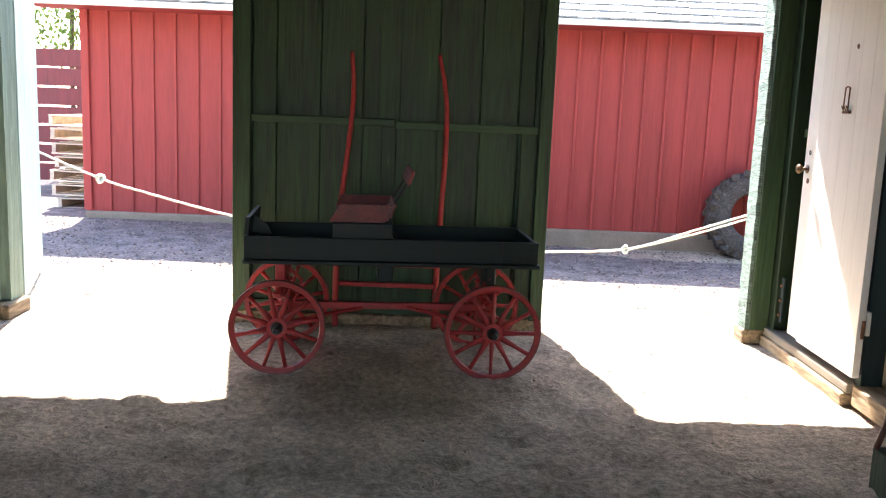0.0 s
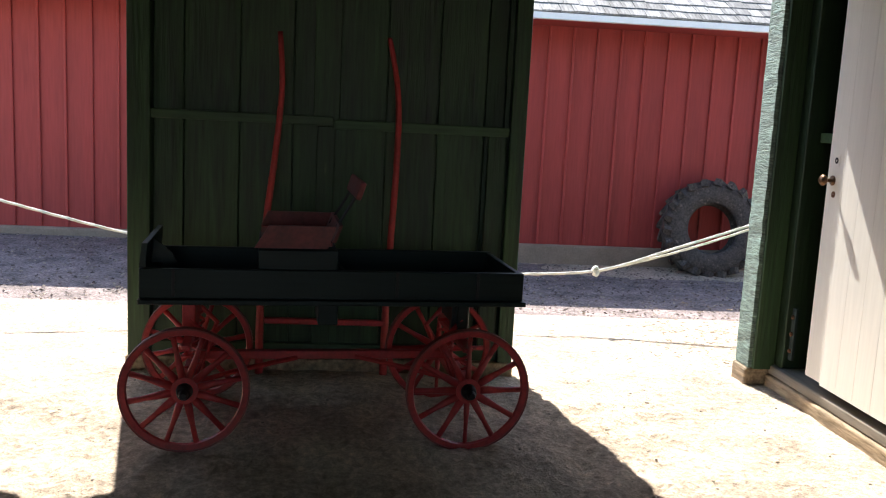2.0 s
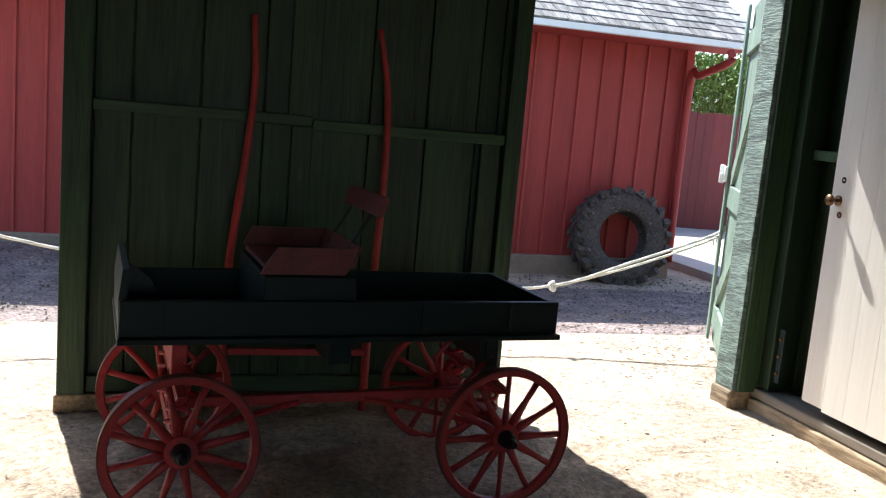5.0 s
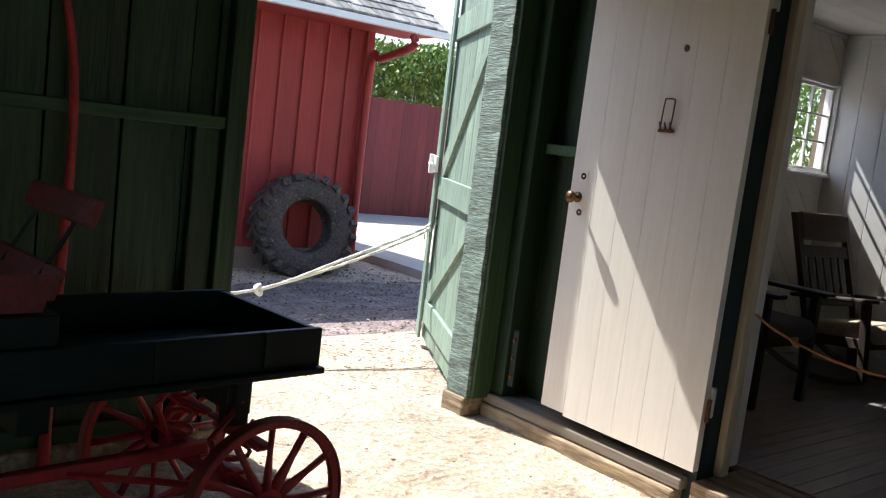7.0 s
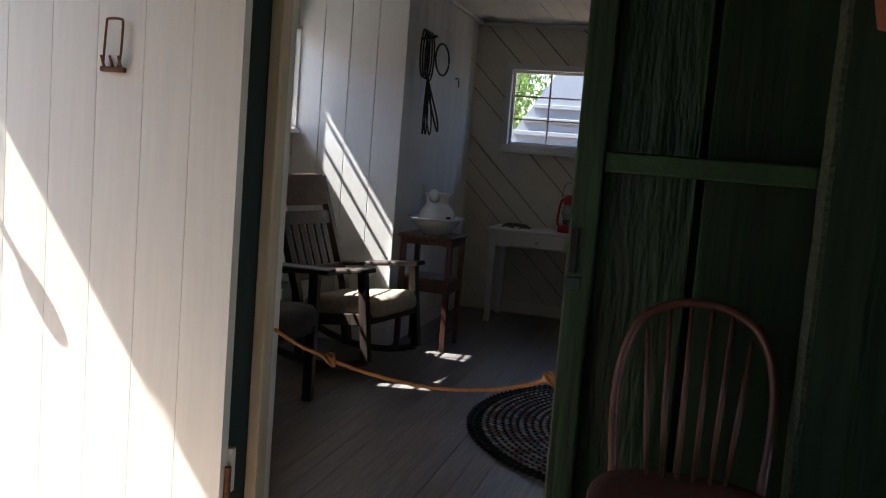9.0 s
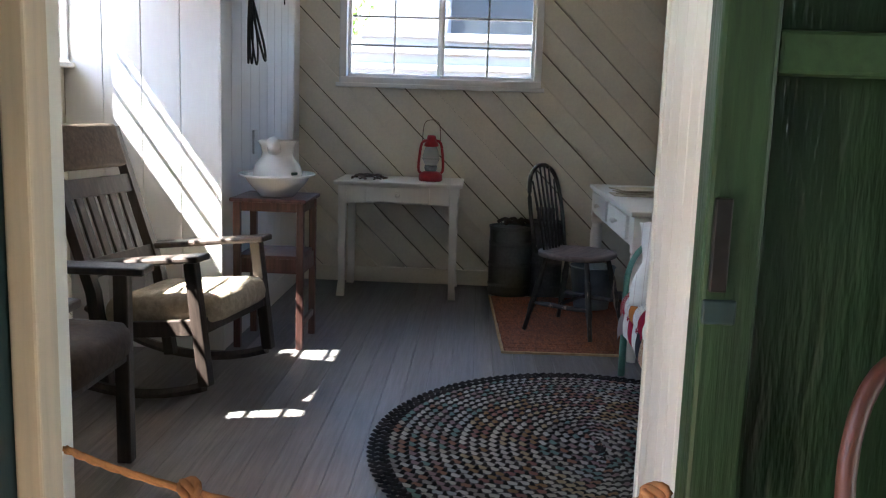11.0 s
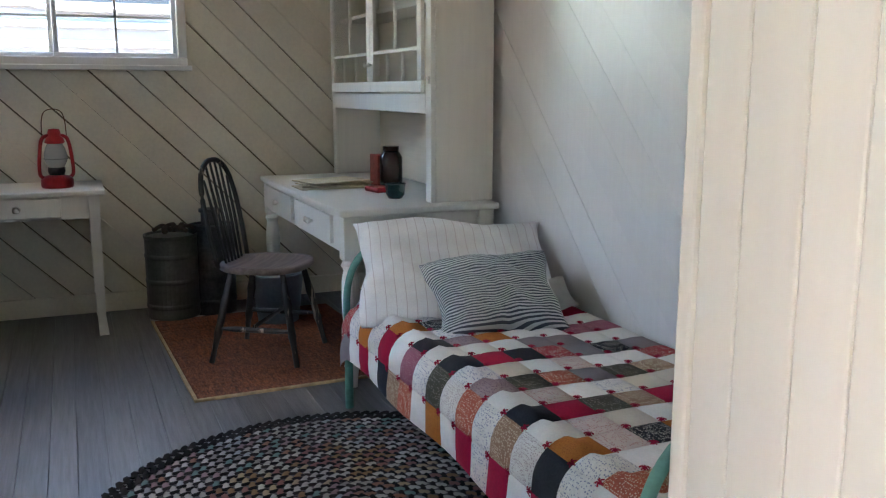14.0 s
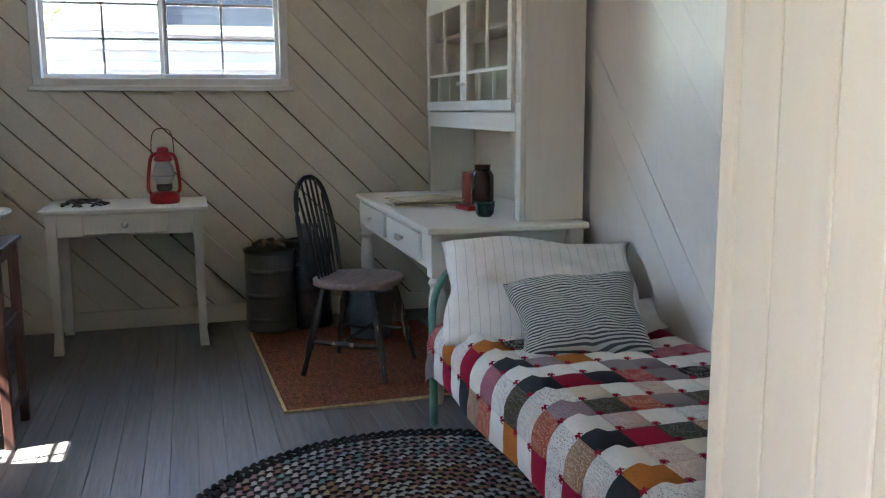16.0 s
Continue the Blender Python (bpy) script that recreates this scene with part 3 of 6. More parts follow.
# ---- outside doors ----
def plank_door(name, hinge, free, z0, z1, face, label):
    h, f = Vector((*hinge, 0)), Vector((*free, 0))
    d = f - h
    ang = math.degrees(math.atan2(d.y, d.x))
    t = thing(name, label, "door", pose(h.x, h.y, 0, 0, 0, ang), kind="structure")
    w = d.length
    n = 7
    for i in range(n):
        part("plank", box(i * w / n + 0.002, (i + 1) * w / n - 0.002, -0.012, 0.012, z0 + rng.uniform(0, 0.02), z1, 0.003), face, t)
    for z in (z0 + 0.2, z0 + 0.98, z1 - 0.25):
        part("ledge", box(0.02, w - 0.02, 0.013, 0.036, z - 0.07, z + 0.07, 0.004), face, t)
    part("stile", box(w - 0.11, w - 0.005, 0.037, 0.055, z0 + 0.02, z1, 0.004), face, t)
    for za, zb in ((z0 + 0.27, z0 + 0.91), (z0 + 1.05, z1 - 0.32)):
        bm = prism(bmesh.new(), [(0.03, zb - 0.1), (0.03, zb), (w - 0.14, za + 0.1), (w - 0.14, za), (w - 0.22, za)], 0.013, 0.034)
        part("brace", bm, face, t)
    bm = box(w - 0.14, w + 0.02, 0.056, 0.075, 1.12, 1.22, 0.004)
    rod(bm, (w - 0.13, 0.085, 1.17), (w + 0.04, 0.085, 1.17), 0.009)
    bx(bm, w - 0.06, w - 0.03, 0.07, 0.1, 1.11, 1.23, 0.004)
    part("latch", bm, M_white_metal, t, "pale painted sliding bolt")
    for z in (z0 + 0.25, z1 - 0.25):
        part("hinge", box(-0.02, 0.015, 0.014, 0.04, z - 0.13, z + 0.13, 0.003), M_rust, t, "rusty strap hinge")
    return t

plank_door("door_2", (2.045, 5.60), (2.645, 6.66), 0.05, 2.25, M_green_pale, "pale green plank door with braces, open to the yard")
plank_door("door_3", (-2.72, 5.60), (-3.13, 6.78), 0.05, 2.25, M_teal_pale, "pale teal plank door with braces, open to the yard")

def rope_line(name, pts, r, material, label, twist=True):
    t = thing(name, label, "rope")
    p = spline(pts, 10)
    strands = []
    for s in range(3):
        q = []
        for i, v in enumerate(p):
            a = i * 0.9 + s * 2.094
            q.append(v + Vector((0, math.cos(a), math.sin(a))) * r * 0.45)
        part("strand", tube(bmesh.new(), q, r * 0.62, 6), material, t, smooth=True)
    return t

def knot(t, at, r, material):
    bm = bmesh.new()
    for k in range(3):
        pts = [Vector(at) + Vector((math.cos(a) * r * 0.7, math.sin(a + k) * r, math.sin(a) * r * 0.8 + (k - 1) * r * 0.3)) for a in [i * 0.524 for i in range(12)]]
        tube(bm, pts, r * 0.45, 6, True)
    part("knot", bm, material, t, smooth=True)

r1 = rope_line("rope", [(-3.10, 6.72, 0.95), (-2.59, 6.62, 0.775), (-2.27, 6.6, 0.69), (-1.6, 6.6, 0.535), (-0.9, 6.6, 0.42), (-0.2, 6.6, 0.36), (0.4, 6.6, 0.34), (0.88, 6.6, 0.355), (1.43, 6.6, 0.40), (1.92, 6.6, 0.56), (2.47, 6.61, 0.75), (2.62, 6.63, 0.83)], 0.010, M_rope_white, "white cotton rope slung between the two open yard doors")
r1b = rope_line("rope", [(1.40, 6.605, 0.385), (1.92, 6.605, 0.53), (2.47, 6.615, 0.72), (2.61, 6.64, 0.80)], 0.009, M_rope_white, "white cotton rope, doubled end tied back along itself")
knot(r1, (1.40, 6.6, 0.395), 0.024, M_rope_white)
knot(r1, (-2.59, 6.62, 0.775), 0.026, M_rope_white)
bmk = bmesh.new()
for k in range(5):
    tube(bmk, spline([(2.50 + 0.02 * k, 6.60, 0.745 + 0.022 * k), (2.505 + 0.02 * k, 6.59, 0.72 + 0.022 * k), (2.51 + 0.02 * k, 6.595, 0.70 + 0.022 * k)], 3), 0.005, 5)
part("frayed_end", bmk, M_rope_white, r1b)

# ---- red shed across the yard ----
SHED = pose(-4.02, 9.95, -0.03, 0, 0, 0)
shed = thing("red_shed", "barn-red board-and-batten shed with a shingle roof and white gutter", "shed", SHED)
SL = 8.20
part("wall", box(0, SL, 0, 0.1, 0.10, 2.55), M_red_side, shed)
part("plinth", box(-0.02, SL + 0.02, -0.04, 0.12, -0.25, 0.11, 0.02), M_plinth, shed, "rough concrete plinth")
bat = mesh_of(box(-0.013, 0.013, -0.022, 0, 0.12, 2.5, 0.006), "batten", M_red_side)
n = int(SL / 0.248)
for i in range(n + 1):
    for dx in (0,):
        b = new("batten", bat)
        b.parent = shed
        b.location = (min(SL - 0.02, 0.02 + i * 0.248 + dx), 0, 0)
part("side_wall", box(SL - 0.1, SL, 0.1, 4.4, 0.10, 2.55), M_red_side, shed)
part("side_wall", box(0, 0.1, 0.1, 4.4, 0.10, 2.55), M_red_side, shed)
part("back_wall", box(0, SL, 4.4, 4.5, 0.1, 2.55), M_red_side, shed)
part("corner_board", box(SL - 0.06, SL + 0.03, -0.035, 0.09, 0.12, 2.5, 0.008), M_red_side, shed)
part("corner_board", box(-0.03, 0.06, -0.035, 0.09, 0.12, 2.5, 0.008), M_red_side, shed)
OV, EZ, PITCH = 0.72, 2.28, 30.0
part("soffit", box(-0.45, SL + 0.40, -OV + 0.02, 0.0, EZ + 0.05, EZ + 0.07), M_red_side, shed)
gut = prism(bmesh.new(), [(0, 0.03), (0.0, 0.085), (0.012, 0.085), (0.012, 0.042), (0.08, 0.042), (0.08, 0.1), (0.095, 0.1), (0.095, 0.03)], -0.5, SL + 0.43, Matrix(((0, 1, 0, 0), (1, 0, 0, -OV - 0.09), (0, 0, 1, EZ), (0, 0, 0, 1))))
part("gutter", gut, M_white_metal, shed, "white painted gutter")
ds = tube(bmesh.new(), spline([(SL - 0.02, -OV - 0.03, EZ), (SL - 0.02, -OV - 0.03, EZ - 0.1), (SL - 0.02, -0.25, EZ - 0.22), (SL - 0.02, -0.08, EZ - 0.32), (SL - 0.02, -0.08, 0.1)], 4), 0.04, 8)
part("downpipe", ds, M_red_side, shed, smooth=True)
cp, sp = math.cos(radians(PITCH)), math.sin(radians(PITCH))
RL = 3.3
roof_m = pose(0, -OV - 0.03, EZ + 0.09, PITCH, 0, 0)
rf = part("roof", box(-0.45, SL + 0.40, 0.0, RL, -0.03, 0.0, 0, roof_m), M_shingle, shed, "weathered grey shingle roof")
part("gable", prism(bmesh.new(), [(0.0, 2.5), (4.4, 2.5), (2.2, 3.9)], SL - 0.05, SL, Matrix(((0, 1, 0, 0), (1, 0, 0, 0.05), (0, 0, 1, 0), (0, 0, 0, 1)))), M_red_side, shed)
part("bargeboard", box(SL + 0.37, SL + 0.42, -0.02, RL, -0.06, 0.0, 0.004, roof_m), M_shingle, shed)
part("bargeboard", box(-0.47, -0.42, -0.02, RL, -0.06, 0.0, 0.004, roof_m), M_shingle, shed)
part("roof_back", box(-0.45, SL + 0.40, 0, RL, -0.03, 0, 0, pose(0, 2 * RL * cp - OV, EZ + 0.09, 180 - PITCH, 0, 0)), M_shingle, shed)
# shingles on the slope: the nearest as pieces, the rest joined
shin = [mesh_of(box(0.003, w - 0.003, 0, 0.21, 0.0, 0.018, 0, pose(0, 0, 0.004, -3.0, 0, 0)), "shingle", M_shingle) for w in (0.12, 0.15, 0.18)]
rest = bmesh.new()
count = 0
for row in range(18):
    u = -0.45 + rng.uniform(-0.1, 0)
    while u < SL + 0.32:
        k = rng.randrange(3)
        w = (0.12, 0.15, 0.18)[k]
        v = row * 0.165 + rng.uniform(-0.014, 0.014)
        if row < 5 and 4.2 < u and count < 290 or row < 2 and count < 290:
            s = new("shingle", shin[k])
            s.parent = rf
            s.matrix_basis = roof_m @ pose(u, v, 0.006, rng.uniform(-1, 0.5), 0, rng.uniform(-1, 1))
            count += 1
        else:
            bx(rest, 0.003, w - 0.003, 0, 0.21, 0.004, 0.02, 0, roof_m @ pose(u, v, 0.006, -3.0 + rng.uniform(-1, 0.5), 0, rng.uniform(-1, 1)))
        u += w
part("shingle_field", rest, M_shingle, rf)["kind"] = "stuff"

# fences, hedges, pallets
def fence(name, x0, y0, x1, y1, h, label, horizontal=False):
    d = Vector((x1 - x0, y1 - y0, 0))
    t = thing(name, label, "fence", pose(x0, y0, 0, 0, 0, math.degrees(math.atan2(d.y, d.x))))
    L = d.length
    if horizontal:
        for i in range(7):
            part("board", box(0, L, -0.012, 0.012, 0.08 + i * h / 7, 0.08 + (i + 1) * h / 7 - 0.03, 0.004), M_fence, t)
    else:
        n = int(L / 0.15)
        me = mesh_of(box(0.0003, 0.1495, -0.01, 0.01, -0.1, h, 0.002), "board", M_fence)
        for i in range(n):
            b = new("board", me)
            b.parent = t
            b.location = (i * 0.15, rng.uniform(-0.004, 0.004), rng.uniform(-0.03, 0.0))
    for i in range(int(L / 2.2) + 1):
        part("post", box(i * 2.2, i * 2.2 + 0.09, 0.015, 0.105, 0, h + 0.02, 0.006), M_fence, t)
    for z in (0.35, h - 0.3):
        part("rail", box(0, L, 0.014, 0.05, z, z + 0.08, 0.004), M_fence, t)
    return t

fence("fence", 4.6, 14.6, 13.0, 13.2, 1.85, "tall maroon plank fence in the yard")
fence("fence", -12.0, 13.6, -3.9, 13.0, 1.95, "dark maroon fence of wide horizontal boards", True)

def hedge(name, x0, x1, y, z0, z1, label, count):
    t = thing(name, label, "shrub")
    for k in range(int((x1 - x0) / 0.9)):
        x = x0 + 0.45 + k * 0.9
        tr = tube(bmesh.new(), spline([(x, y, 0), (x + rng.uniform(-.1, .1), y, z0), (x + rng.uniform(-.3, .3), y, z1 - 0.4)], 3), [0.05] * 3 + [0.04] * 3 + [0.02], 6)
        part("trunk", tr, M_bark, t)
    vs, fs = [], []
    for i in range(count):
        cx = rng.uniform(x0, x1)
        top = z1 + 0.35 * noise.noise((cx * 0.9, y, 1)) + 0.2 * noise.noise((cx * 2.7, y, 5))
        c = Vector((cx, y + rng.gauss(0, 0.35), z0 + (top - z0) * rng.random() ** 0.6))
        s = rng.uniform(0.035, 0.07)
        q = Euler((rng.uniform(0, 6), rng.uniform(0, 6), rng.uniform(0, 6))).to_matrix()
        b = len(vs)
        for p in ((-s, 0, 0), (0, -s * 0.45, 0.01), (s, 0, 0), (0, s * 0.45, 0.01)):
            vs.append(c + q @ Vector(p))
        fs += [(b, b + 1, b + 3), (b + 1, b + 2, b + 3)]
    me = bpy.data.meshes.new("crown")
    me.from_pydata(vs, [], fs)
    me.materials.append(M_leaf)
    ob = new("crown", me)
    ob.parent = t
    return t

hedge("hedge", 4.5, 13.0, 16.0, 1.2, 2.95, "dense sunlit green shrubs above the fence", 30000)
hedge("hedge", -13.0, -4.0, 15.2, 1.4, 3.9, "leafy green trees behind the fence", 14000)

hedge("hedge", 8.4, 12.6, 9.6, 0.2, 3.1, "shady leafy shrubs beyond the drive", 9000)

def house():
    t = thing("house", "pale house with a light roof beyond the fence", "house", pose(10.0, 24.0, 0))
    part("wall", box(-6, 8, 0, 8, 0, 3.4), M_white_metal, t)
    part("roof", prism(bmesh.new(), [(-1, 3.3), (4, 6.0), (9, 3.3), (9, 3.15), (4, 5.85), (-1, 3.15)], -7, 9, Matrix(((0, 1, 0, 0), (1, 0, 0, 0), (0, 0, 1, 0), (0, 0, 0, 1)))), M_ceiling, t, "sunlit pale roof")
    for x in (-4, -1, 3):
        w = part("window", box(x, x + 1.1, -0.03, 0.0, 1.2, 2.4), M_iron, t)
        part("frame", box(x - 0.06, x + 1.16, -0.05, -0.032, 1.12, 1.2), M_white_metal, w)
house()

def pallet_stack():
    for k in range(7):
        t = thing("pallet", "pale weathered wooden pallet in an uneven stack beside the shed", "pallet", pose(-4.27 + rng.uniform(-.07, .05), 11.2, -0.02 + k * 0.166, rng.uniform(-1, 1), rng.uniform(-1.5, 1.5), rng.uniform(-6, 6)), group="pallets in the stack")
        for z in (0.0, 0.118):
            for i in range(5):
                part("slat", box(-0.45, 0.45, -0.5 + i * 0.23, -0.40 + i * 0.23 + rng.uniform(-0.015, 0.01), z, z + 0.018, 0.002), M_wood_pale, t)
        for x in (-0.42, 0, 0.42):
            part("bearer", box(x - 0.025, x + 0.025, -0.5, 0.5, 0.019, 0.117, 0.003), M_wood_pale, t)
pallet_stack()

def tractor_tyre():
    R, r_in = 0.486, 0.25
    m = pose(3.44, 9.66, 0.335, 80, 0, -6)
    t = thing("tyre", "large worn tractor tyre leaning on the red shed", "tyre", m)
    prof = [(r_in, -0.10), (r_in + 0.02, -0.125), (r_in + 0.09, -0.15), (R - 0.06, -0.145), (R - 0.025, -0.12), (R - 0.015, 0), (R - 0.025, 0.12), (R - 0.06, 0.145), (r_in + 0.09, 0.15), (r_in + 0.02, 0.125), (r_in, 0.10), (r_in + 0.02, 0.09), (r_in + 0.1, 0.11), (r_in + 0.14, 0), (r_in + 0.1, -0.11), (r_in + 0.02, -0.09), (r_in, -0.10)]
    part("casing", lathe(bmesh.new(), prof, 48), M_tyre, t, smooth=True)
    lug = mesh_of(prism(bmesh.new(), [(-0.036, -0.03), (0.036, -0.03), (0.026, 0.038), (-0.026, 0.038)], -0.02, 0.205, pose(0, 0, 0, 0, 0, 0)), "lug", M_tyre)
    for i in range(22):
        for sgn in (1, -1):
            a = 2 * math.pi * (i + (0.5 if sgn > 0 else 0)) / 22
            o = new("lug", lug)
            o.parent = t
            # local x round the tyre, local y across, local z outwards
            rad = Vector((math.cos(a), math.sin(a), 0))
            tan = Vector((-math.sin(a), math.cos(a), 0))
            ax = Vector((0, 0, sgn))
            diag = (ax * 0.8 + tan * 0.6).normalized()
            side = diag.cross(rad)
            mm = Matrix((side, diag, rad)).transposed().to_4x4()
            mm.translation = rad * (R - 0.03)
            o.matrix_basis = mm
tractor_tyre()

# straw and wood chips lying by the post
M_chip = mat("brown_wood_chip", (0.27, 0.19, 0.12), 0.9, 0.4, 20)
bms = bmesh.new()
for i in range(420):
    x, y = rng.gauss(2.3, 0.4), rng.gauss(6.25, 0.55)
    if x < 2.08 and y < 5.7:
        continue
    a = rng.uniform(0, 3.14)
    l = rng.uniform(0.006, 0.02)
    bx(bms, -l, l, -0.002, 0.002, 0.0, 0.003, 0, pose(x, y, 0.018, rng.uniform(-8, 8), 0, math.degrees(a)))
single("wood_chips", bms, M_chip, "scattered straw and wood chips on the ground", "straw", "stuff")

vs, fs = [], []
for i in range(5200):
    x, y = rng.uniform(-6.0, 4.6), 7.0 + 2.85 * rng.random()
    c = Vector((x, y, 0.012 + lift(x, y)))
    r = rng.uniform(0.008, 0.022)
    q = Euler((rng.uniform(-0.5, 0.5), rng.uniform(-0.5, 0.5), rng.uniform(0, 6))).to_matrix()
    b = len(vs)
    vs += [c + q @ Vector(p) for p in ((-r, 0, 0), (0, -r * 0.5, 0), (r, 0, 0), (0, r * 0.5, 0), (0, 0, r * 0.5))]
    fs += [(b, b + 1, b + 4), (b + 1, b + 2, b + 4), (b + 2, b + 3, b + 4), (b + 3, b, b + 4)]
gv = bpy.data.meshes.new("gravel_chips")
gv.from_pydata(vs, [], fs)
gv.materials.append(island_mat("gravel_chip", [(0.11, 0.085, 0.075), (0.22, 0.17, 0.145), (0.33, 0.27, 0.22), (0.14, 0.11, 0.10), (0.42, 0.34, 0.26)]))
tagged(new("gravel_chips", gv), "loose grey gravel chips in the shaded yard", "gravel", kind="stuff")

# ---- the wagon ----
def wheel(parent, c, R, outer, phase):
    w = part("wheel", bmesh.new(), M_red_paint, parent)
    w.location = c
    n = 12
    rim = lathe(bmesh.new(), [(R - 0.026, -0.012), (R - 0.005, -0.014), (R - 0.005, 0.014), (R - 0.026, 0.012), (R - 0.03, 0), (R - 0.026, -0.012)], 48, Matrix.Rotation(math.pi / 2, 4, 'X'))
    bm = lathe(rim, [(0.0, -0.016), (0.05, -0.016), (0.05, 0.016), (0, 0.016)], 20, Matrix.Rotation(math.pi / 2, 4, 'X'))
    me = mesh_of(bm, "wheel", M_red_paint, False)
    w.data = me
    part("hub", lathe(bmesh.new(), [(0.0, -0.062), (0.02, -0.062), (0.026, -0.05), (0.031, -0.018), (0.031, 0.018), (0.026, 0.05), (0.02, 0.062), (0, 0.062)], 20, Matrix.Rotation(math.pi / 2, 4, 'X')), M_iron, w, "greasy black hub", True)
    tyre = lathe(bmesh.new(), [(R - 0.006, -0.018), (R, -0.018), (R, 0.018), (R - 0.006, 0.018), (R - 0.006, -0.018)], 48, Matrix.Rotation(math.pi / 2, 4, 'X'))
    part("tyre", tyre, M_red_dull, w, "thin iron tyre")
    for i in range(n):
        a = 2 * math.pi * (i + phase) / n
        d = Vector((math.cos(a), 0, math.sin(a)))
        part("spoke", tube(bmesh.new(), [d * 0.045, d * 0.09, d * (R * 0.6), d * (R - 0.03)], [0.0125, 0.0115, 0.008, 0.009], 8, flat=1.3), M_red_paint, w, smooth=True)
    hb = lathe(bmesh.new(), [(0, -0.085), (0.012, -0.085), (0.016, -0.075), (0.02, -0.06), (0.02, -0.055), (0, -0.055)], 14, Matrix.Rotation(-math.pi / 2, 4, 'X'))
    if outer < 0:
        bmesh.ops.transform(hb, matrix=Matrix.Diagonal((1, -1, 1, 1)), verts=hb.verts)
    part("hub_cap", hb, M_iron, w, "greasy black axle nut")
    return w

def wagon():
    t = thing("wagon", "small antique horse wagon, dark box on red wheels, shafts raised upright", "wagon", pose(-0.315, 4.585, 0.0, 0, 0, 5.5))
    L0, L1, Y0, Y1 = -0.71, 0.80, -0.175, 0.40
    Z0, Z1 = 0.622, 0.738
    # box
    part("side_board", box(L0, L1, Y0, Y0 + 0.022, Z0, Z1, 0.004), M_wagon_bed, t)
    part("side_board", box(L0, L1, Y1 - 0.022, Y1, Z0, Z1, 0.004), M_wagon_bed, t)
    part("tail_board", box(L1 - 0.024, L1 - 0.002, Y0 + 0.024, Y1 - 0.024, Z0, Z1 - 0.004, 0.004), M_wagon_bed, t)
    part("floor", box(L0 - 0.005, L1 + 0.012, Y0 - 0.015, Y1 + 0.015, Z0 - 0.022, Z0 - 0.002, 0.004), M_wagon_bed, t)
    part("front_board", prism(bmesh.new(), [(L0 + 0.0, Z0), (L0 + 0.022, Z0), (L0 + 0.022, Z1), (L0 + 0.028, Z1 + 0.092), (L0 + 0.008, Z1 + 0.092), (L0 - 0.002, Z1)], Y0 + 0.024, Y1 - 0.024), M_wagon_bed, t, "dark dashboard leaning forward")
    dsh = prism(bmesh.new(), [(L0 + 0.022, Z1 - 0.01), (L0 + 0.12, Z1 - 0.01), (L0 + 0.10, Z1 + 0.03), (L0 + 0.03, Z1 + 0.085)], Y0 + 0.2, Y0 + 0.215)
    part("dash_bracket", dsh, M_wagon_bed, t)
    for x in (L0 + 0.12, L0 + 0.98, L1 - 0.20):
        part("strap", box(x, x + 0.012, Y0 - 0.006, Y0, Z0 + 0.01, Z1, 0.001), M_iron, t)
    part("hold_down", rod(bmesh.new(), (0.10, Y0 + 0.02, Z1 - 0.04), (0.02, Y0 + 0.25, Z1 + 0.03), 0.004, 0.004, 6), M_iron, t, "thin bent wire")
    # seat box and seat
    part("seat_box", box(-0.27, 0.04, Y0 + 0.03, Y1 - 0.03, Z0, Z1 + 0.075, 0.004), M_wagon_bed, t)
    s0 = Z1 + 0.085
    part("seat", box(-0.26, 0.02, Y0 + 0.07, Y1 - 0.07, s0, s0 + 0.018, 0.004), M_red_dull, t, "worn maroon seat board")
    part("seat_side", prism(bmesh.new(), [(-0.285, s0 - 0.005), (0.0, s0 - 0.005), (0.03, s0 + 0.085), (-0.23, s0 + 0.085)], Y0 + 0.04, Y0 + 0.054, pose(0, 0, 0)), M_red_dull, t)
    part("seat_side", prism(bmesh.new(), [(-0.265, s0 + 0.018), (0.02, s0 + 0.018), (0.045, s0 + 0.085), (-0.235, s0 + 0.085)], Y1 - 0.054, Y1 - 0.04), M_red_dull, t)
    part("seat_back", prism(bmesh.new(), [(0.018, s0 + 0.018), (0.032, s0 + 0.018), (0.058, s0 + 0.088), (0.044, s0 + 0.088)], Y0 + 0.056, Y1 - 0.056), M_red_dull, t)
    part("backrest", box(-0.012, 0.012, Y0 + 0.07, Y1 - 0.07, 0, 0.075, 0.008, pose(0.115, 0, s0 + 0.19, 0, 18, 0)), M_red_dull, t, "narrow maroon backrest board")
    for y in (Y0 + 0.16, -0.01, Y1 - 0.16):
        part("backrest_rod", rod(bmesh.new(), (0.03, y, s0 + 0.05), (0.13, y, s0 + 0.22), 0.006, 0.006, 6), M_iron, t)
    # running gear
    R1, R2 = 0.238, 0.247  # front and rear wheels; the hubs stand on the trodden hump
    XF, XR = -0.527, 0.554
    HUB = {XF: 0.307, XR: 0.292}
    for x, R in ((XF, R1), (XR, R2)):
        hz = HUB[x] - 0.025
        part("axle", box(x - 0.022, x + 0.022, -0.27, 0.26, hz + 0.003, hz + 0.05, 0.006), M_red_paint, t)
        part("axle_end", rod(bmesh.new(), (x, -0.36, hz + 0.025), (x, 0.35, hz + 0.025), 0.013), M_iron, t)
        part("bolster", box(x - 0.025, x + 0.025, -0.17, 0.3, 0.50, 0.599, 0.006), M_wagon_bed if x > 0 else M_red_paint, t)
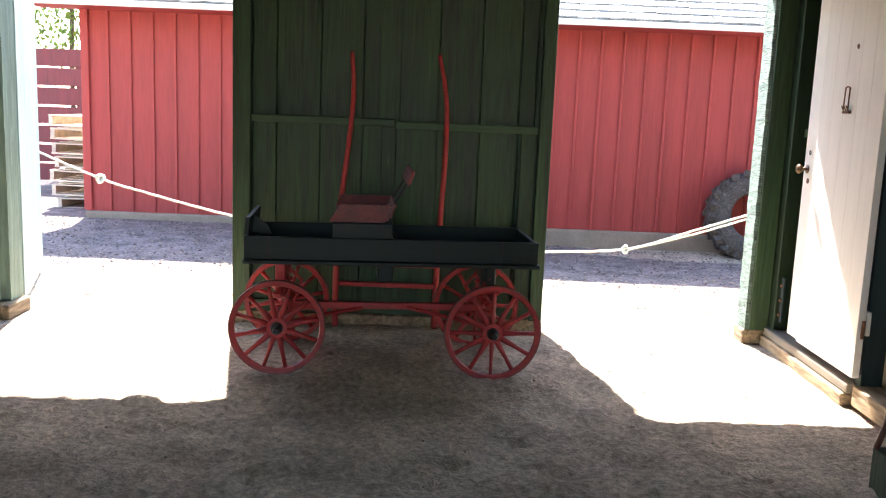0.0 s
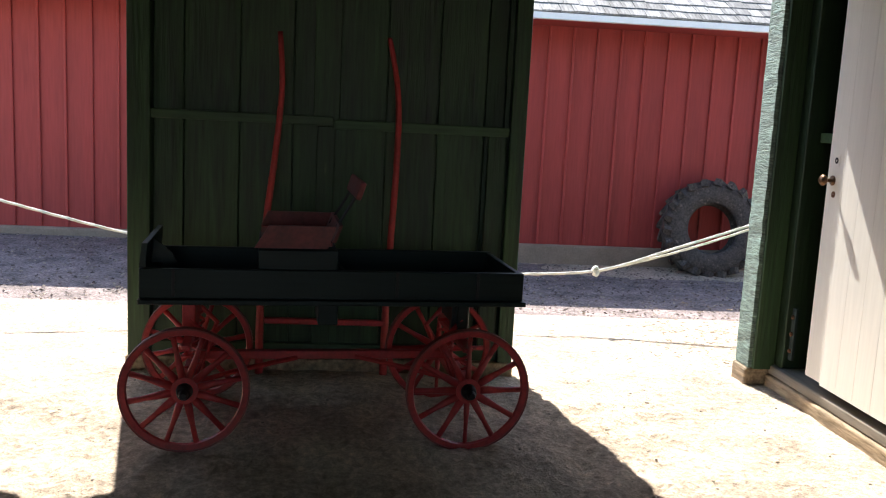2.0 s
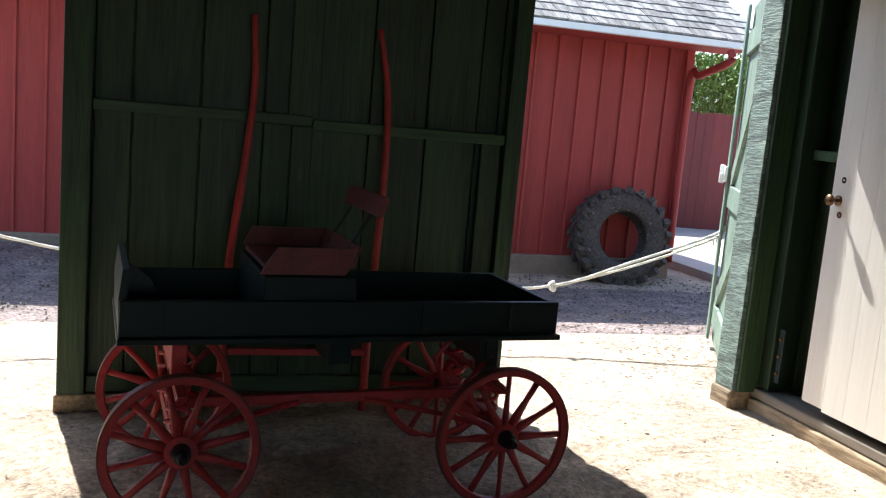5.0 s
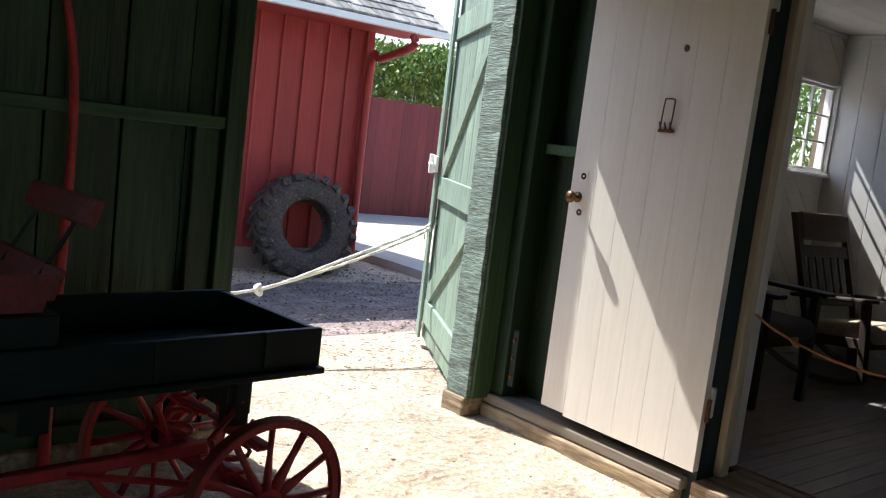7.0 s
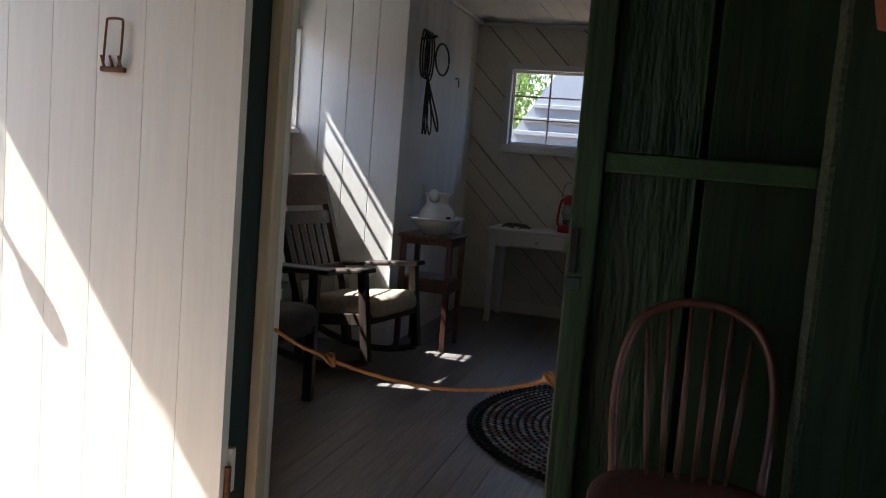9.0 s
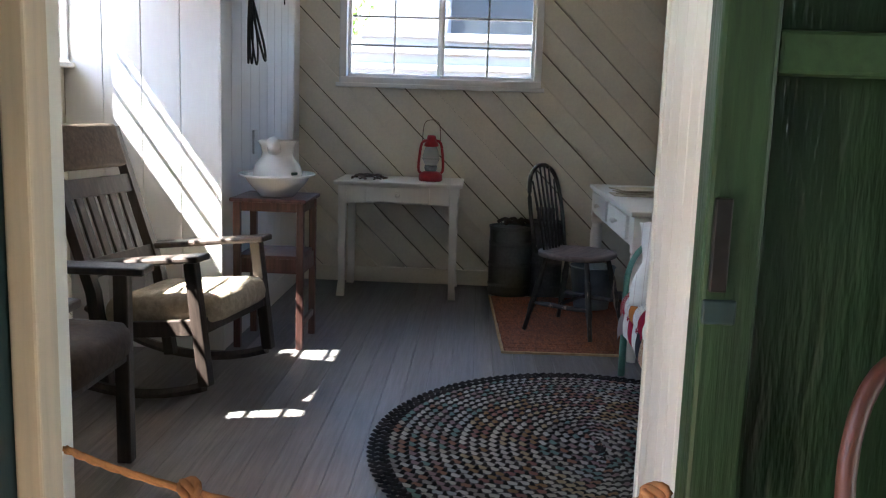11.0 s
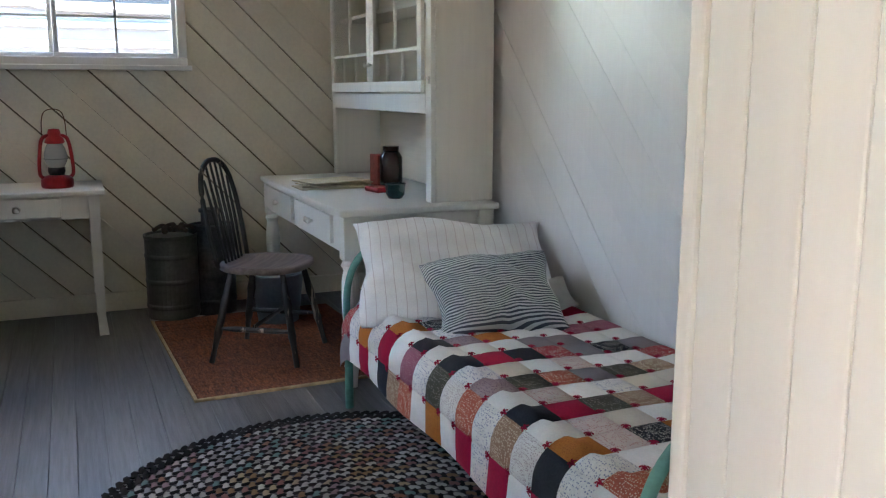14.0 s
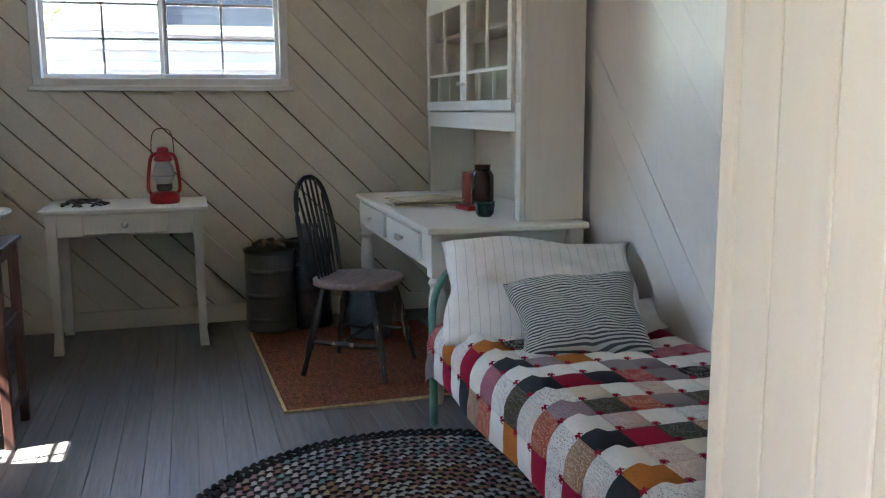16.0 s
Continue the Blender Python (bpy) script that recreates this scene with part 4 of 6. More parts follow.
        for y in (-0.16, 0.16):
            bm = bmesh.new()
            for z, l in ((hz + 0.045, 0.15), (hz + 0.06, 0.12), (hz + 0.165, 0.12), (hz + 0.18, 0.15)):
                bx(bm, x - 0.016, x + 0.016, y - l, y + l, z, z + 0.012, 0.003)
            coil = [(x + 0.035 * math.cos(k * 0.6), y + 0.035 * math.sin(k * 0.6), hz + 0.04 + k * 0.0043) for k in range(42)]
            tube(bm, coil, 0.007, 6)
            part("spring", bm, M_red_paint, t)
        for y in (-0.318, 0.31):
            wheel(t, (x, y, HUB[x]), R, 1 if y < 0 else -1, 0.4 if x < 0 else 0.0)
    part("reach", box(XF, XR, -0.018, 0.018, 0.335, 0.372, 0.006), M_red_paint, t)
    for y in (-0.16, 0.16):
        part("hound", tube(bmesh.new(), [(XR - 0.03, y, R2 + 0.04), (XR - 0.2, y * 0.6, R2 + 0.07), (XR - 0.42, y * 0.1, R2 + 0.1)], 0.011, 6), M_red_paint, t)
        part("hound", tube(bmesh.new(), [(XF + 0.03, y, R1 + 0.05), (XF + 0.2, y * 0.6, R1 + 0.08), (XF + 0.42, y * 0.1, R1 + 0.105)], 0.011, 6), M_red_paint, t)
        part("brace", tube(bmesh.new(), [(XR, y, 0.54), (XR - 0.09, y, 0.44), (XR - 0.02, y, R2 + 0.05)], 0.012, 6), M_red_paint, t)
        part("brace", tube(bmesh.new(), [(XF, y, 0.54), (XF + 0.09, y, 0.45), (XF + 0.02, y, R1 + 0.06)], 0.012, 6), M_red_paint, t)
    part("cross_block", box(-0.03, 0.05, -0.1, 0.1, 0.50, 0.599, 0.005), M_wagon_bed, t)
    part("post_block", box(XR - 0.045, XR + 0.03, Y0 + 0.02, Y0 + 0.06, 0.46, 0.599, 0.004), M_wagon_bed, t)
    return t
wagon()

def shafts():
    t = thing("wagon_shafts", "pair of red bentwood wagon shafts standing upright behind the wagon", "shafts")
    for xb, xm, xt in ((-0.62, -0.60, -0.585), (0.0, 0.0, -0.06)):
        pts = spline([(xb - 0.03, 5.31, 0.0), (xb - 0.03, 5.31, 0.35), (xb - 0.02, 5.31, 0.7), (xb + 0.028 * (1 if xb < 0 else -0.1), 5.33, 1.15), (xb + 0.05 * (1 if xb < 0 else -0.2), 5.36, 1.46), (xt, 5.37, 1.72)], 5)
        k = len(pts)
        part("shaft", tube(bmesh.new(), pts, [0.021 - 0.009 * i / k for i in range(k)], 8), M_red_paint, t, smooth=True)
    part("crossbar", box(-0.63, -0.02, 5.295, 5.325, 0.43, 0.465, 0.006), M_red_paint, t)
    part("crossbar", box(-0.63, -0.02, 5.295, 5.325, 0.30, 0.33, 0.006), M_red_paint, t)
shafts()

# ================= the bunk room =================
def stripe_mat(name, base, line, freq, axis, thin=0.5, rough=0.9):
    m = mat(name, base, rough, 0.08, 12, bump=0.1, fine=200)
    nt = m.node_tree
    bs = nt.nodes["Principled BSDF"]
    src = bs.inputs["Base Color"].links[0].from_socket
    tc = nt.nodes.new("ShaderNodeTexCoord")
    sx = nt.nodes.new("ShaderNodeSeparateXYZ")
    nt.links.new(tc.outputs["Object"], sx.inputs[0])
    k = nt.nodes.new("ShaderNodeMath"); k.operation = 'MULTIPLY'; k.inputs[1].default_value = freq
    f = nt.nodes.new("ShaderNodeMath"); f.operation = 'FRACT'
    g = nt.nodes.new("ShaderNodeMath"); g.operation = 'LESS_THAN'; g.inputs[1].default_value = thin
    nt.links.new(sx.outputs[axis], k.inputs[0]); nt.links.new(k.outputs[0], f.inputs[0]); nt.links.new(f.outputs[0], g.inputs[0])
    mx = nt.nodes.new("ShaderNodeMix"); mx.data_type = 'RGBA'
    nt.links.new(g.outputs[0], mx.inputs[0]); nt.links.new(src, mx.inputs[6]); mx.inputs[7].default_value = (*line, 1)
    nt.links.new(mx.outputs[2], bs.inputs["Base Color"])
    return m


M_joint = mat("bare_brown_board", (0.19, 0.15, 0.105), 0.9, 0.3, 8)
M_furn_white = mat("chalky_white_furniture_paint", (0.79, 0.765, 0.695), 0.5, 0.03, 6, V, 0.12, wear=0.04, wear_col=(0.42, 0.38, 0.32))
M_mahog = mat("reddish_stained_wood", (0.095, 0.042, 0.034), 0.4, 0.35, 9, V, 0.15, wear=0.05, wear_col=(0.3, 0.14, 0.08))
M_dark_wood = mat("dark_fumed_oak", (0.045, 0.032, 0.026), 0.42, 0.35, 10, V, 0.2)
M_black_chair = mat("worn_black_chair_paint", (0.03, 0.026, 0.024), 0.5, 0.4, 14, V, 0.25, wear=0.42, wear_col=(0.36, 0.29, 0.23), wear_scale=22)
M_grey_seat = mat("worn_wood_seat", (0.21, 0.16, 0.14), 0.7, 0.3, 10, GX, 0.3, wear=0.25, wear_col=(0.1, 0.08, 0.07))
M_brown_chair = mat("red_brown_chair_stain", (0.115, 0.042, 0.029), 0.42, 0.3, 10, V, 0.15)
M_cushion = mat("faded_cream_cushion", (0.44, 0.37, 0.27), 0.95, 0.1, 20, bump=0.3, wear=0.05, wear_col=(0.35, 0.3, 0.22))
M_china = mat("white_china", (0.82, 0.81, 0.78), 0.12, 0.03, 8, bump=0.0)
M_lantern = mat("red_enamel", (0.42, 0.02, 0.025), 0.3, 0.2, 14, bump=0.05, wear=0.06, wear_col=(0.1, 0.03, 0.02))
M_zinc = mat("galvanised_steel", (0.19, 0.19, 0.18), 0.33, 0.15, 12, metal=0.85, bump=0.1)
M_zinc_dark = mat("dull_dark_tin", (0.10, 0.10, 0.10), 0.45, 0.3, 12, metal=0.7, bump=0.1)
M_leather = mat("old_leather", (0.10, 0.07, 0.05), 0.7, 0.3, 25, bump=0.5)
M_orange_rug = mat("orange_woven_rug", (0.24, 0.08, 0.033), 0.95, 0.3, 14, (1, 6, 1), 0.7, wear=0.12, wear_col=(0.12, 0.05, 0.03), fine=120)
M_fringe = mat("tan_rug_binding", (0.5, 0.36, 0.2), 0.95, 0.2, 20, bump=0.4)
M_bed_green = mat("chipped_green_iron", (0.12, 0.30, 0.24), 0.5, 0.2, 12, bump=0.15, wear=0.14, wear_col=(0.06, 0.05, 0.04))
M_pillow_white = stripe_mat("white_striped_cotton", (0.80, 0.78, 0.76), (0.62, 0.55, 0.54), 30, 0, 0.08)
M_pillow_tick = stripe_mat("blue_ticking", (0.60, 0.61, 0.58), (0.05, 0.06, 0.075), 98, 1, 0.5)
M_sheet = mat("white_sheet", (0.78, 0.76, 0.72), 0.9, 0.05, 10, bump=0.2)
M_blanket = mat("dark_underblanket", (0.09, 0.08, 0.09), 0.95, 0.2, 20, bump=0.3)
M_paper = mat("old_paper", (0.62, 0.54, 0.38), 0.85, 0.15, 15, bump=0.1)
M_bottle = mat("brown_glass_bottle", (0.035, 0.015, 0.01), 0.12, 0.2, 10, bump=0.0)
M_tin_red = mat("red_tin", (0.35, 0.07, 0.05), 0.45, 0.3, 20, bump=0.1)
M_mug = mat("dark_green_enamel", (0.02, 0.045, 0.04), 0.25, 0.2, 12, bump=0.05)
M_pail = mat("blue_grey_pail", (0.22, 0.27, 0.30), 0.4, 0.15, 12, metal=0.3)
M_lasso = mat("dark_rope", (0.035, 0.035, 0.03), 0.8, 0.3, 40, bump=0.4)
M_clay = mat("terracotta", (0.25, 0.085, 0.05), 0.8, 0.2, 10, bump=0.2)
# White trailer darkened to bluish grey: its shaded, unclipped look is in the colour.
M_trailer = mat("trailer_paint_darkened", (0.28, 0.30, 0.33), 0.35, 0.04, 4)
M_tint = mat("dark_tinted_glass", (0.04, 0.05, 0.06), 0.12, 0.1, 4, bump=0)


grit(M_orange_rug, 45, 0.55, 1.4, (1, 3, 1), 0.006)
grit(M_cushion, 40, 0.8, 1.1, depth=0.003)
grit(M_dark_wood, 50, 0.75, 1.3, (1, 1, 0.1), 0.002)
grit(M_mahog, 50, 0.75, 1.25, (1, 1, 0.1), 0.002)
M_globe = glass_mat("smoky_globe_glass")
gt = M_globe.node_tree
df = gt.nodes.new("ShaderNodeBsdfDiffuse")
df.inputs[0].default_value = (0.75, 0.74, 0.70, 1)
ms2 = gt.nodes.new("ShaderNodeMixShader")
ms2.inputs[0].default_value = 0.45
surf_in = gt.nodes["Material Output"].inputs[0]
gt.links.new(surf_in.links[0].from_socket, ms2.inputs[1])
gt.links.new(df.outputs[0], ms2.inputs[2])
gt.links.new(ms2.outputs[0], surf_in)


def clip_poly(poly, x0, x1, z0, z1):
    for ax, lim, sgn in ((0, x0, 1), (0, x1, -1), (1, z0, 1), (1, z1, -1)):
        out = []
        for i, p in enumerate(poly):
            q = poly[(i + 1) % len(poly)]
            a, b = sgn * (p[ax] - lim), sgn * (q[ax] - lim)
            if a >= 0:
                out.append(p)
            if a * b < 0:
                t = a / (a - b)
                out.append((p[0] + (q[0] - p[0]) * t, p[1] + (q[1] - p[1]) * t))
        poly = out
        if len(poly) < 3:
            return []
    return poly


def diagonal_wall(parent, u0, u1, z0, z1, hole, m, material, w=0.152, slope=-1, gap=0.0055, phase=0.0):
    """Boards at 45 degrees over a wall in its own u, z plane, with an opening hole (u0, u1, z0, z1)."""
    step = w * math.sqrt(2)
    rects = [(u0, u1, z0, z1)] if not hole else [(u0, u1, z0, hole[2]), (u0, u1, hole[3], z1), (u0, hole[0], hole[2], hole[3]), (hole[1], u1, hole[2], hole[3])]
    c = u0 - (z1 - z0) - step
    c += (phase - z0 - c) % step - step
    g0 = gap
    while c < u1 + (z1 - z0) + step:
        g1 = gap * rng.choice((0.15, 0.3, 0.5, 0.8, 1.1))
        a, b = c + g0, c + step - g1
        g0 = g1
        H = z1 - z0
        poly = [(a, z0), (b, z0), (b - slope * -1 * H if slope > 0 else b - H, z1), (a - H if slope < 0 else a + H, z1)]
        bm = bmesh.new()
        k = rng.uniform(0, 0.004)
        for r in rects:
            pl = clip_poly(poly, *r)
            if len(pl) > 2:
                area = abs(sum(p[0] * q[1] - q[0] * p[1] for p, q in zip(pl, pl[1:] + pl[:1])))
                if area > 1e-4:
                    prism(bm, pl, -k, 0.02, m)
        if len(bm.faces):
            part("board", bm, material, parent)
        else:
            bm.free()
        c += step


YX = Matrix(((0, 1, 0, 0), (1, 0, 0, 0), (0, 0, 1, 0), (0, 0, 0, 1)))  # swaps x and y


def sash_window(name, m, u0, u1, z0, z1, cols, rows, label, sashes=2, f=0.045):
    """In the plane of local x and z; the room lies on -y."""
    t = thing(name, label, "window", m, kind="structure")
    for a, b, c, d in ((u0, u1, z0, z0 + f), (u0, u1, z1 - f, z1), (u0, u0 + f, z0 + f, z1 - f), (u1 - f, u1, z0 + f, z1 - f)):
        part("window_frame", box(a, b, -0.03, 0.07, c, d, 0.004), M_white, t)
    part("window_sill", box(u0 - 0.02, u1 + 0.02, -0.05, -0.005, z0 - 0.02, z0 + 0.006, 0.004), M_white, t)
    w = (u1 - u0 - 2 * f) / sashes
    for s in range(sashes):
        a, b = u0 + f + s * w, u0 + f + (s + 1) * w
        sf = 0.022
        d0, d1 = (0.0, 0.028) if s % 2 else (0.03, 0.058)
        sash = part("sash", box(a, b, d0, d1, z0 + f, z0 + f + sf, 0.003), M_white, t)
        part("rail", box(a, b, d0, d1, z1 - f - sf, z1 - f, 0.003), M_white, sash)
        part("stile", box(a, a + sf, d0, d1, z0 + f + sf, z1 - f - sf, 0.003), M_white, sash)
        part("stile", box(b - sf, b, d0, d1, z0 + f + sf, z1 - f - sf, 0.003), M_white, sash)
        ia, ib, ic, idd = a + sf, b - sf, z0 + f + sf, z1 - f - sf
        for i in range(1, cols):
            u = ia + (ib - ia) * i / cols
            part("muntin", box(u - 0.006, u + 0.006, d0 + 0.004, d1 - 0.004, ic, idd), M_white, sash)
        for j in range(1, rows):
            z = ic + (idd - ic) * j / rows
            part("muntin", box(ia, ib, d0 + 0.006, d1 - 0.006, z - 0.006, z + 0.006), M_white, sash)
        for i in range(cols):
            for j in range(rows):
                p = part("pane", box(ia + (ib - ia) * i / cols, ia + (ib - ia) * (i + 1) / cols, (d0 + d1) / 2 - 0.001, (d0 + d1) / 2 + 0.001, ic + (idd - ic) * j / rows, ic + (idd - ic) * (j + 1) / rows), M_glass, sash)
                p.visible_shadow = False
    return t


# walls
W2 = (3.245, 4.505, 1.395, 2.055)
W1 = (3.93, 5.055, 1.40, 2.02)
we = thing("wall_east", "cream diagonal plank wall of the bunk room", "wall", kind="structure")
me_ = Matrix(((0, 1, 0, XB), (-1, 0, 0, 0), (0, 0, 1, 0), (0, 0, 0, 1)))  # u = -y
diagonal_wall(we, -YC - 0.02, -YS, FL, CEIL, (-W2[1], -W2[0], W2[2], W2[3]), me_, M_cream, 0.1297, phase=-3.085)
for a, b, c, d in ((YS - 0.1, YC + 0.7, 0, W2[2]), (YS - 0.1, YC + 0.7, W2[3], 2.5), (YS - 0.1, W2[0], W2[2], W2[3]), (W2[1], YC + 0.7, W2[2], W2[3])):
    part("backing", box(XB + 0.021, XB + 0.12, a, b, c, d), M_joint, we)
part("baseboard", box(XB - 0.016, XB - 0.002, YS + 0.02, YC - 0.01, FL, FL + 0.10, 0.004), M_cream, we)
sash_window("window_2", me_, -W2[1], -W2[0], W2[2], W2[3], 2, 3, "white sliding window with small panes in the plank wall")

ws = thing("wall_south", "pale diagonal plank wall beside the bed", "wall", kind="structure")
ms_ = Matrix(((-1, 0, 0, 0), (0, -1, 0, YS), (0, 0, 1, 0), (0, 0, 0, 1)))  # u = -x, depth towards -y
diagonal_wall(ws, -XB, -2.42, FL, CEIL, None, ms_, M_white, 0.1297, gap=0.0007)
part("backing", box(2.3, XB + 0.1, YS - 0.12, YS - 0.021, 0, 2.5), M_joint, ws)

wn_ = thing("wall_north", "cream diagonal plank wall with a window", "wall", kind="structure")
mn_ = Matrix(((1, 0, 0, 0), (0, 1, 0, YN), (0, 0, 1, 0), (0, 0, 0, 1)))
diagonal_wall(wn_, 2.42, XC, FL, CEIL, W1, mn_, M_cream, 0.1297)
for a, b, c, d in ((2.25, XB + 0.1, 0, W1[2]), (2.25, XB + 0.1, W1[3], 2.5), (2.25, W1[0], W1[2], W1[3]), (W1[1], XB + 0.1, W1[2], W1[3])):
    part("backing", box(a, b, YN + 0.021, YN + 0.115, c, d), M_joint, wn_)
sash_window("window_1", mn_, W1[0], W1[1], W1[2], W1[3], 2, 3, "white sliding window with small panes on the sunny side", 2, 0.02)

wc = thing("wall_closet", "white vertical plank wall boxed out into the room", "wall", kind="structure")
boards(wc, "board", M_white, 'y', YC, YN, 0.172, FL, CEIL, XC, XC + 0.02, 0.003, 0.003)
boards(wc, "board", M_white, 'x', XC + 0.021, XB, 0.172, FL, CEIL, YC, YC + 0.02, 0.003, 0.003)
part("backing", box(XC + 0.021, XC + 0.05, YC + 0.021, YN, FL, 2.5), M_white, wc)
part("backing", box(XC + 0.05, XB, YC + 0.021, YC + 0.05, FL, 2.5), M_white, wc)
part("corner_trim", box(XC - 0.012, XC + 0.018, YC - 0.012, YC - 0.001, FL, CEIL, 0.003), M_white, wc)
part("baseboard", box(XC - 0.016, XC - 0.002, YC - 0.01, YN, FL, FL + 0.12, 0.004), M_white, wc)
part("baseboard", box(XC - 0.016, XB - 0.02, YC - 0.018, YC - 0.013, FL, FL + 0.12, 0.003), M_white, wc)

ww = thing("wall_west", "white vertical plank wall beside the doorway", "wall", kind="structure")
boards(ww, "board", M_white, 'y', 4.25, YN, 0.17, FL, CEIL, 2.40, 2.42, 0.003, 0.003)
boards(ww, "board", M_white, 'y', YS, 3.295, 0.17, FL, CEIL, 2.585, 2.605, 0.003, 0.003)
part("backing", box(2.252, 2.398, 4.25, YN + 0.1, 0, 2.5), M_white, ww)
part("backing", box(2.34, 2.58, YS - 0.1, 3.29, 0, 2.5), M_white, ww)
part("head", box(2.422, 2.62, 3.30, 4.30, 2.2, 2.5), M_white, ww)

bmc = box(2.25, XB + 0.1, YS - 0.1, YN + 0.1, CEIL + 0.012, CEIL + 0.1)
for i in range(22):
    bx(bmc, 2.42, XB, YS + i * 0.148 + 0.0006, YS + (i + 1) * 0.148 - 0.0006, CEIL, CEIL + 0.011, 0.0015)
tm = thing("trim", "white painted strip where the walls meet the ceiling", "trim", kind="structure")
part("strip", box(XC - 0.022, XC - 0.002, YC - 0.02, YN - 0.022, CEIL - 0.03, CEIL - 0.002, 0.004), M_white, tm)
part("strip", box(XC - 0.022, XB - 0.002, YC - 0.042, YC - 0.021, CEIL - 0.03, CEIL - 0.002, 0.004), M_white, tm)
part("strip", box(2.43, XC - 0.024, YN - 0.02, YN - 0.006, CEIL - 0.03, CEIL - 0.002, 0.004), M_white, tm)
part("strip", box(XB - 0.024, XB - 0.006, YS + 0.02, YC - 0.044, CEIL - 0.03, CEIL - 0.002, 0.004), M_white, tm)
single("ceiling", bmc, M_ceiling, "white painted plank ceiling", "ceiling", "structure")

fl = thing("floor", "worn grey painted plank floor", "floor", kind="structure")
part("subfloor", box(2.40, XB + 0.05, YS - 0.05, YN + 0.05, 0.0, FL - 0.022), M_dark_wood, fl)
y = YS
while y < YN:
    w = rng.choice((0.082, 0.09, 0.098))
    part("plank", box(2.422, XB - 0.001, y + 0.0009, y + w - 0.0009, FL - 0.021, FL + rng.uniform(-0.001, 0.001), 0.0008), M_plank, fl)
    y += w



def turned_leg(bm, p, q, r, rings=()):
    p, q = Vector(p), Vector(q)
    n = 12
    pts = [p + (q - p) * i / n for i in range(n + 1)]
    rad = [r * (0.72 + 0.28 * math.sin(math.pi * min(1, i / n * 1.2)) + (0.22 if i in rings else 0)) for i in range(n + 1)]
    return tube(bm, pts, rad, 9)


def windsor(name, m, wood, seat_mat, label, scale=1.0, seat_h=0.43, back_h=0.46, lean=0.13):
    t = thing(name, label, "chair", m)
    s = scale
    sh = seat_h
    bm = bmesh.new()
    out = [(0.205 * math.copysign(abs(math.cos(a)) ** 0.75, math.cos(a)), 0.20 * math.copysign(abs(math.sin(a)) ** 0.8, math.sin(a))) for a in [2 * math.pi * i / 28 for i in range(28)]]
    rows = []
    for k, z in ((0.95, sh - 0.028), (1.0, sh - 0.022), (1.005, sh - 0.006), (0.985, sh), (0.85, sh - 0.003), (0.4, sh - 0.012)):
        rows.append([bm.verts.new((x * k * s, y * k * s, z)) for x, y in out])
    for a, b in zip(rows, rows[1:]):
        for i in range(28):
            bm.faces.new((a[i], a[(i + 1) % 28], b[(i + 1) % 28], b[i]))
    bm.faces.new(rows[0]); bm.faces.new(rows[-1])
    part("seat", bm, seat_mat, t, smooth=True)
    feet = {}
    for sx in (-1, 1):
        for sy in (-1, 1):
            p, q = Vector((sx * 0.13 * s, sy * 0.12 * s, sh - 0.03)), Vector((sx * 0.20 * s, sy * 0.20 * s, 0))
            feet[sx, sy] = (p, q)
            part("leg", turned_leg(bmesh.new(), p, q, 0.017 * s, (4, 8)), wood, t, smooth=True)
    mid = lambda sx, sy, f: feet[sx, sy][0].lerp(feet[sx, sy][1], f)
    for sx in (-1, 1):
        part("stretcher", tube(bmesh.new(), spline([mid(sx, -1, 0.62), (mid(sx, -1, 0.62) + mid(sx, 1, 0.62)) / 2, mid(sx, 1, 0.62)], 4), [0.008] * 2 + [0.012] * 5 + [0.008] * 2, 8), wood, t, smooth=True)
    part("stretcher", rod(bmesh.new(), (-0.175 * s, 0, sh * 0.39), (0.175 * s, 0, sh * 0.39), 0.009), wood, t)
    H, lean = back_h * s, lean * s
    hoop = [(-0.165, 0), (-0.178, 0.35), (-0.172, 0.65), (-0.135, 0.88), (-0.06, 0.985), (0, 1.0), (0.06, 0.985), (0.135, 0.88), (0.172, 0.65), (0.178, 0.35), (0.165, 0)]
    pts = spline([(x * s, 0.165 * s + lean * z, sh + H * z - 0.01) for x, z in hoop], 5)
    part("hoop", tube(bmesh.new(), pts, 0.0115 * s, 8), wood, t, smooth=True)
    for i in range(6):
        x = (-0.11 + i * 0.044) * s
        top = 1.0 - 0.62 * (abs(x / s) / 0.178) ** 2.6
        part("spindle", tube(bmesh.new(), [(x * 0.8, 0.16 * s, sh - 0.01), (x * 0.95, 0.16 * s + lean * 0.4, sh + H * 0.4), (x * 1.1, 0.165 * s + lean * top, sh + H * top - 0.008)], [0.005, 0.0075, 0.005], 7), wood, t, smooth=True)
    return t


def seat_pad(a, b, d, m):
    """A boxy stuffed seat: half sizes a and b, thickness d."""
    bm = bmesh.new()
    rows = []
    for k, z in ((0.94, 0.0), (1.0, 0.012), (1.02, d * 0.45), (1.0, d * 0.8), (0.95, d), (0.8, d * 1.12), (0.4, d * 1.22)):
        row = []
        for i in range(36):
            th = 2 * math.pi * i / 36
            c, s = math.cos(th), math.sin(th)
            e = 0.32
            x, y = a * k * math.copysign(abs(c) ** e, c), b * k * math.copysign(abs(s) ** e, s)
            row.append(bm.verts.new(m @ Vector((x, y, z + 0.008 * noise.noise((x * 9, y * 9, z * 9))))))
        rows.append(row)
    for r, q in zip(rows, rows[1:]):
        for i in range(36):
            bm.faces.new((r[i], r[(i + 1) % 36], q[(i + 1) % 36], q[i]))
    bm.faces.new(rows[0]); bm.faces.new(rows[-1])
    return bm


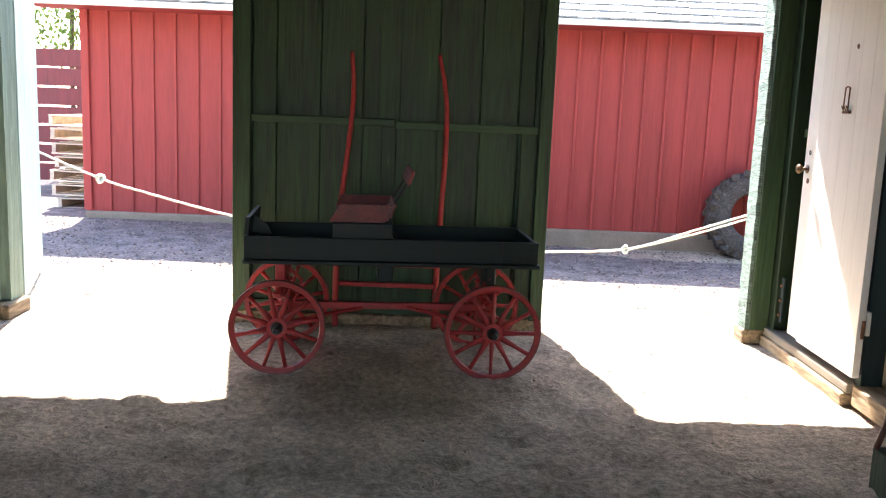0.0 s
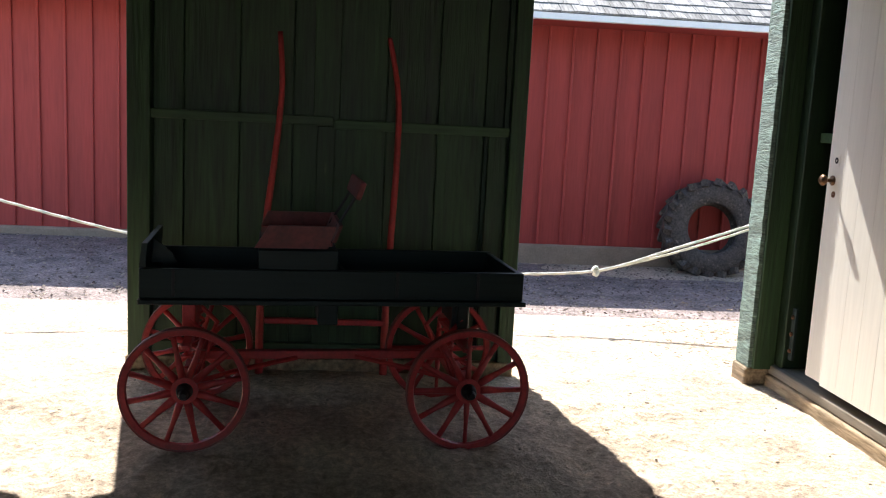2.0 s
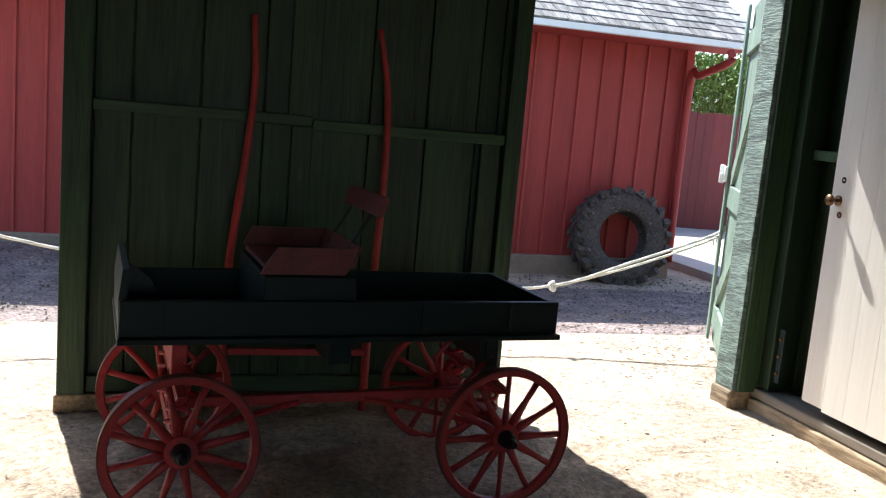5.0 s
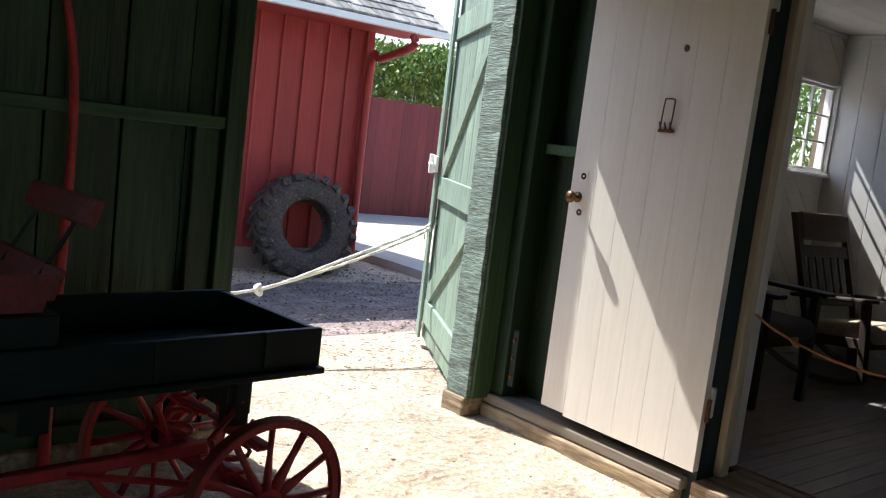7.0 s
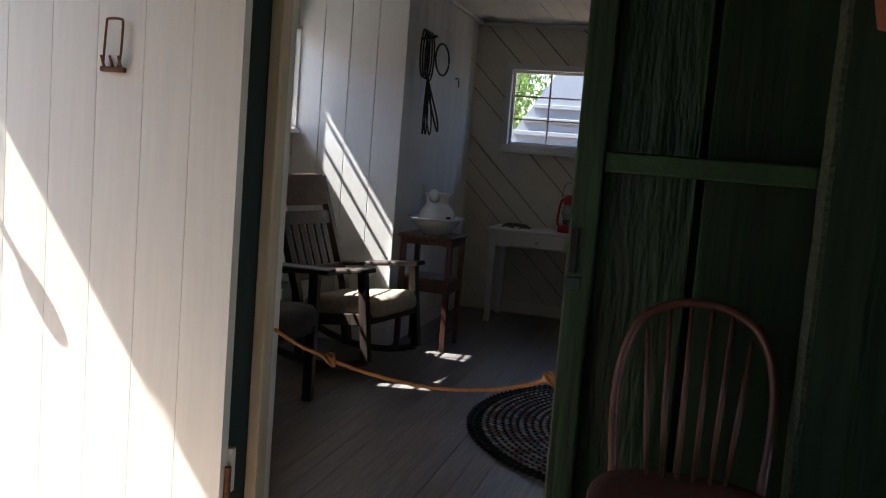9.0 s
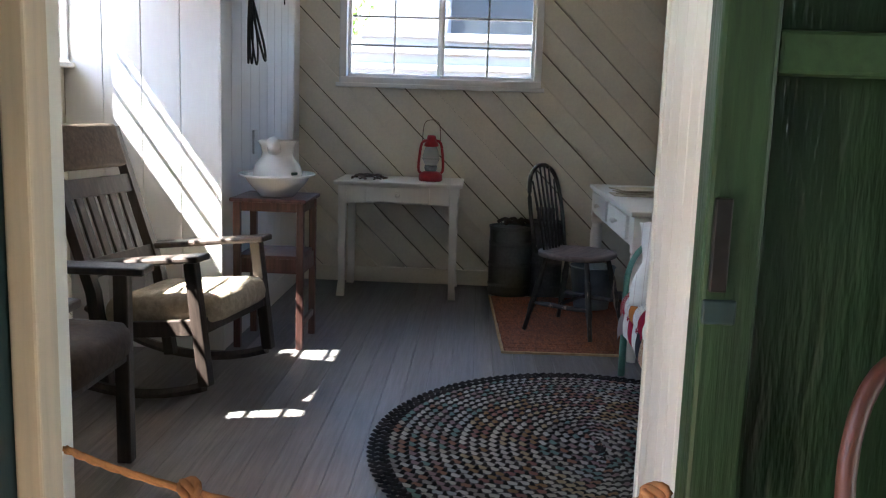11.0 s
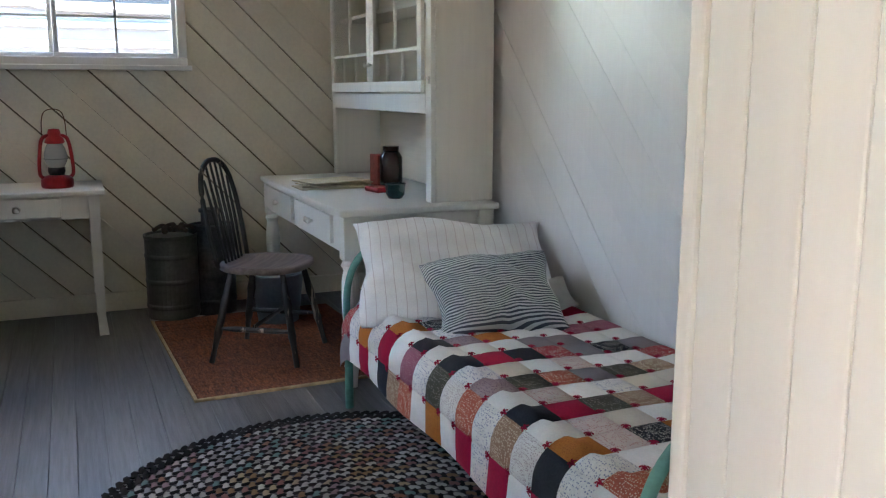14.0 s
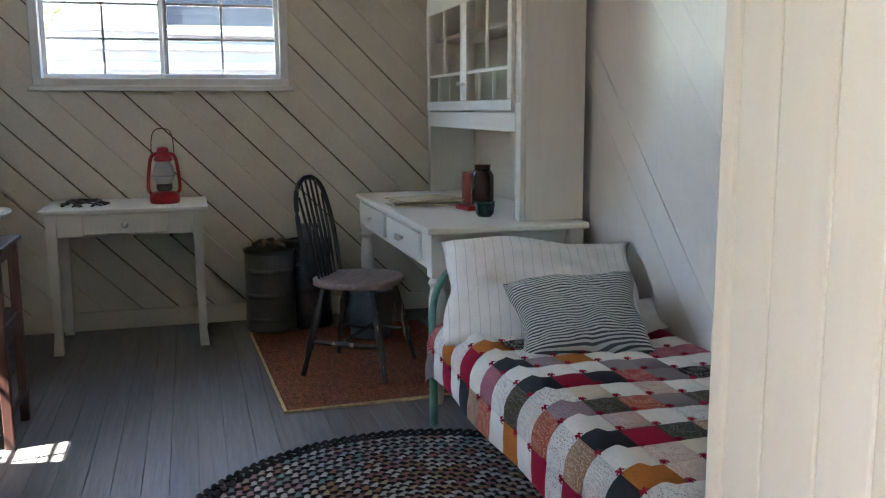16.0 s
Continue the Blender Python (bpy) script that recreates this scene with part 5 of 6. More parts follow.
def mission_chair(name, m, label, rockers=True, w=0.60):
    if rockers:  # rocked back about the centre of its rockers
        m = m @ pose(0, 0, 0.985, -7, 0, 0) @ pose(0, 0, -0.985)
    t = thing(name, label, "chair", m)
    h = w / 2
    dz, hb = (-0.08, 0.03) if rockers else (0.0, 0.0)
    b = 0.06 if rockers else 0.0
    for sx in (-1, 1):
        part("front_leg", box(sx * h - 0.022, sx * h + 0.022, -0.24, -0.195, b, 0.60 + dz, 0.004), M_dark_wood, t)
        part("back_post", prism(bmesh.new(), [(0.20, b), (0.245, b), (0.25, 0.42), (0.375 + hb * 0.2, 1.02 + hb), (0.335 + hb * 0.2, 1.02 + hb), (0.205, 0.42)], sx * (h - 0.04) - 0.02, sx * (h - 0.04) + 0.02, YX), M_dark_wood, t)
        part("arm", box(sx * h - 0.05, sx * h + 0.05, -0.27 if rockers else -0.30, 0.29, 0.60 + dz, 0.625 + dz, 0.008), M_dark_wood, t)
        part("side_rail", box(sx * h - 0.015, sx * h + 0.015, -0.2, 0.21, 0.33 + dz, 0.39 + dz, 0.004), M_dark_wood, t)
        if rockers:
            arc = [(sx * h, 0.0 + 0.95 * math.sin(a), 0.985 - 0.95 * math.cos(a)) for a in [(-0.22 + i * 0.086) for i in range(12)]]
            part("rocker", tube(bmesh.new(), [(x, y, z + 0.0) for x, y, z in arc], 0.026, 6, flat=0.8), M_dark_wood, t)
    part("front_rail", box(-h + 0.022, h - 0.022, -0.235, -0.205, 0.33 + dz, 0.39 + dz, 0.004), M_dark_wood, t)
    part("cushion", seat_pad(h - 0.025, 0.245, 0.095, pose(0, -0.03, 0.365 + dz)), M_cushion if rockers else M_leather, t, "faded tan seat cushion" if rockers else "dark leather seat", True)
    lean = pose(0, 0.225, 0.42, -12, 0, 0)
    for z in (0.05, 0.33 + hb):
        part("back_rail", box(-h + 0.06, h - 0.06, -0.012, 0.012, z, z + 0.075, 0.004, lean), M_dark_wood, t)
    part("headrest", box(-h + 0.06, h - 0.06, -0.03, 0.015, 0.44 + hb, 0.62 + hb, 0.012, lean), M_leather, t, "worn brown leather headrest")
    for i in range(5):
        x = (-0.16 + i * 0.08) * w / 0.6
        part("slat", box(x - 0.022, x + 0.022, -0.006, 0.006, 0.12, 0.335 + hb, 0.002, lean), M_dark_wood, t)
    return t


rk = mission_chair("rocking_chair", pose(4.585, 4.85, FL, 0, 0, -11), "dark oak rocking chair with slat back and cream cushion", True, 0.54)
mission_chair("armchair", pose(3.52, 4.90, FL, 0, 0, 0), "dark oak armchair with slat back just inside the doorway", False, 0.5)
windsor("chair", pose(5.69, 3.087, FL + 0.012, 0, 0, -33), M_black_chair, M_grey_seat, "worn black hoop-back chair with bare wood seat at the desk", 0.94, 0.41, 0.465, 0.085)

# platform and chair outside the room
single("bench", box(1.70, 2.055, 2.80, 3.24, 0.0, 0.18, 0.01), M_barn_dark, "low dark timber platform along the shed wall", "platform")
windsor("chair", pose(1.90, 3.02, 0.18, 0, 0, -90), M_brown_chair, M_brown_chair, "red-brown hoop-back spindle chair against the green wall", 0.98, 0.46, 0.40)

pot = thing("flower_pot", "terracotta pot hung by wire on the post", "pot", pose(1.965, 2.71, 1.635))
part("body", lathe(bmesh.new(), [(0.0, 0.0), (0.05, 0.0), (0.07, 0.10), (0.082, 0.10), (0.084, 0.135), (0.072, 0.135), (0.045, 0.01), (0, 0.01)], 24), M_clay, pot, smooth=True)
part("wire", tube(bmesh.new(), spline([(0.08, 0, 0.12), (0.03, 0, 0.26), (-0.08, 0, 0.12)], 6), 0.003, 5), M_iron, pot)

# door rope
rr = rope_line("rope", [(2.27, 4.15, 0.80), (2.31, 4.08, 0.752), (2.33, 3.92, 0.705), (2.34, 3.72, 0.683), (2.33, 3.55, 0.702), (2.30, 3.44, 0.738), (2.27, 3.375, 0.772)], 0.006, M_rope, "orange manila rope slung across the doorway")
knot(rr, (2.27, 3.372, 0.772), 0.014, M_rope)
knot(rr, (2.322, 4.0, 0.725), 0.014, M_rope)

# washstand
st = thing("washstand", "reddish wooden washstand with a lower shelf", "washstand", pose(5.27, 4.555, FL))
for sx in (-1, 1):
    for sy in (-1, 1):
        part("leg", box(sx * 0.15 - 0.016, sx * 0.15 + 0.016, sy * 0.145 - 0.016, sy * 0.145 + 0.016, 0, 0.68, 0.003), M_mahog, st)
part("top", box(-0.18, 0.18, -0.175, 0.175, 0.68, 0.698, 0.005), M_mahog, st)
part("apron", box(-0.134, 0.134, -0.155, 0.155, 0.635, 0.68, 0.002), M_mahog, st)
part("shelf", box(-0.15, 0.15, -0.145, 0.145, 0.42, 0.435, 0.003), M_mahog, st)
part("drawer", box(-0.134, 0.134, -0.155, 0.145, 0.35, 0.42, 0.003), M_mahog, st)
part("low_rail", box(-0.134, 0.134, -0.155, -0.14, 0.10, 0.13, 0.003), M_mahog, st)
single("basin", lathe(bmesh.new(), [(0, 0.0), (0.10, 0.0), (0.108, 0.01), (0.155, 0.05), (0.185, 0.086), (0.218, 0.096), (0.217, 0.104), (0.18, 0.095), (0.142, 0.052), (0.095, 0.012), (0, 0.01)], 40, None, 0.8), M_china, "white china washbasin on the washstand", "basin", "", True, pose(5.27, 4.55, FL + 0.698))
pt = thing("pitcher", "white china water pitcher standing in the basin", "pitcher", pose(5.27, 4.55, FL + 0.71) @ Matrix.Diagonal((1.12, 1.12, 1.18, 1)))
part("body", lathe(bmesh.new(), [(0, 0), (0.06, 0), (0.068, 0.01), (0.096, 0.045), (0.102, 0.08), (0.092, 0.115), (0.068, 0.14), (0.064, 0.16), (0.07, 0.185), (0.082, 0.205), (0.078, 0.207), (0.062, 0.18), (0.056, 0.165), (0, 0.165)], 32), M_china, pt, smooth=True)
part("spout", lathe(bmesh.new(), [(0.0, 0.0), (0.03, 0.0), (0.022, 0.05), (0.0, 0.04)], 16, pose(-0.055, 0, 0.175, 0, -50, 0)), M_china, pt, smooth=True)
part("handle", tube(bmesh.new(), spline([(0.06, -0.02, 0.185), (0.112, -0.03, 0.175), (0.122, -0.03, 0.13), (0.092, -0.02, 0.075)], 6), 0.009, 8), M_china, pt, smooth=True)
part("painted_sprig", box(-0.016, 0.016, -0.104, -0.098, 0.075, 0.087, 0.002, pose(0, 0, 0, 0, 0, -35)), M_mug, pt, "small painted flower sprig")

# lasso on the closet wall
la = thing("lasso", "dark coiled rope lasso hanging on a peg", "rope", pose(5.36, YC - 0.03, 1.90))
for k in range(4):
    part("coil", tube(bmesh.new(), [(0.07 * math.cos(a) + 0.012 * k - 0.03, -0.012 * k, 0.145 * math.sin(a) + 0.03 - 0.006 * k) for a in [i * 0.314 for i in range(20)]], 0.0055, 6, True), M_lasso, la, smooth=True)
part("loop", tube(bmesh.new(), [(0.29 + 0.16 * math.cos(a), -0.03, 0.03 + 0.10 * math.sin(a)) for a in [i * 0.314 for i in range(20)]], 0.006, 6, True), M_lasso, la, smooth=True)
part("tail", tube(bmesh.new(), spline([(0.0, -0.02, -0.1), (0.12, -0.02, -0.26), (0.32, -0.02, -0.43), (0.30, -0.02, -0.35), (0.03, -0.02, -0.12)], 6), 0.006, 6), M_lasso, la, smooth=True)
for dx in (-0.02, 0.0, 0.03):
    part("strand", tube(bmesh.new(), spline([(dx, -0.03, -0.14), (dx - 0.02, -0.03, -0.3), (dx * 3 + 0.02, -0.03, -0.46), (dx * 3 + 0.05, -0.03, -0.38), (dx + 0.02, -0.03, -0.16)], 5), 0.0045, 6), M_lasso, la, smooth=True)
part("peg", rod(bmesh.new(), (0.0, 0.028, 0.12), (0.0, -0.07, 0.14), 0.009), M_dark_wood, la)
single("hook", tube(bmesh.new(), spline([(6.2, YC - 0.002, 1.86), (6.2, YC - 0.03, 1.86), (6.2, YC - 0.035, 1.80)], 4), 0.004, 6), M_iron, "bent nail hook in the white wall", "hook")
single("outlet", box(5.62, 5.69, YC - 0.014, YC - 0.001, 1.0, 1.12, 0.004), M_white_metal, "white electric outlet cover on the wall", "outlet")


# small white table
def side_table():
    x0, x1, y0, y1, zt = 6.285, 6.785, 3.700, 4.455, 0.825
    t = thing("table", "small chalky white table with one drawer under the window", "table")
    part("tabletop", box(x0, x1, y0, y1, zt - 0.022, zt, 0.005), M_furn_white, t)
    for sx, x in ((-1, x0 + 0.045), (1, x1 - 0.045)):
        for sy, y in ((-1, y0 + 0.05), (1, y1 - 0.05)):
            part("leg", prism(bmesh.new(), [(y - 0.024, zt - 0.022), (y + 0.024, zt - 0.022), (y + 0.018, FL + 0.1), (y + 0.016 + (0.012 if sy > 0 else 0), FL), (y - 0.016 - (0.012 if sy < 0 else 0), FL), (y - 0.018, FL + 0.1)], x - 0.022, x + 0.022, YX), M_furn_white, t)
    part("apron", box(x0 + 0.025, x0 + 0.043, y0 + 0.075, y1 - 0.075, zt - 0.13, zt - 0.023, 0.002), M_furn_white, t)
    part("apron", box(x1 - 0.043, x1 - 0.025, y0 + 0.075, y1 - 0.075, zt - 0.13, zt - 0.023, 0.002), M_furn_white, t)
    for y in (y0 + 0.035, y1 - 0.053):
        part("side_apron", box(x0 + 0.07, x1 - 0.07, y, y + 0.018, zt - 0.13, zt - 0.023, 0.002), M_furn_white, t)
    d = part("drawer", box(x0 + 0.008, x0 + 0.024, y0 + 0.19, y1 - 0.19, zt - 0.118, zt - 0.03, 0.003), M_furn_white, t)
    part("knob", lathe(bmesh.new(), [(0, 0), (0.008, 0), (0.008, 0.01), (0.015, 0.016), (0.013, 0.026), (0, 0.03)], 14, Matrix.Translation((x0 + 0.008, (y0 + y1) / 2, zt - 0.075)) @ Matrix.Rotation(-math.pi / 2, 4, 'Y')), M_furn_white, d, smooth=True)
side_table()


def lantern(m):
    t = thing("lantern", "red enamel kerosene hurricane lantern with glass globe on the table", "lantern", m)
    part("tank", lathe(bmesh.new(), [(0, 0), (0.062, 0), (0.066, 0.008), (0.066, 0.035), (0.055, 0.048), (0.03, 0.055), (0, 0.055)], 28), M_lantern, t, smooth=True)
    part("burner", lathe(bmesh.new(), [(0.03, 0.055), (0.036, 0.07), (0.034, 0.088), (0, 0.088)], 20), M_zinc_dark, t, smooth=True)
    g = part("globe", lathe(bmesh.new(), [(0.032, 0.088), (0.045, 0.115), (0.048, 0.14), (0.04, 0.17), (0.03, 0.19)], 24), M_globe, t, "clear smoky glass globe", True)
    g.visible_shadow = False
    part("wick", lathe(bmesh.new(), [(0.012, 0.088), (0.012, 0.11), (0, 0.112)], 10), M_cushion, t)
    part("hood", lathe(bmesh.new(), [(0.034, 0.19), (0.042, 0.196), (0.036, 0.215), (0.024, 0.225), (0.027, 0.235), (0.022, 0.252), (0, 0.255)], 24), M_lantern, t, smooth=True)
    for s in (-1, 1):
        part("side_tube", tube(bmesh.new(), spline([(0, s * 0.05, 0.04), (0, s * 0.068, 0.06), (0, s * 0.066, 0.13), (0, s * 0.052, 0.21), (0, s * 0.02, 0.225)], 5), 0.008, 8), M_lantern, t, smooth=True)
    part("guard", tube(bmesh.new(), [(0.05 * math.cos(a), 0.05 * math.sin(a), 0.125) for a in [i * 0.26 for i in range(24)]], 0.0018, 5, True), M_zinc, t)
    part("bail", tube(bmesh.new(), spline([(0, -0.05, 0.21), (0, -0.048, 0.28), (0, -0.035, 0.325), (0, 0, 0.338), (0, 0.035, 0.325), (0, 0.048, 0.28), (0, 0.05, 0.21)], 4), 0.0022, 5), M_rust, t)
lantern(pose(6.50, 3.90, 0.825, 0, 0, 12) @ Matrix.Diagonal((1.08, 1.08, 1.08, 1)))
kb = thing("leather_straps", "crumpled dark leather straps lying on the table", "straps", pose(6.46, 4.27, 0.825))
for k in range(7):
    a = k * 0.9
    part("strap", tube(bmesh.new(), spline([(0.09 * math.cos(a), 0.1 * math.sin(a), 0.008), (0.05 * math.cos(a + 1), 0.07 * math.sin(a + 1), 0.028), (0.1 * math.cos(a + 2.2), 0.11 * math.sin(a + 2.2), 0.009)], 5), 0.011, 6, flat=0.4), M_leather, kb)


# desk with hutch
def desk():
    x0, x1, y0, y1, zt = 5.10, 6.60, 2.27, 2.93, 0.835
    t = thing("desk", "white painted writing desk with turned legs and drawers", "desk")
    part("desktop", box(x0, x1, y0, y1, zt - 0.026, zt, 0.007), M_furn_white, t)
    for x in (x0 + 0.05, x1 - 0.05):
        for y in (y0 + 0.05, y1 - 0.05):
            lg = box(x - 0.033, x + 0.033, y - 0.033, y + 0.033, 0.64, zt - 0.027, 0.004)
            lathe(lg, [(0.026, 0.64), (0.036, 0.62), (0.026, 0.60), (0.034, 0.56), (0.036, 0.48), (0.028, 0.33), (0.022, 0.24), (0.03, 0.22), (0.026, 0.20), (0.02, FL), (0, FL)], 18, pose(x, y, 0))
            part("leg", lg, M_furn_white, t)
    part("apron", box(x0 + 0.085, x1 - 0.085, y1 - 0.045, y1 - 0.025, zt - 0.17, zt - 0.027, 0.002), M_furn_white, t)
    part("apron", box(x0 + 0.085, x1 - 0.085, y0 + 0.025, y0 + 0.045, zt - 0.17, zt - 0.027, 0.002), M_furn_white, t)
    for x in (x0 + 0.03, x1 - 0.05):
        part("side_apron", box(x, x + 0.02, y0 + 0.085, y1 - 0.085, zt - 0.17, zt - 0.027, 0.002), M_furn_white, t)
    for a, b in ((x0 + 0.18, x0 + 0.76), (x0 + 0.84, x1 - 0.13)):
        d = part("drawer", box(a, b, y1 - 0.024, y1 - 0.008, zt - 0.15, zt - 0.04, 0.003), M_furn_white, t)
        for f in ((0.5,) if a > 5.5 else (0.46, 0.54)):
            part("knob", lathe(bmesh.new(), [(0, 0), (0.007, 0), (0.007, 0.01), (0.014, 0.016), (0.012, 0.026), (0, 0.03)], 14, Matrix.Translation((a + (b - a) * f, y1 - 0.008, zt - 0.095)) @ Matrix.Rotation(-math.pi / 2, 4, 'X')), M_furn_white, d, smooth=True)
desk()


def hutch():
    x0, x1, y0, y1, z0, z1 = 5.185, 6.58, 2.262, 2.512, 0.836, 2.34
    t = thing("hutch", "tall white cupboard with glazed doors standing on the desk", "cupboard")
    part("side", box(x0, x0 + 0.022, y0, y1, z0, z1, 0.003), M_furn_white, t)
    part("side", box(x1 - 0.022, x1, y0, y1, z0, z1, 0.003), M_furn_white, t)
    part("back", box(x0 + 0.023, x1 - 0.023, y0, y0 + 0.012, z0, z1), M_cream, t)
    part("top", box(x0 - 0.01, x1 + 0.01, y0, y1 + 0.02, z1 + 0.001, z1 + 0.018, 0.003), M_furn_white, t)
    for z in (1.20, 1.62, 2.0):
        part("shelf", box(x0 + 0.023, x1 - 0.023, y0 + 0.013, y1 - 0.022, z, z + 0.018), M_furn_white, t)
    part("face_stile", box(x0, x0 + 0.055, y1 + 0.001, y1 + 0.02, z0, z1, 0.003), M_furn_white, t)
    part("face_stile", box(x1 - 0.05, x1, y1 + 0.001, y1 + 0.02, z0, z1, 0.003), M_furn_white, t)
    part("face_rail", box(x0 + 0.056, x1 - 0.051, y1 + 0.001, y1 + 0.02, 1.185, 1.262, 0.003), M_furn_white, t)
    part("face_rail", box(x0 + 0.056, x1 - 0.051, y1 + 0.001, y1 + 0.02, 1.80, 1.835, 0.003), M_furn_white, t)
    part("corner_strip", box(5.78, 5.80, y0 + 0.013, y0 + 0.03, z0, 1.2), M_rust, t, "dark upright behind the open bay")
    mid = (x0 + x1) / 2
    for za, zb in ((1.268, 1.795), (1.84, 2.32)):
        for a, b, k in ((x0 + 0.06, mid - 0.003, 1), (mid + 0.003, x1 - 0.055, 0)):
            d = part("door", box(a, b, y1 + 0.021, y1 + 0.038, za, za + 0.045, 0.003), M_furn_white, t)
            part("rail", box(a, b, y1 + 0.021, y1 + 0.038, zb - 0.045, zb, 0.003), M_furn_white, d)
            part("stile", box(a, a + 0.045, y1 + 0.021, y1 + 0.038, za + 0.046, zb - 0.046, 0.003), M_furn_white, d)
            part("stile", box(b - 0.045, b, y1 + 0.021, y1 + 0.038, za + 0.046, zb - 0.046, 0.003), M_furn_white, d)
            part("muntin", box(a + 0.046, b - 0.046, y1 + 0.023, y1 + 0.035, za + 0.165, za + 0.178), M_furn_white, d)
            for f in (0.36, 0.66):
                xx = a + (b - a) * f
                part("muntin", box(xx - 0.006, xx + 0.006, y1 + 0.023, y1 + 0.035, za + 0.046, za + 0.164), M_furn_white, d)
            part("muntin", box((a + b) / 2 - 0.006, (a + b) / 2 + 0.006, y1 + 0.023, y1 + 0.035, za + 0.179, zb - 0.046), M_furn_white, d)
            p = part("pane", box(a + 0.04, b - 0.04, y1 + 0.028, y1 + 0.03, za + 0.04, zb - 0.04), M_glass, d)
            p.visible_shadow = False
            kx = a + 0.02 if k == 0 else b - 0.02
            part("knob", lathe(bmesh.new(), [(0, 0), (0.006, 0), (0.006, 0.008), (0.011, 0.013), (0.01, 0.02), (0, 0.024)], 12, Matrix.Translation((kx, y1 + 0.038, za + 0.12)) @ Matrix.Rotation(-math.pi / 2, 4, 'X')), M_furn_white, d, smooth=True)
    part("latch", box(x0 + 0.015, x0 + 0.03, y1 + 0.021, y1 + 0.03, 1.30, 1.33, 0.003), M_white_metal, t)
hutch()

for k in range(6):
    single("paper_sheet", box(-0.15, 0.15, -0.10, 0.10, 0, 0.004 + 0.0015 * (k % 2), 0.001), M_paper, "yellowed booklet in a loose pile on the desk", "paper", m=pose(5.94 + rng.uniform(-.05, .05), 2.71 + rng.uniform(-.04, .04), 0.836 + k * 0.0057, 0, 0, 90 + rng.uniform(-18, 18)), group="papers on the desk")
bt = thing("bottle", "dark brown glass bottle on the desk", "bottle", pose(5.79, 2.485, 0.835))
part("body", lathe(bmesh.new(), [(0, 0), (0.048, 0), (0.052, 0.006), (0.052, 0.14), (0.04, 0.162), (0.034, 0.168), (0, 0.168)], 28), M_bottle, bt, smooth=True)
part("cap", lathe(bmesh.new(), [(0, 0.169), (0.037, 0.169), (0.037, 0.19), (0, 0.192)], 24), M_bottle, bt)
single("tin", box(-0.035, 0.035, -0.025, 0.025, 0, 0.145, 0.005), M_tin_red, "small worn red tin on the desk", "tin", m=pose(5.93, 2.50, 0.835, 0, 0, 15))
single("dish", box(-0.06, 0.06, -0.045, 0.045, 0, 0.022, 0.008), M_lantern, "small red tray on the desk", "tray", m=pose(5.66, 2.585, 0.835, 0, 0, 12))
mg = thing("mug", "dark green enamel mug on the desk", "mug", pose(5.40, 2.605, 0.835) @ Matrix.Diagonal((0.76, 0.76, 0.8, 1)))
part("body", lathe(bmesh.new(), [(0, 0), (0.036, 0), (0.05, 0.02), (0.056, 0.075), (0.059, 0.077), (0.053, 0.07), (0.046, 0.022), (0, 0.01)], 28), M_mug, mg, smooth=True)
part("handle", tube(bmesh.new(), spline([(0.052, 0, 0.065), (0.085, 0, 0.06), (0.08, 0, 0.03), (0.048, 0, 0.02)], 5), 0.005, 7), M_mug, mg, smooth=True)


def milk_can(name, m, R, H, material, label):
    t = thing(name, label, "can", m)
    prof = [(0, 0), (R, 0), (R * 1.02, 0.01)]
    for i in range(3):
        z = H * (0.12 + 0.3 * i)
        prof += [(R, z), (R * 1.025, z + 0.008), (R * 1.025, z + 0.018), (R, z + 0.026)]
    prof += [(R, H - 0.02), (R * 1.03, H - 0.012), (R * 1.03, H), (R * 0.97, H)]
    part("body", lathe(bmesh.new(), prof + [(R * 0.95, H - 0.03), (0, H - 0.03)], 36), material, t)
    part("lid", lathe(bmesh.new(), [(0, H - 0.029), (R * 0.93, H - 0.029), (R * 0.9, H - 0.01), (0, H)], 30), material, t)
    return t

milk_can("can", pose(6.54, 3.40, FL + 0.012), 0.128, 0.42, M_zinc, "ribbed galvanised can on the orange rug")
dc = thing("gloves", "crumpled leather gloves on the can", "gloves", pose(6.54, 3.38, FL + 0.44))
for k in range(6):
    a = k * 1.1
    part("finger", tube(bmesh.new(), spline([(0.02 * math.cos(a), 0.02 * math.sin(a), 0.01), (0.06 * math.cos(a), 0.06 * math.sin(a), 0.03), (0.1 * math.cos(a + .4), 0.1 * math.sin(a + .4), 0.012)], 4), 0.015, 7, flat=0.7), M_leather, dc, smooth=True)
milk_can("can", pose(6.60, 3.19, FL), 0.115, 0.46, M_zinc_dark, "dull dark metal can behind the chair")
part("neck", lathe(bmesh.new(), [(0.05, 0.0), (0.05, 0.06), (0.06, 0.065), (0.06, 0.08), (0, 0.08)], 20, pose(0.0, 0, 0.46)), M_zinc_dark, [o for o in scene.objects if o.name.startswith("can.") and o.type == 'EMPTY'][-1])
bk = thing("bucket", "dull blue-grey zinc bucket under the desk", "bucket", pose(6.24, 2.93, FL + 0.012))
part("body", lathe(bmesh.new(), [(0, 0), (0.10, 0), (0.128, 0.235), (0.134, 0.24), (0.128, 0.245), (0.12, 0.235), (0.095, 0.012), (0, 0.012)], 30), M_pail, bk, smooth=True)
part("handle", tube(bmesh.new(), spline([(0, -0.13, 0.235), (0.12, -0.06, 0.15), (0.12, 0.06, 0.15), (0, 0.13, 0.235)], 5), 0.004, 6), M_zinc, bk)
pl = thing("pail", "blue-grey enamel pail beside the bed", "pail", pose(3.50, 3.02, FL + 0.016))
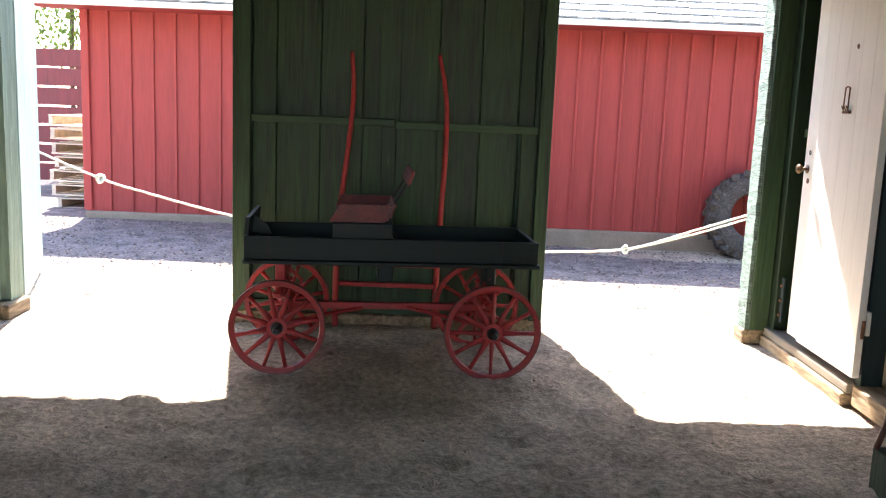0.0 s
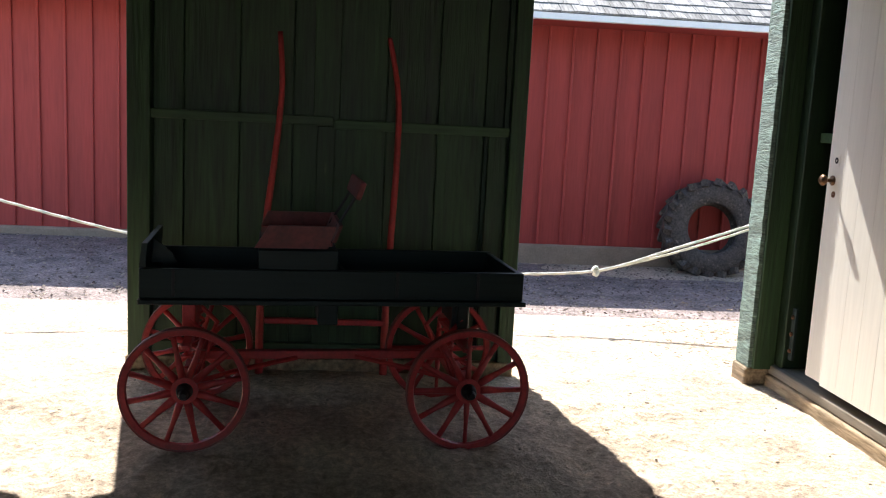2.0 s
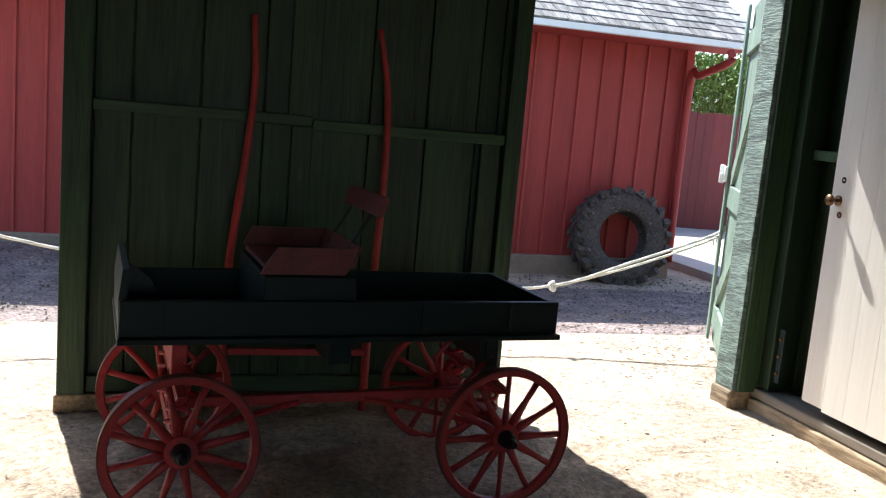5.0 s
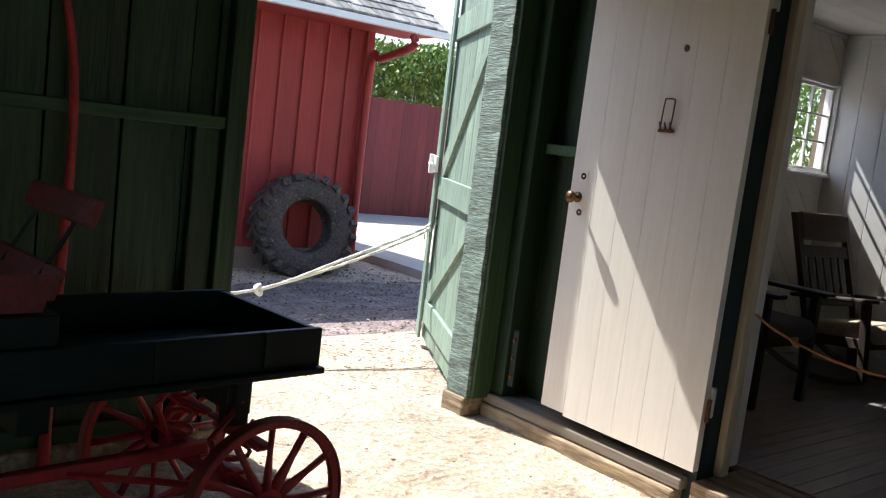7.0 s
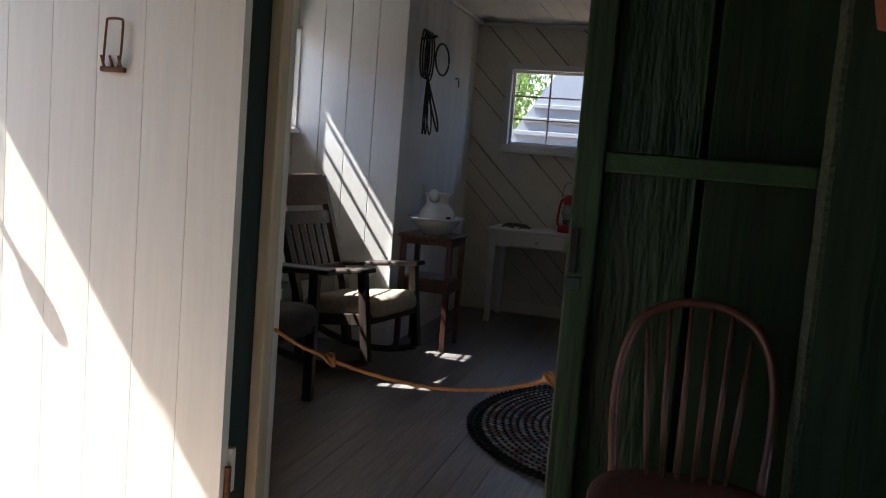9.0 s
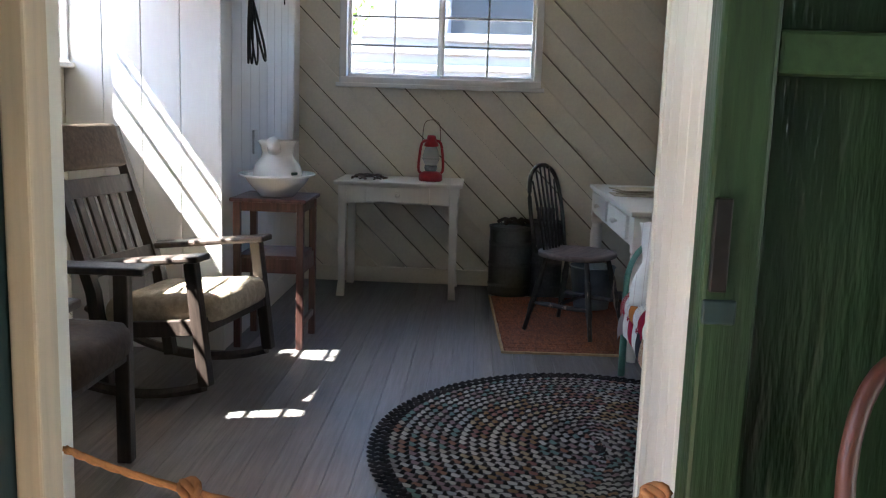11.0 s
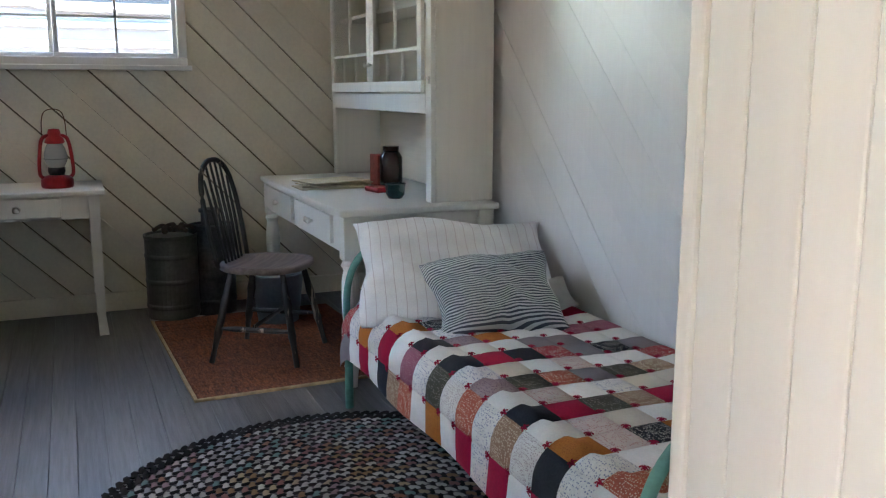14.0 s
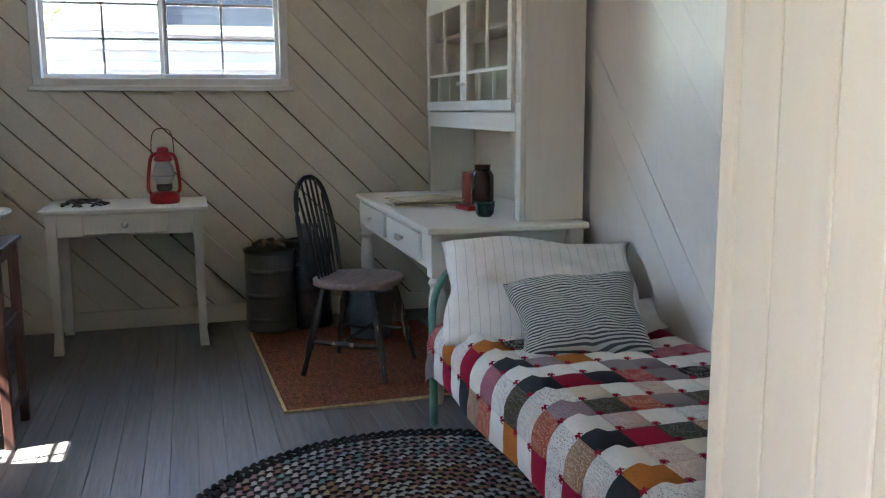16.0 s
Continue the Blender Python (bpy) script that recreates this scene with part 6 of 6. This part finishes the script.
part("body", lathe(bmesh.new(), [(0, 0), (0.07, 0), (0.092, 0.165), (0.1, 0.168), (0.096, 0.174), (0.088, 0.165), (0.066, 0.01), (0, 0.01)], 30), M_pail, pl, smooth=True)

# rugs
def orange_rug():
    t = thing("rug", "orange-brown woven rag rug under the desk chair", "rug", pose(5.243, 2.566, FL + 0.001, 0, 0, 2.2))
    bm = bmesh.new()
    for i in range(62):
        bx(bm, 0.02 * i + 0.0002, 0.02 * i + 0.0198, 0.01, 0.895 + rng.uniform(-0.004, 0.0), 0, 0.009 + rng.uniform(0, 0.0022), 0)
    part("weave", bm, M_orange_rug, t)
    part("binding", box(-0.012, 1.25, 0.896, 0.91, 0, 0.011, 0.002), M_fringe, t)
    part("binding", box(-0.014, -0.001, 0, 0.91, 0, 0.011, 0.002), M_fringe, t)
orange_rug()

M_braid = island_mat("braided_rag", [(0.42, 0.40, 0.38), (0.26, 0.245, 0.235), (0.16, 0.25, 0.24), (0.48, 0.46, 0.44), (0.27, 0.15, 0.11), (0.34, 0.355, 0.365), (0.27, 0.19, 0.205), (0.38, 0.36, 0.32)])
M_braid_dark = island_mat("braided_rag_dark", [(0.012, 0.011, 0.012), (0.02, 0.018, 0.02), (0.012, 0.012, 0.012), (0.03, 0.026, 0.026)])
M_braid_warm = island_mat("braided_rag_warm", [(0.38, 0.30, 0.20), (0.46, 0.44, 0.41), (0.25, 0.16, 0.09), (0.25, 0.13, 0.12), (0.40, 0.38, 0.35), (0.48, 0.45, 0.41)])


def braided_rug(cx, cy, A, B):
    t = thing("rug", "oval braided rag rug in black, grey and muted colours", "rug", pose(cx, cy, FL + 0.002))
    part("base", lathe(bmesh.new(), [(0, 0), (1, 0), (1, 0.004), (0, 0.004)], 64, Matrix.Diagonal((A - 0.02, B - 0.02, 1, 1))), M_blanket, t)
    rings = 25
    for g, (r0, r1, mt) in enumerate(((0, 2, M_braid_dark), (2, 9, M_braid), (9, 17, M_braid_warm), (17, 25, M_braid))):
        for lane in (0, 1):
            vs, fs = [], []
            for k in range(r0, r1):
                f = 1 - k / rings
                a, b = max(0.03, A * f), max(0.02, B - A * (1 - f))
                n = max(6, int(math.pi * (a + b) / 0.036))
                for i in range(n):
                    th = 2 * math.pi * (i + lane * 0.5) / n + k * 0.7
                    off = -0.0075 if lane else 0.0075
                    c = Vector(((a + off) * math.cos(th), (b + off) * math.sin(th), 0.009))
                    tg = Vector((-a * math.sin(th), b * math.cos(th), 0)).normalized()
                    nr = Vector((tg.y, -tg.x, 0))
                    u = (tg + nr * (0.7 if lane else -0.7)).normalized()
                    v = Vector((-u.y, u.x, 0))
                    s = len(vs)
                    L, Wd, Hh = (0.021, 0.0088, 0.0058) if lane else (0.023, 0.0105, 0.006)
                    up = Vector((0, 0, Hh))
                    vs += [c + u * L, c + u * L * 0.5 + v * Wd, c - u * L * 0.5 + v * Wd, c - u * L, c - u * L * 0.5 - v * Wd, c + u * L * 0.5 - v * Wd, c + up + u * L * 0.4, c + up - u * L * 0.4]
                    fs += [(s, s + 1, s + 6), (s + 1, s + 2, s + 7, s + 6), (s + 2, s + 3, s + 7), (s + 3, s + 4, s + 7), (s + 4, s + 5, s + 6, s + 7), (s + 5, s, s + 6)]
            me = bpy.data.meshes.new("braid")
            me.from_pydata(vs, [], fs)
            me.materials.append(M_braid_dark if lane else mt)
            me.polygons.foreach_set("use_smooth", [True] * len(me.polygons))
            ob = new("braid", me)
            ob.parent = t
            tagged(ob, kind="stuff")
braided_rug(4.02, 3.17, 0.845, 0.76)


# ---- the bed ----
def print_mat(name, base, motif, scale, size):
    """Cloth with a small scattered printed motif."""
    m = mat(name, base, 0.95, 0.1, 20, bump=0.25, fine=180, gloss=0.12)
    nt = m.node_tree
    bs = nt.nodes["Principled BSDF"]
    src = bs.inputs["Base Color"].links[0].from_socket
    tc = nt.nodes.new("ShaderNodeTexCoord")
    vo = nt.nodes.new("ShaderNodeTexVoronoi")
    vo.inputs["Scale"].default_value = scale * 1.45
    vo.inputs["Randomness"].default_value = 0.55
    lt = nt.nodes.new("ShaderNodeMath"); lt.operation = 'LESS_THAN'; lt.inputs[1].default_value = size
    mx = nt.nodes.new("ShaderNodeMix"); mx.data_type = 'RGBA'
    nt.links.new(tc.outputs["Object"], vo.inputs["Vector"])
    nt.links.new(vo.outputs["Distance"], lt.inputs[0])
    nt.links.new(lt.outputs[0], mx.inputs[0]); nt.links.new(src, mx.inputs[6])
    mx.inputs[7].default_value = (*motif, 1)
    nt.links.new(mx.outputs[2], bs.inputs["Base Color"])
    return m


plain = lambda name, c, v: mat(name, c, 0.95, v, 20, bump=0.25, fine=180, gloss=0.12)
CLOTH = {
    "w": plain("quilt_white", (0.78, 0.76, 0.73), 0.06),
    "c": plain("quilt_cream", (0.68, 0.60, 0.50), 0.06),
    "s": print_mat("quilt_white_sprig", (0.74, 0.72, 0.70), (0.30, 0.32, 0.42), 110, 0.33),
    "d": print_mat("quilt_white_dot", (0.70, 0.68, 0.66), (0.42, 0.36, 0.36), 150, 0.36),
    "p": print_mat("quilt_pale_pink", (0.62, 0.50, 0.46), (0.42, 0.18, 0.18), 130, 0.3),
    "R": plain("quilt_crimson", (0.34, 0.014, 0.05), 0.1),
    "K": plain("quilt_charcoal", (0.035, 0.037, 0.045), 0.2),
    "M": print_mat("quilt_mustard", (0.46, 0.17, 0.04), (0.36, 0.11, 0.03), 160, 0.33),
    "V": print_mat("quilt_mauve", (0.34, 0.12, 0.17), (0.55, 0.36, 0.38), 140, 0.3),
    "G": plain("quilt_grey", (0.25, 0.22, 0.23), 0.1),
    "T": print_mat("quilt_tan_print", (0.34, 0.22, 0.15), (0.58, 0.46, 0.34), 120, 0.38),
    "B": print_mat("quilt_brown_check", (0.42, 0.12, 0.08), (0.68, 0.50, 0.40), 130, 0.34),
    "O": print_mat("quilt_olive_print", (0.085, 0.08, 0.06), (0.22, 0.19, 0.16), 110, 0.35),
    "r": print_mat("quilt_red_print", (0.38, 0.06, 0.07), (0.66, 0.55, 0.50), 150, 0.33),
    "g": print_mat("quilt_rose_grey", (0.36, 0.27, 0.29), (0.22, 0.15, 0.18), 130, 0.35),
    "k": print_mat("quilt_black_print", (0.03, 0.03, 0.035), (0.5, 0.45, 0.4), 140, 0.36),
}
M_crimson = CLOTH["R"]
# one row of cloths for each line of patches, from the wall to the hanging edge, from head to foot
PATTERN = ("GwTwRwVwGrwVwkwTwRw", "GwTcRwVwkwTcMwKwGwB", "sKwrwMwGGwOcRdgwRsT", "wRcOwgwGrpGsTwMswKw", "TwKwrwMwKwBwOckwcgw",
           "VwRsksgwRcOpRppwTwr", "GwTwMwKwKsgwKwMsBwk", "rsMsRwVsOdBsTdKswRs", "GwRwKTBwMwRsRwRwGwT")
BX0, BX1, BY0, BY1, BZ = 3.10, 4.96, 2.27, 2.955, FL + 0.395


def bed():
    t = thing("bed", "narrow iron bed with a chipped green frame", "bed")
    for x, hh, o in ((BX1 - 0.03, 0.80, 0.033), (BX0, 0.80, 0.07)):
        for y in (BY0 + 0.04, BY1 - 0.03 + o):
            part("leg", tube(bmesh.new(), [(x, y, FL), (x, y, 0.36)], 0.015, 10), M_bed_green, t, smooth=True)
        pts = spline([(x, BY1 - 0.03 + o, 0.36), (x, BY1 - 0.03 + o, hh - 0.22), (x, BY1 - 0.07 + o * 0.5, hh - 0.1), (x, BY1 - 0.17, hh - 0.06), (x, BY0 + 0.18, hh - 0.06), (x, BY0 + 0.08, hh - 0.1), (x, BY0 + 0.04, hh - 0.22), (x, BY0 + 0.04, 0.36)], 5)
        part("headrail" if x > 4 else "footrail", tube(bmesh.new(), pts, 0.013, 10), M_bed_green, t, smooth=True)
        for i in range(4):
            y = BY0 + 0.14 + i * 0.135
            part("spindle", rod(bmesh.new(), (x, y, 0.37), (x, y, hh - 0.06), 0.006), M_bed_green, t)
        part("cross_rail", rod(bmesh.new(), (x, BY0 + 0.04, 0.37), (x, BY1 - 0.03 + o, 0.37), 0.01), M_bed_green, t)
    for y in (BY0 + 0.05, BY1 - 0.05):
        part("side_rail", box(BX0, BX1, y - 0.012, y + 0.012, 0.345, 0.375, 0.003), M_bed_green, t)
    part("mattress", box(BX0 + 0.02, BX1 - 0.015, BY0 + 0.01, BY1 - 0.012, 0.377, BZ - 0.012, 0.03), M_sheet, t, "thin white mattress")
bed()


def quilt():
    t = thing("quilt", "patchwork quilt with red ties spread over the bed", "quilt")
    P, Q = 0.103, 0.0965  # a patch along and across the bed
    nx = int((BX1 - BX0) / P) - 1
    R = 0.085
    def across(k):
        return k * Q - 0.02
    def surf(u, v):
        """u along the bed from the head, v across: 0 at the wall, then over the edge and down."""
        x = BX1 + 0.015 - u
        w = BY1 - BY0 - R
        sag = 0.012 * noise.noise((x * 3, v * 3, 2))
        if v < w:
            p = Vector((x, BY0 + v, BZ + sag))
            nrm = Vector((0, 0, 1))
        elif v < w + R * 1.571:
            a = (v - w) / R
            p = Vector((x, BY0 + w + (R + 0.012) * math.sin(a), BZ - R + (R + 0.012) * math.cos(a) + sag * (1 - a / 1.6)))
            nrm = Vector((0, math.sin(a), math.cos(a)))
        else:
            d = v - w - R * 1.571
            p = Vector((x, BY0 + w + R + 0.012 + 0.03 * d + 0.014 * math.sin(x * 9.0) * d / 0.2, BZ - R - d))
            nrm = Vector((0, 1, 0.03))
        if u < 0.10:
            k = (0.10 - u) / 0.10
            p.z -= 0.05 * k * k
        return p, nrm
    rows = 9
    n = 5
    for i in range(nx + 1):
        for j in range(rows):
            bm = bmesh.new()
            g = []
            for a in range(n + 1):
                row = []
                for b in range(n + 1):
                    s_, q_ = a / n, b / n
                    p, nr = surf((i + s_) * P, across(j + q_) + 0.002)
                    h = 0.012 * (max(0, math.sin(math.pi * s_) * math.sin(math.pi * q_)) ** 0.5) + 0.002
                    row.append(bm.verts.new(p + nr * h))
                g.append(row)
            for a in range(n):
                for b in range(n):
                    bm.faces.new((g[a][b], g[a + 1][b], g[a + 1][b + 1], g[a][b + 1]))
            cloth = CLOTH[PATTERN[j][i]]
            part("patch", bm, cloth, t, smooth=True)
    tie = bmesh.new()
    for k in range(5):
        a = k * 1.26
        tube(tie, [(0, 0, 0), (0.005 * math.cos(a), 0.005 * math.sin(a), 0.008), (0.011 * math.cos(a), 0.011 * math.sin(a), 0.004)], 0.002, 4)
    tie_me = mesh_of(tie, "tie", M_crimson)
    for i in range(1, nx + 1):
        for j in range(1, rows):
            p, nr = surf(i * P, across(j))
            o = new("tie", tie_me)
            o.parent = t
            o.matrix_basis = Matrix.Translation(p + nr * 0.002) @ nr.to_track_quat('Z', 'Y').to_matrix().to_4x4()
quilt()


def pillow(name, m, w, h, d, material, label, seed, flop=0.06):
    n = 30
    bm = bmesh.new()
    top, bot = [], []
    for a in range(n + 1):
        ra, rb = [], []
        for b in range(n + 1):
            u, v = 2 * a / n - 1, 2 * b / n - 1
            pin = 1 - 0.07 * (1 - abs(u) ** 2) * abs(v) ** 3 - 0.0
            pin2 = 1 - 0.07 * (1 - abs(v) ** 2) * abs(u) ** 3
            k = max(0.0, (1 - u ** 4) * (1 - v ** 4)) ** 0.55
            wr = 0.10 * d * noise.noise((u * 2.5 + seed, v * 2.5, seed)) + 0.05 * d * noise.noise((u * 6 + seed, v * 6, seed + 3))
            x, y = u * w / 2 * pin2 + flop * w * noise.noise((u * 1.3 + seed * 3, v * 1.3, 5)), v * h / 2 * pin + flop * w * noise.noise((u * 1.3, v * 1.3 + seed * 5, 8))
            wr += flop * d * 2.2 * noise.noise((u * 1.8, v * 1.8 + seed, 4)) + 0.12 * d * abs(noise.noise((u * 3.5 + v * 2, seed, v)))
            ra.append(bm.verts.new((x, y, d / 2 * k + wr * k + 0.004)))
            rb.append(bm.verts.new((x, y, -d / 2 * k * 0.8 - 0.004)))
        top.append(ra); bot.append(rb)
    for a in range(n):
        for b in range(n):
            bm.faces.new((top[a][b], top[a + 1][b], top[a + 1][b + 1], top[a][b + 1]))
            bm.faces.new((bot[a][b], bot[a][b + 1], bot[a + 1][b + 1], bot[a + 1][b]))
    for a in range(n):
        for g0, g1 in (((top[a][0], top[a + 1][0]), (bot[a][0], bot[a + 1][0])), ((top[a][n], top[a + 1][n]), (bot[a][n], bot[a + 1][n])), ((top[0][a], top[0][a + 1]), (bot[0][a], bot[0][a + 1])), ((top[n][a], top[n][a + 1]), (bot[n][a], bot[n][a + 1]))):
            bm.faces.new((g0[0], g0[1], g1[1], g1[0]))
    single(name, bm, material, label, "pillow", smooth=True, m=m)

pillow("pillow", look((4.76, 2.61, BZ + 0.118), (4.25, 2.71, BZ + 0.808)) @ Matrix.Diagonal((1, 1, 1, 1)) @ pose(0, 0, 0, 0, 180, 2), 0.70, 0.48, 0.14, M_pillow_white, "white pinstriped pillow propped at the head of the bed", 1)
slip = bmesh.new()
g = []
for a in range(9):
    row = []
    for b in range(7):
        x, y = 4.60 - 0.16 * a / 8 * (1 - 0.25 * b / 6), 2.40 - 0.13 * b / 6
        row.append(slip.verts.new((x, y, BZ + 0.026 + 0.075 * (1 - a / 8) ** 2 + 0.012 * noise.noise((x * 14, y * 18, 3)))))
    g.append(row)
for a in range(8):
    for b in range(6):
        slip.faces.new((g[a][b], g[a + 1][b], g[a + 1][b + 1], g[a][b + 1]))
bmesh.ops.solidify(slip, geom=slip.faces[:], thickness=0.006)
single("pillow_slip", slip, M_sheet, "loose crumpled end of the white pillow slip on the quilt", "pillow slip", smooth=True)
pillow("pillow", look((4.48, 2.60, BZ + 0.088), (4.08, 2.74, BZ + 0.643)) @ pose(0, 0, 0, 0, 180, -9), 0.42, 0.34, 0.12, M_pillow_tick, "small blue and white ticking pillow", 5)

# ---- seen through the room's window: a parked trailer and trees ----
tr = thing("camper_trailer", "white ribbed camper trailer with a dark rounded window", "trailer", pose(9.2, 0, 0))
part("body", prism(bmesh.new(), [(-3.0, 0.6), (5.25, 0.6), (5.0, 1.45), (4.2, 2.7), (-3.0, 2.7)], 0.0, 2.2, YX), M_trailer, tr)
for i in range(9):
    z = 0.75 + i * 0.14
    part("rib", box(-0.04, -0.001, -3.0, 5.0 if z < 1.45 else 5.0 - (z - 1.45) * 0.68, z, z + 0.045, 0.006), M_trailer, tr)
part("window_frame", tube(bmesh.new(), spline([(-0.03, 2.2, 1.87), (-0.03, 3.85, 1.87), (-0.03, 3.95, 1.95), (-0.03, 3.93, 2.18), (-0.03, 3.83, 2.27), (-0.03, 2.2, 2.27)], 5), 0.025, 6), M_trailer, tr)
part("window", box(-0.02, 0.0, 2.2, 3.90, 1.89, 2.25), M_tint, tr, "dark tinted glass")
for y in (-1.5, 2.5):
    w = part("wheel", lathe(bmesh.new(), [(0.1, -0.1), (0.3, -0.1), (0.33, -0.05), (0.33, 0.1), (0.1, 0.1)], 28, pose(0.25, y, 0.32, 0, 90, 0)), M_tyre, tr)
    part("hub", lathe(bmesh.new(), [(0, -0.11), (0.1, -0.11), (0.12, -0.05), (0, -0.05)], 20, pose(0.25, y, 0.32, 0, 90, 0)), M_trailer, w)
hedge("tree", 11.8, 15.5, 6.0, 0.8, 4.6, "leafy tree beyond the trailer", 9000)
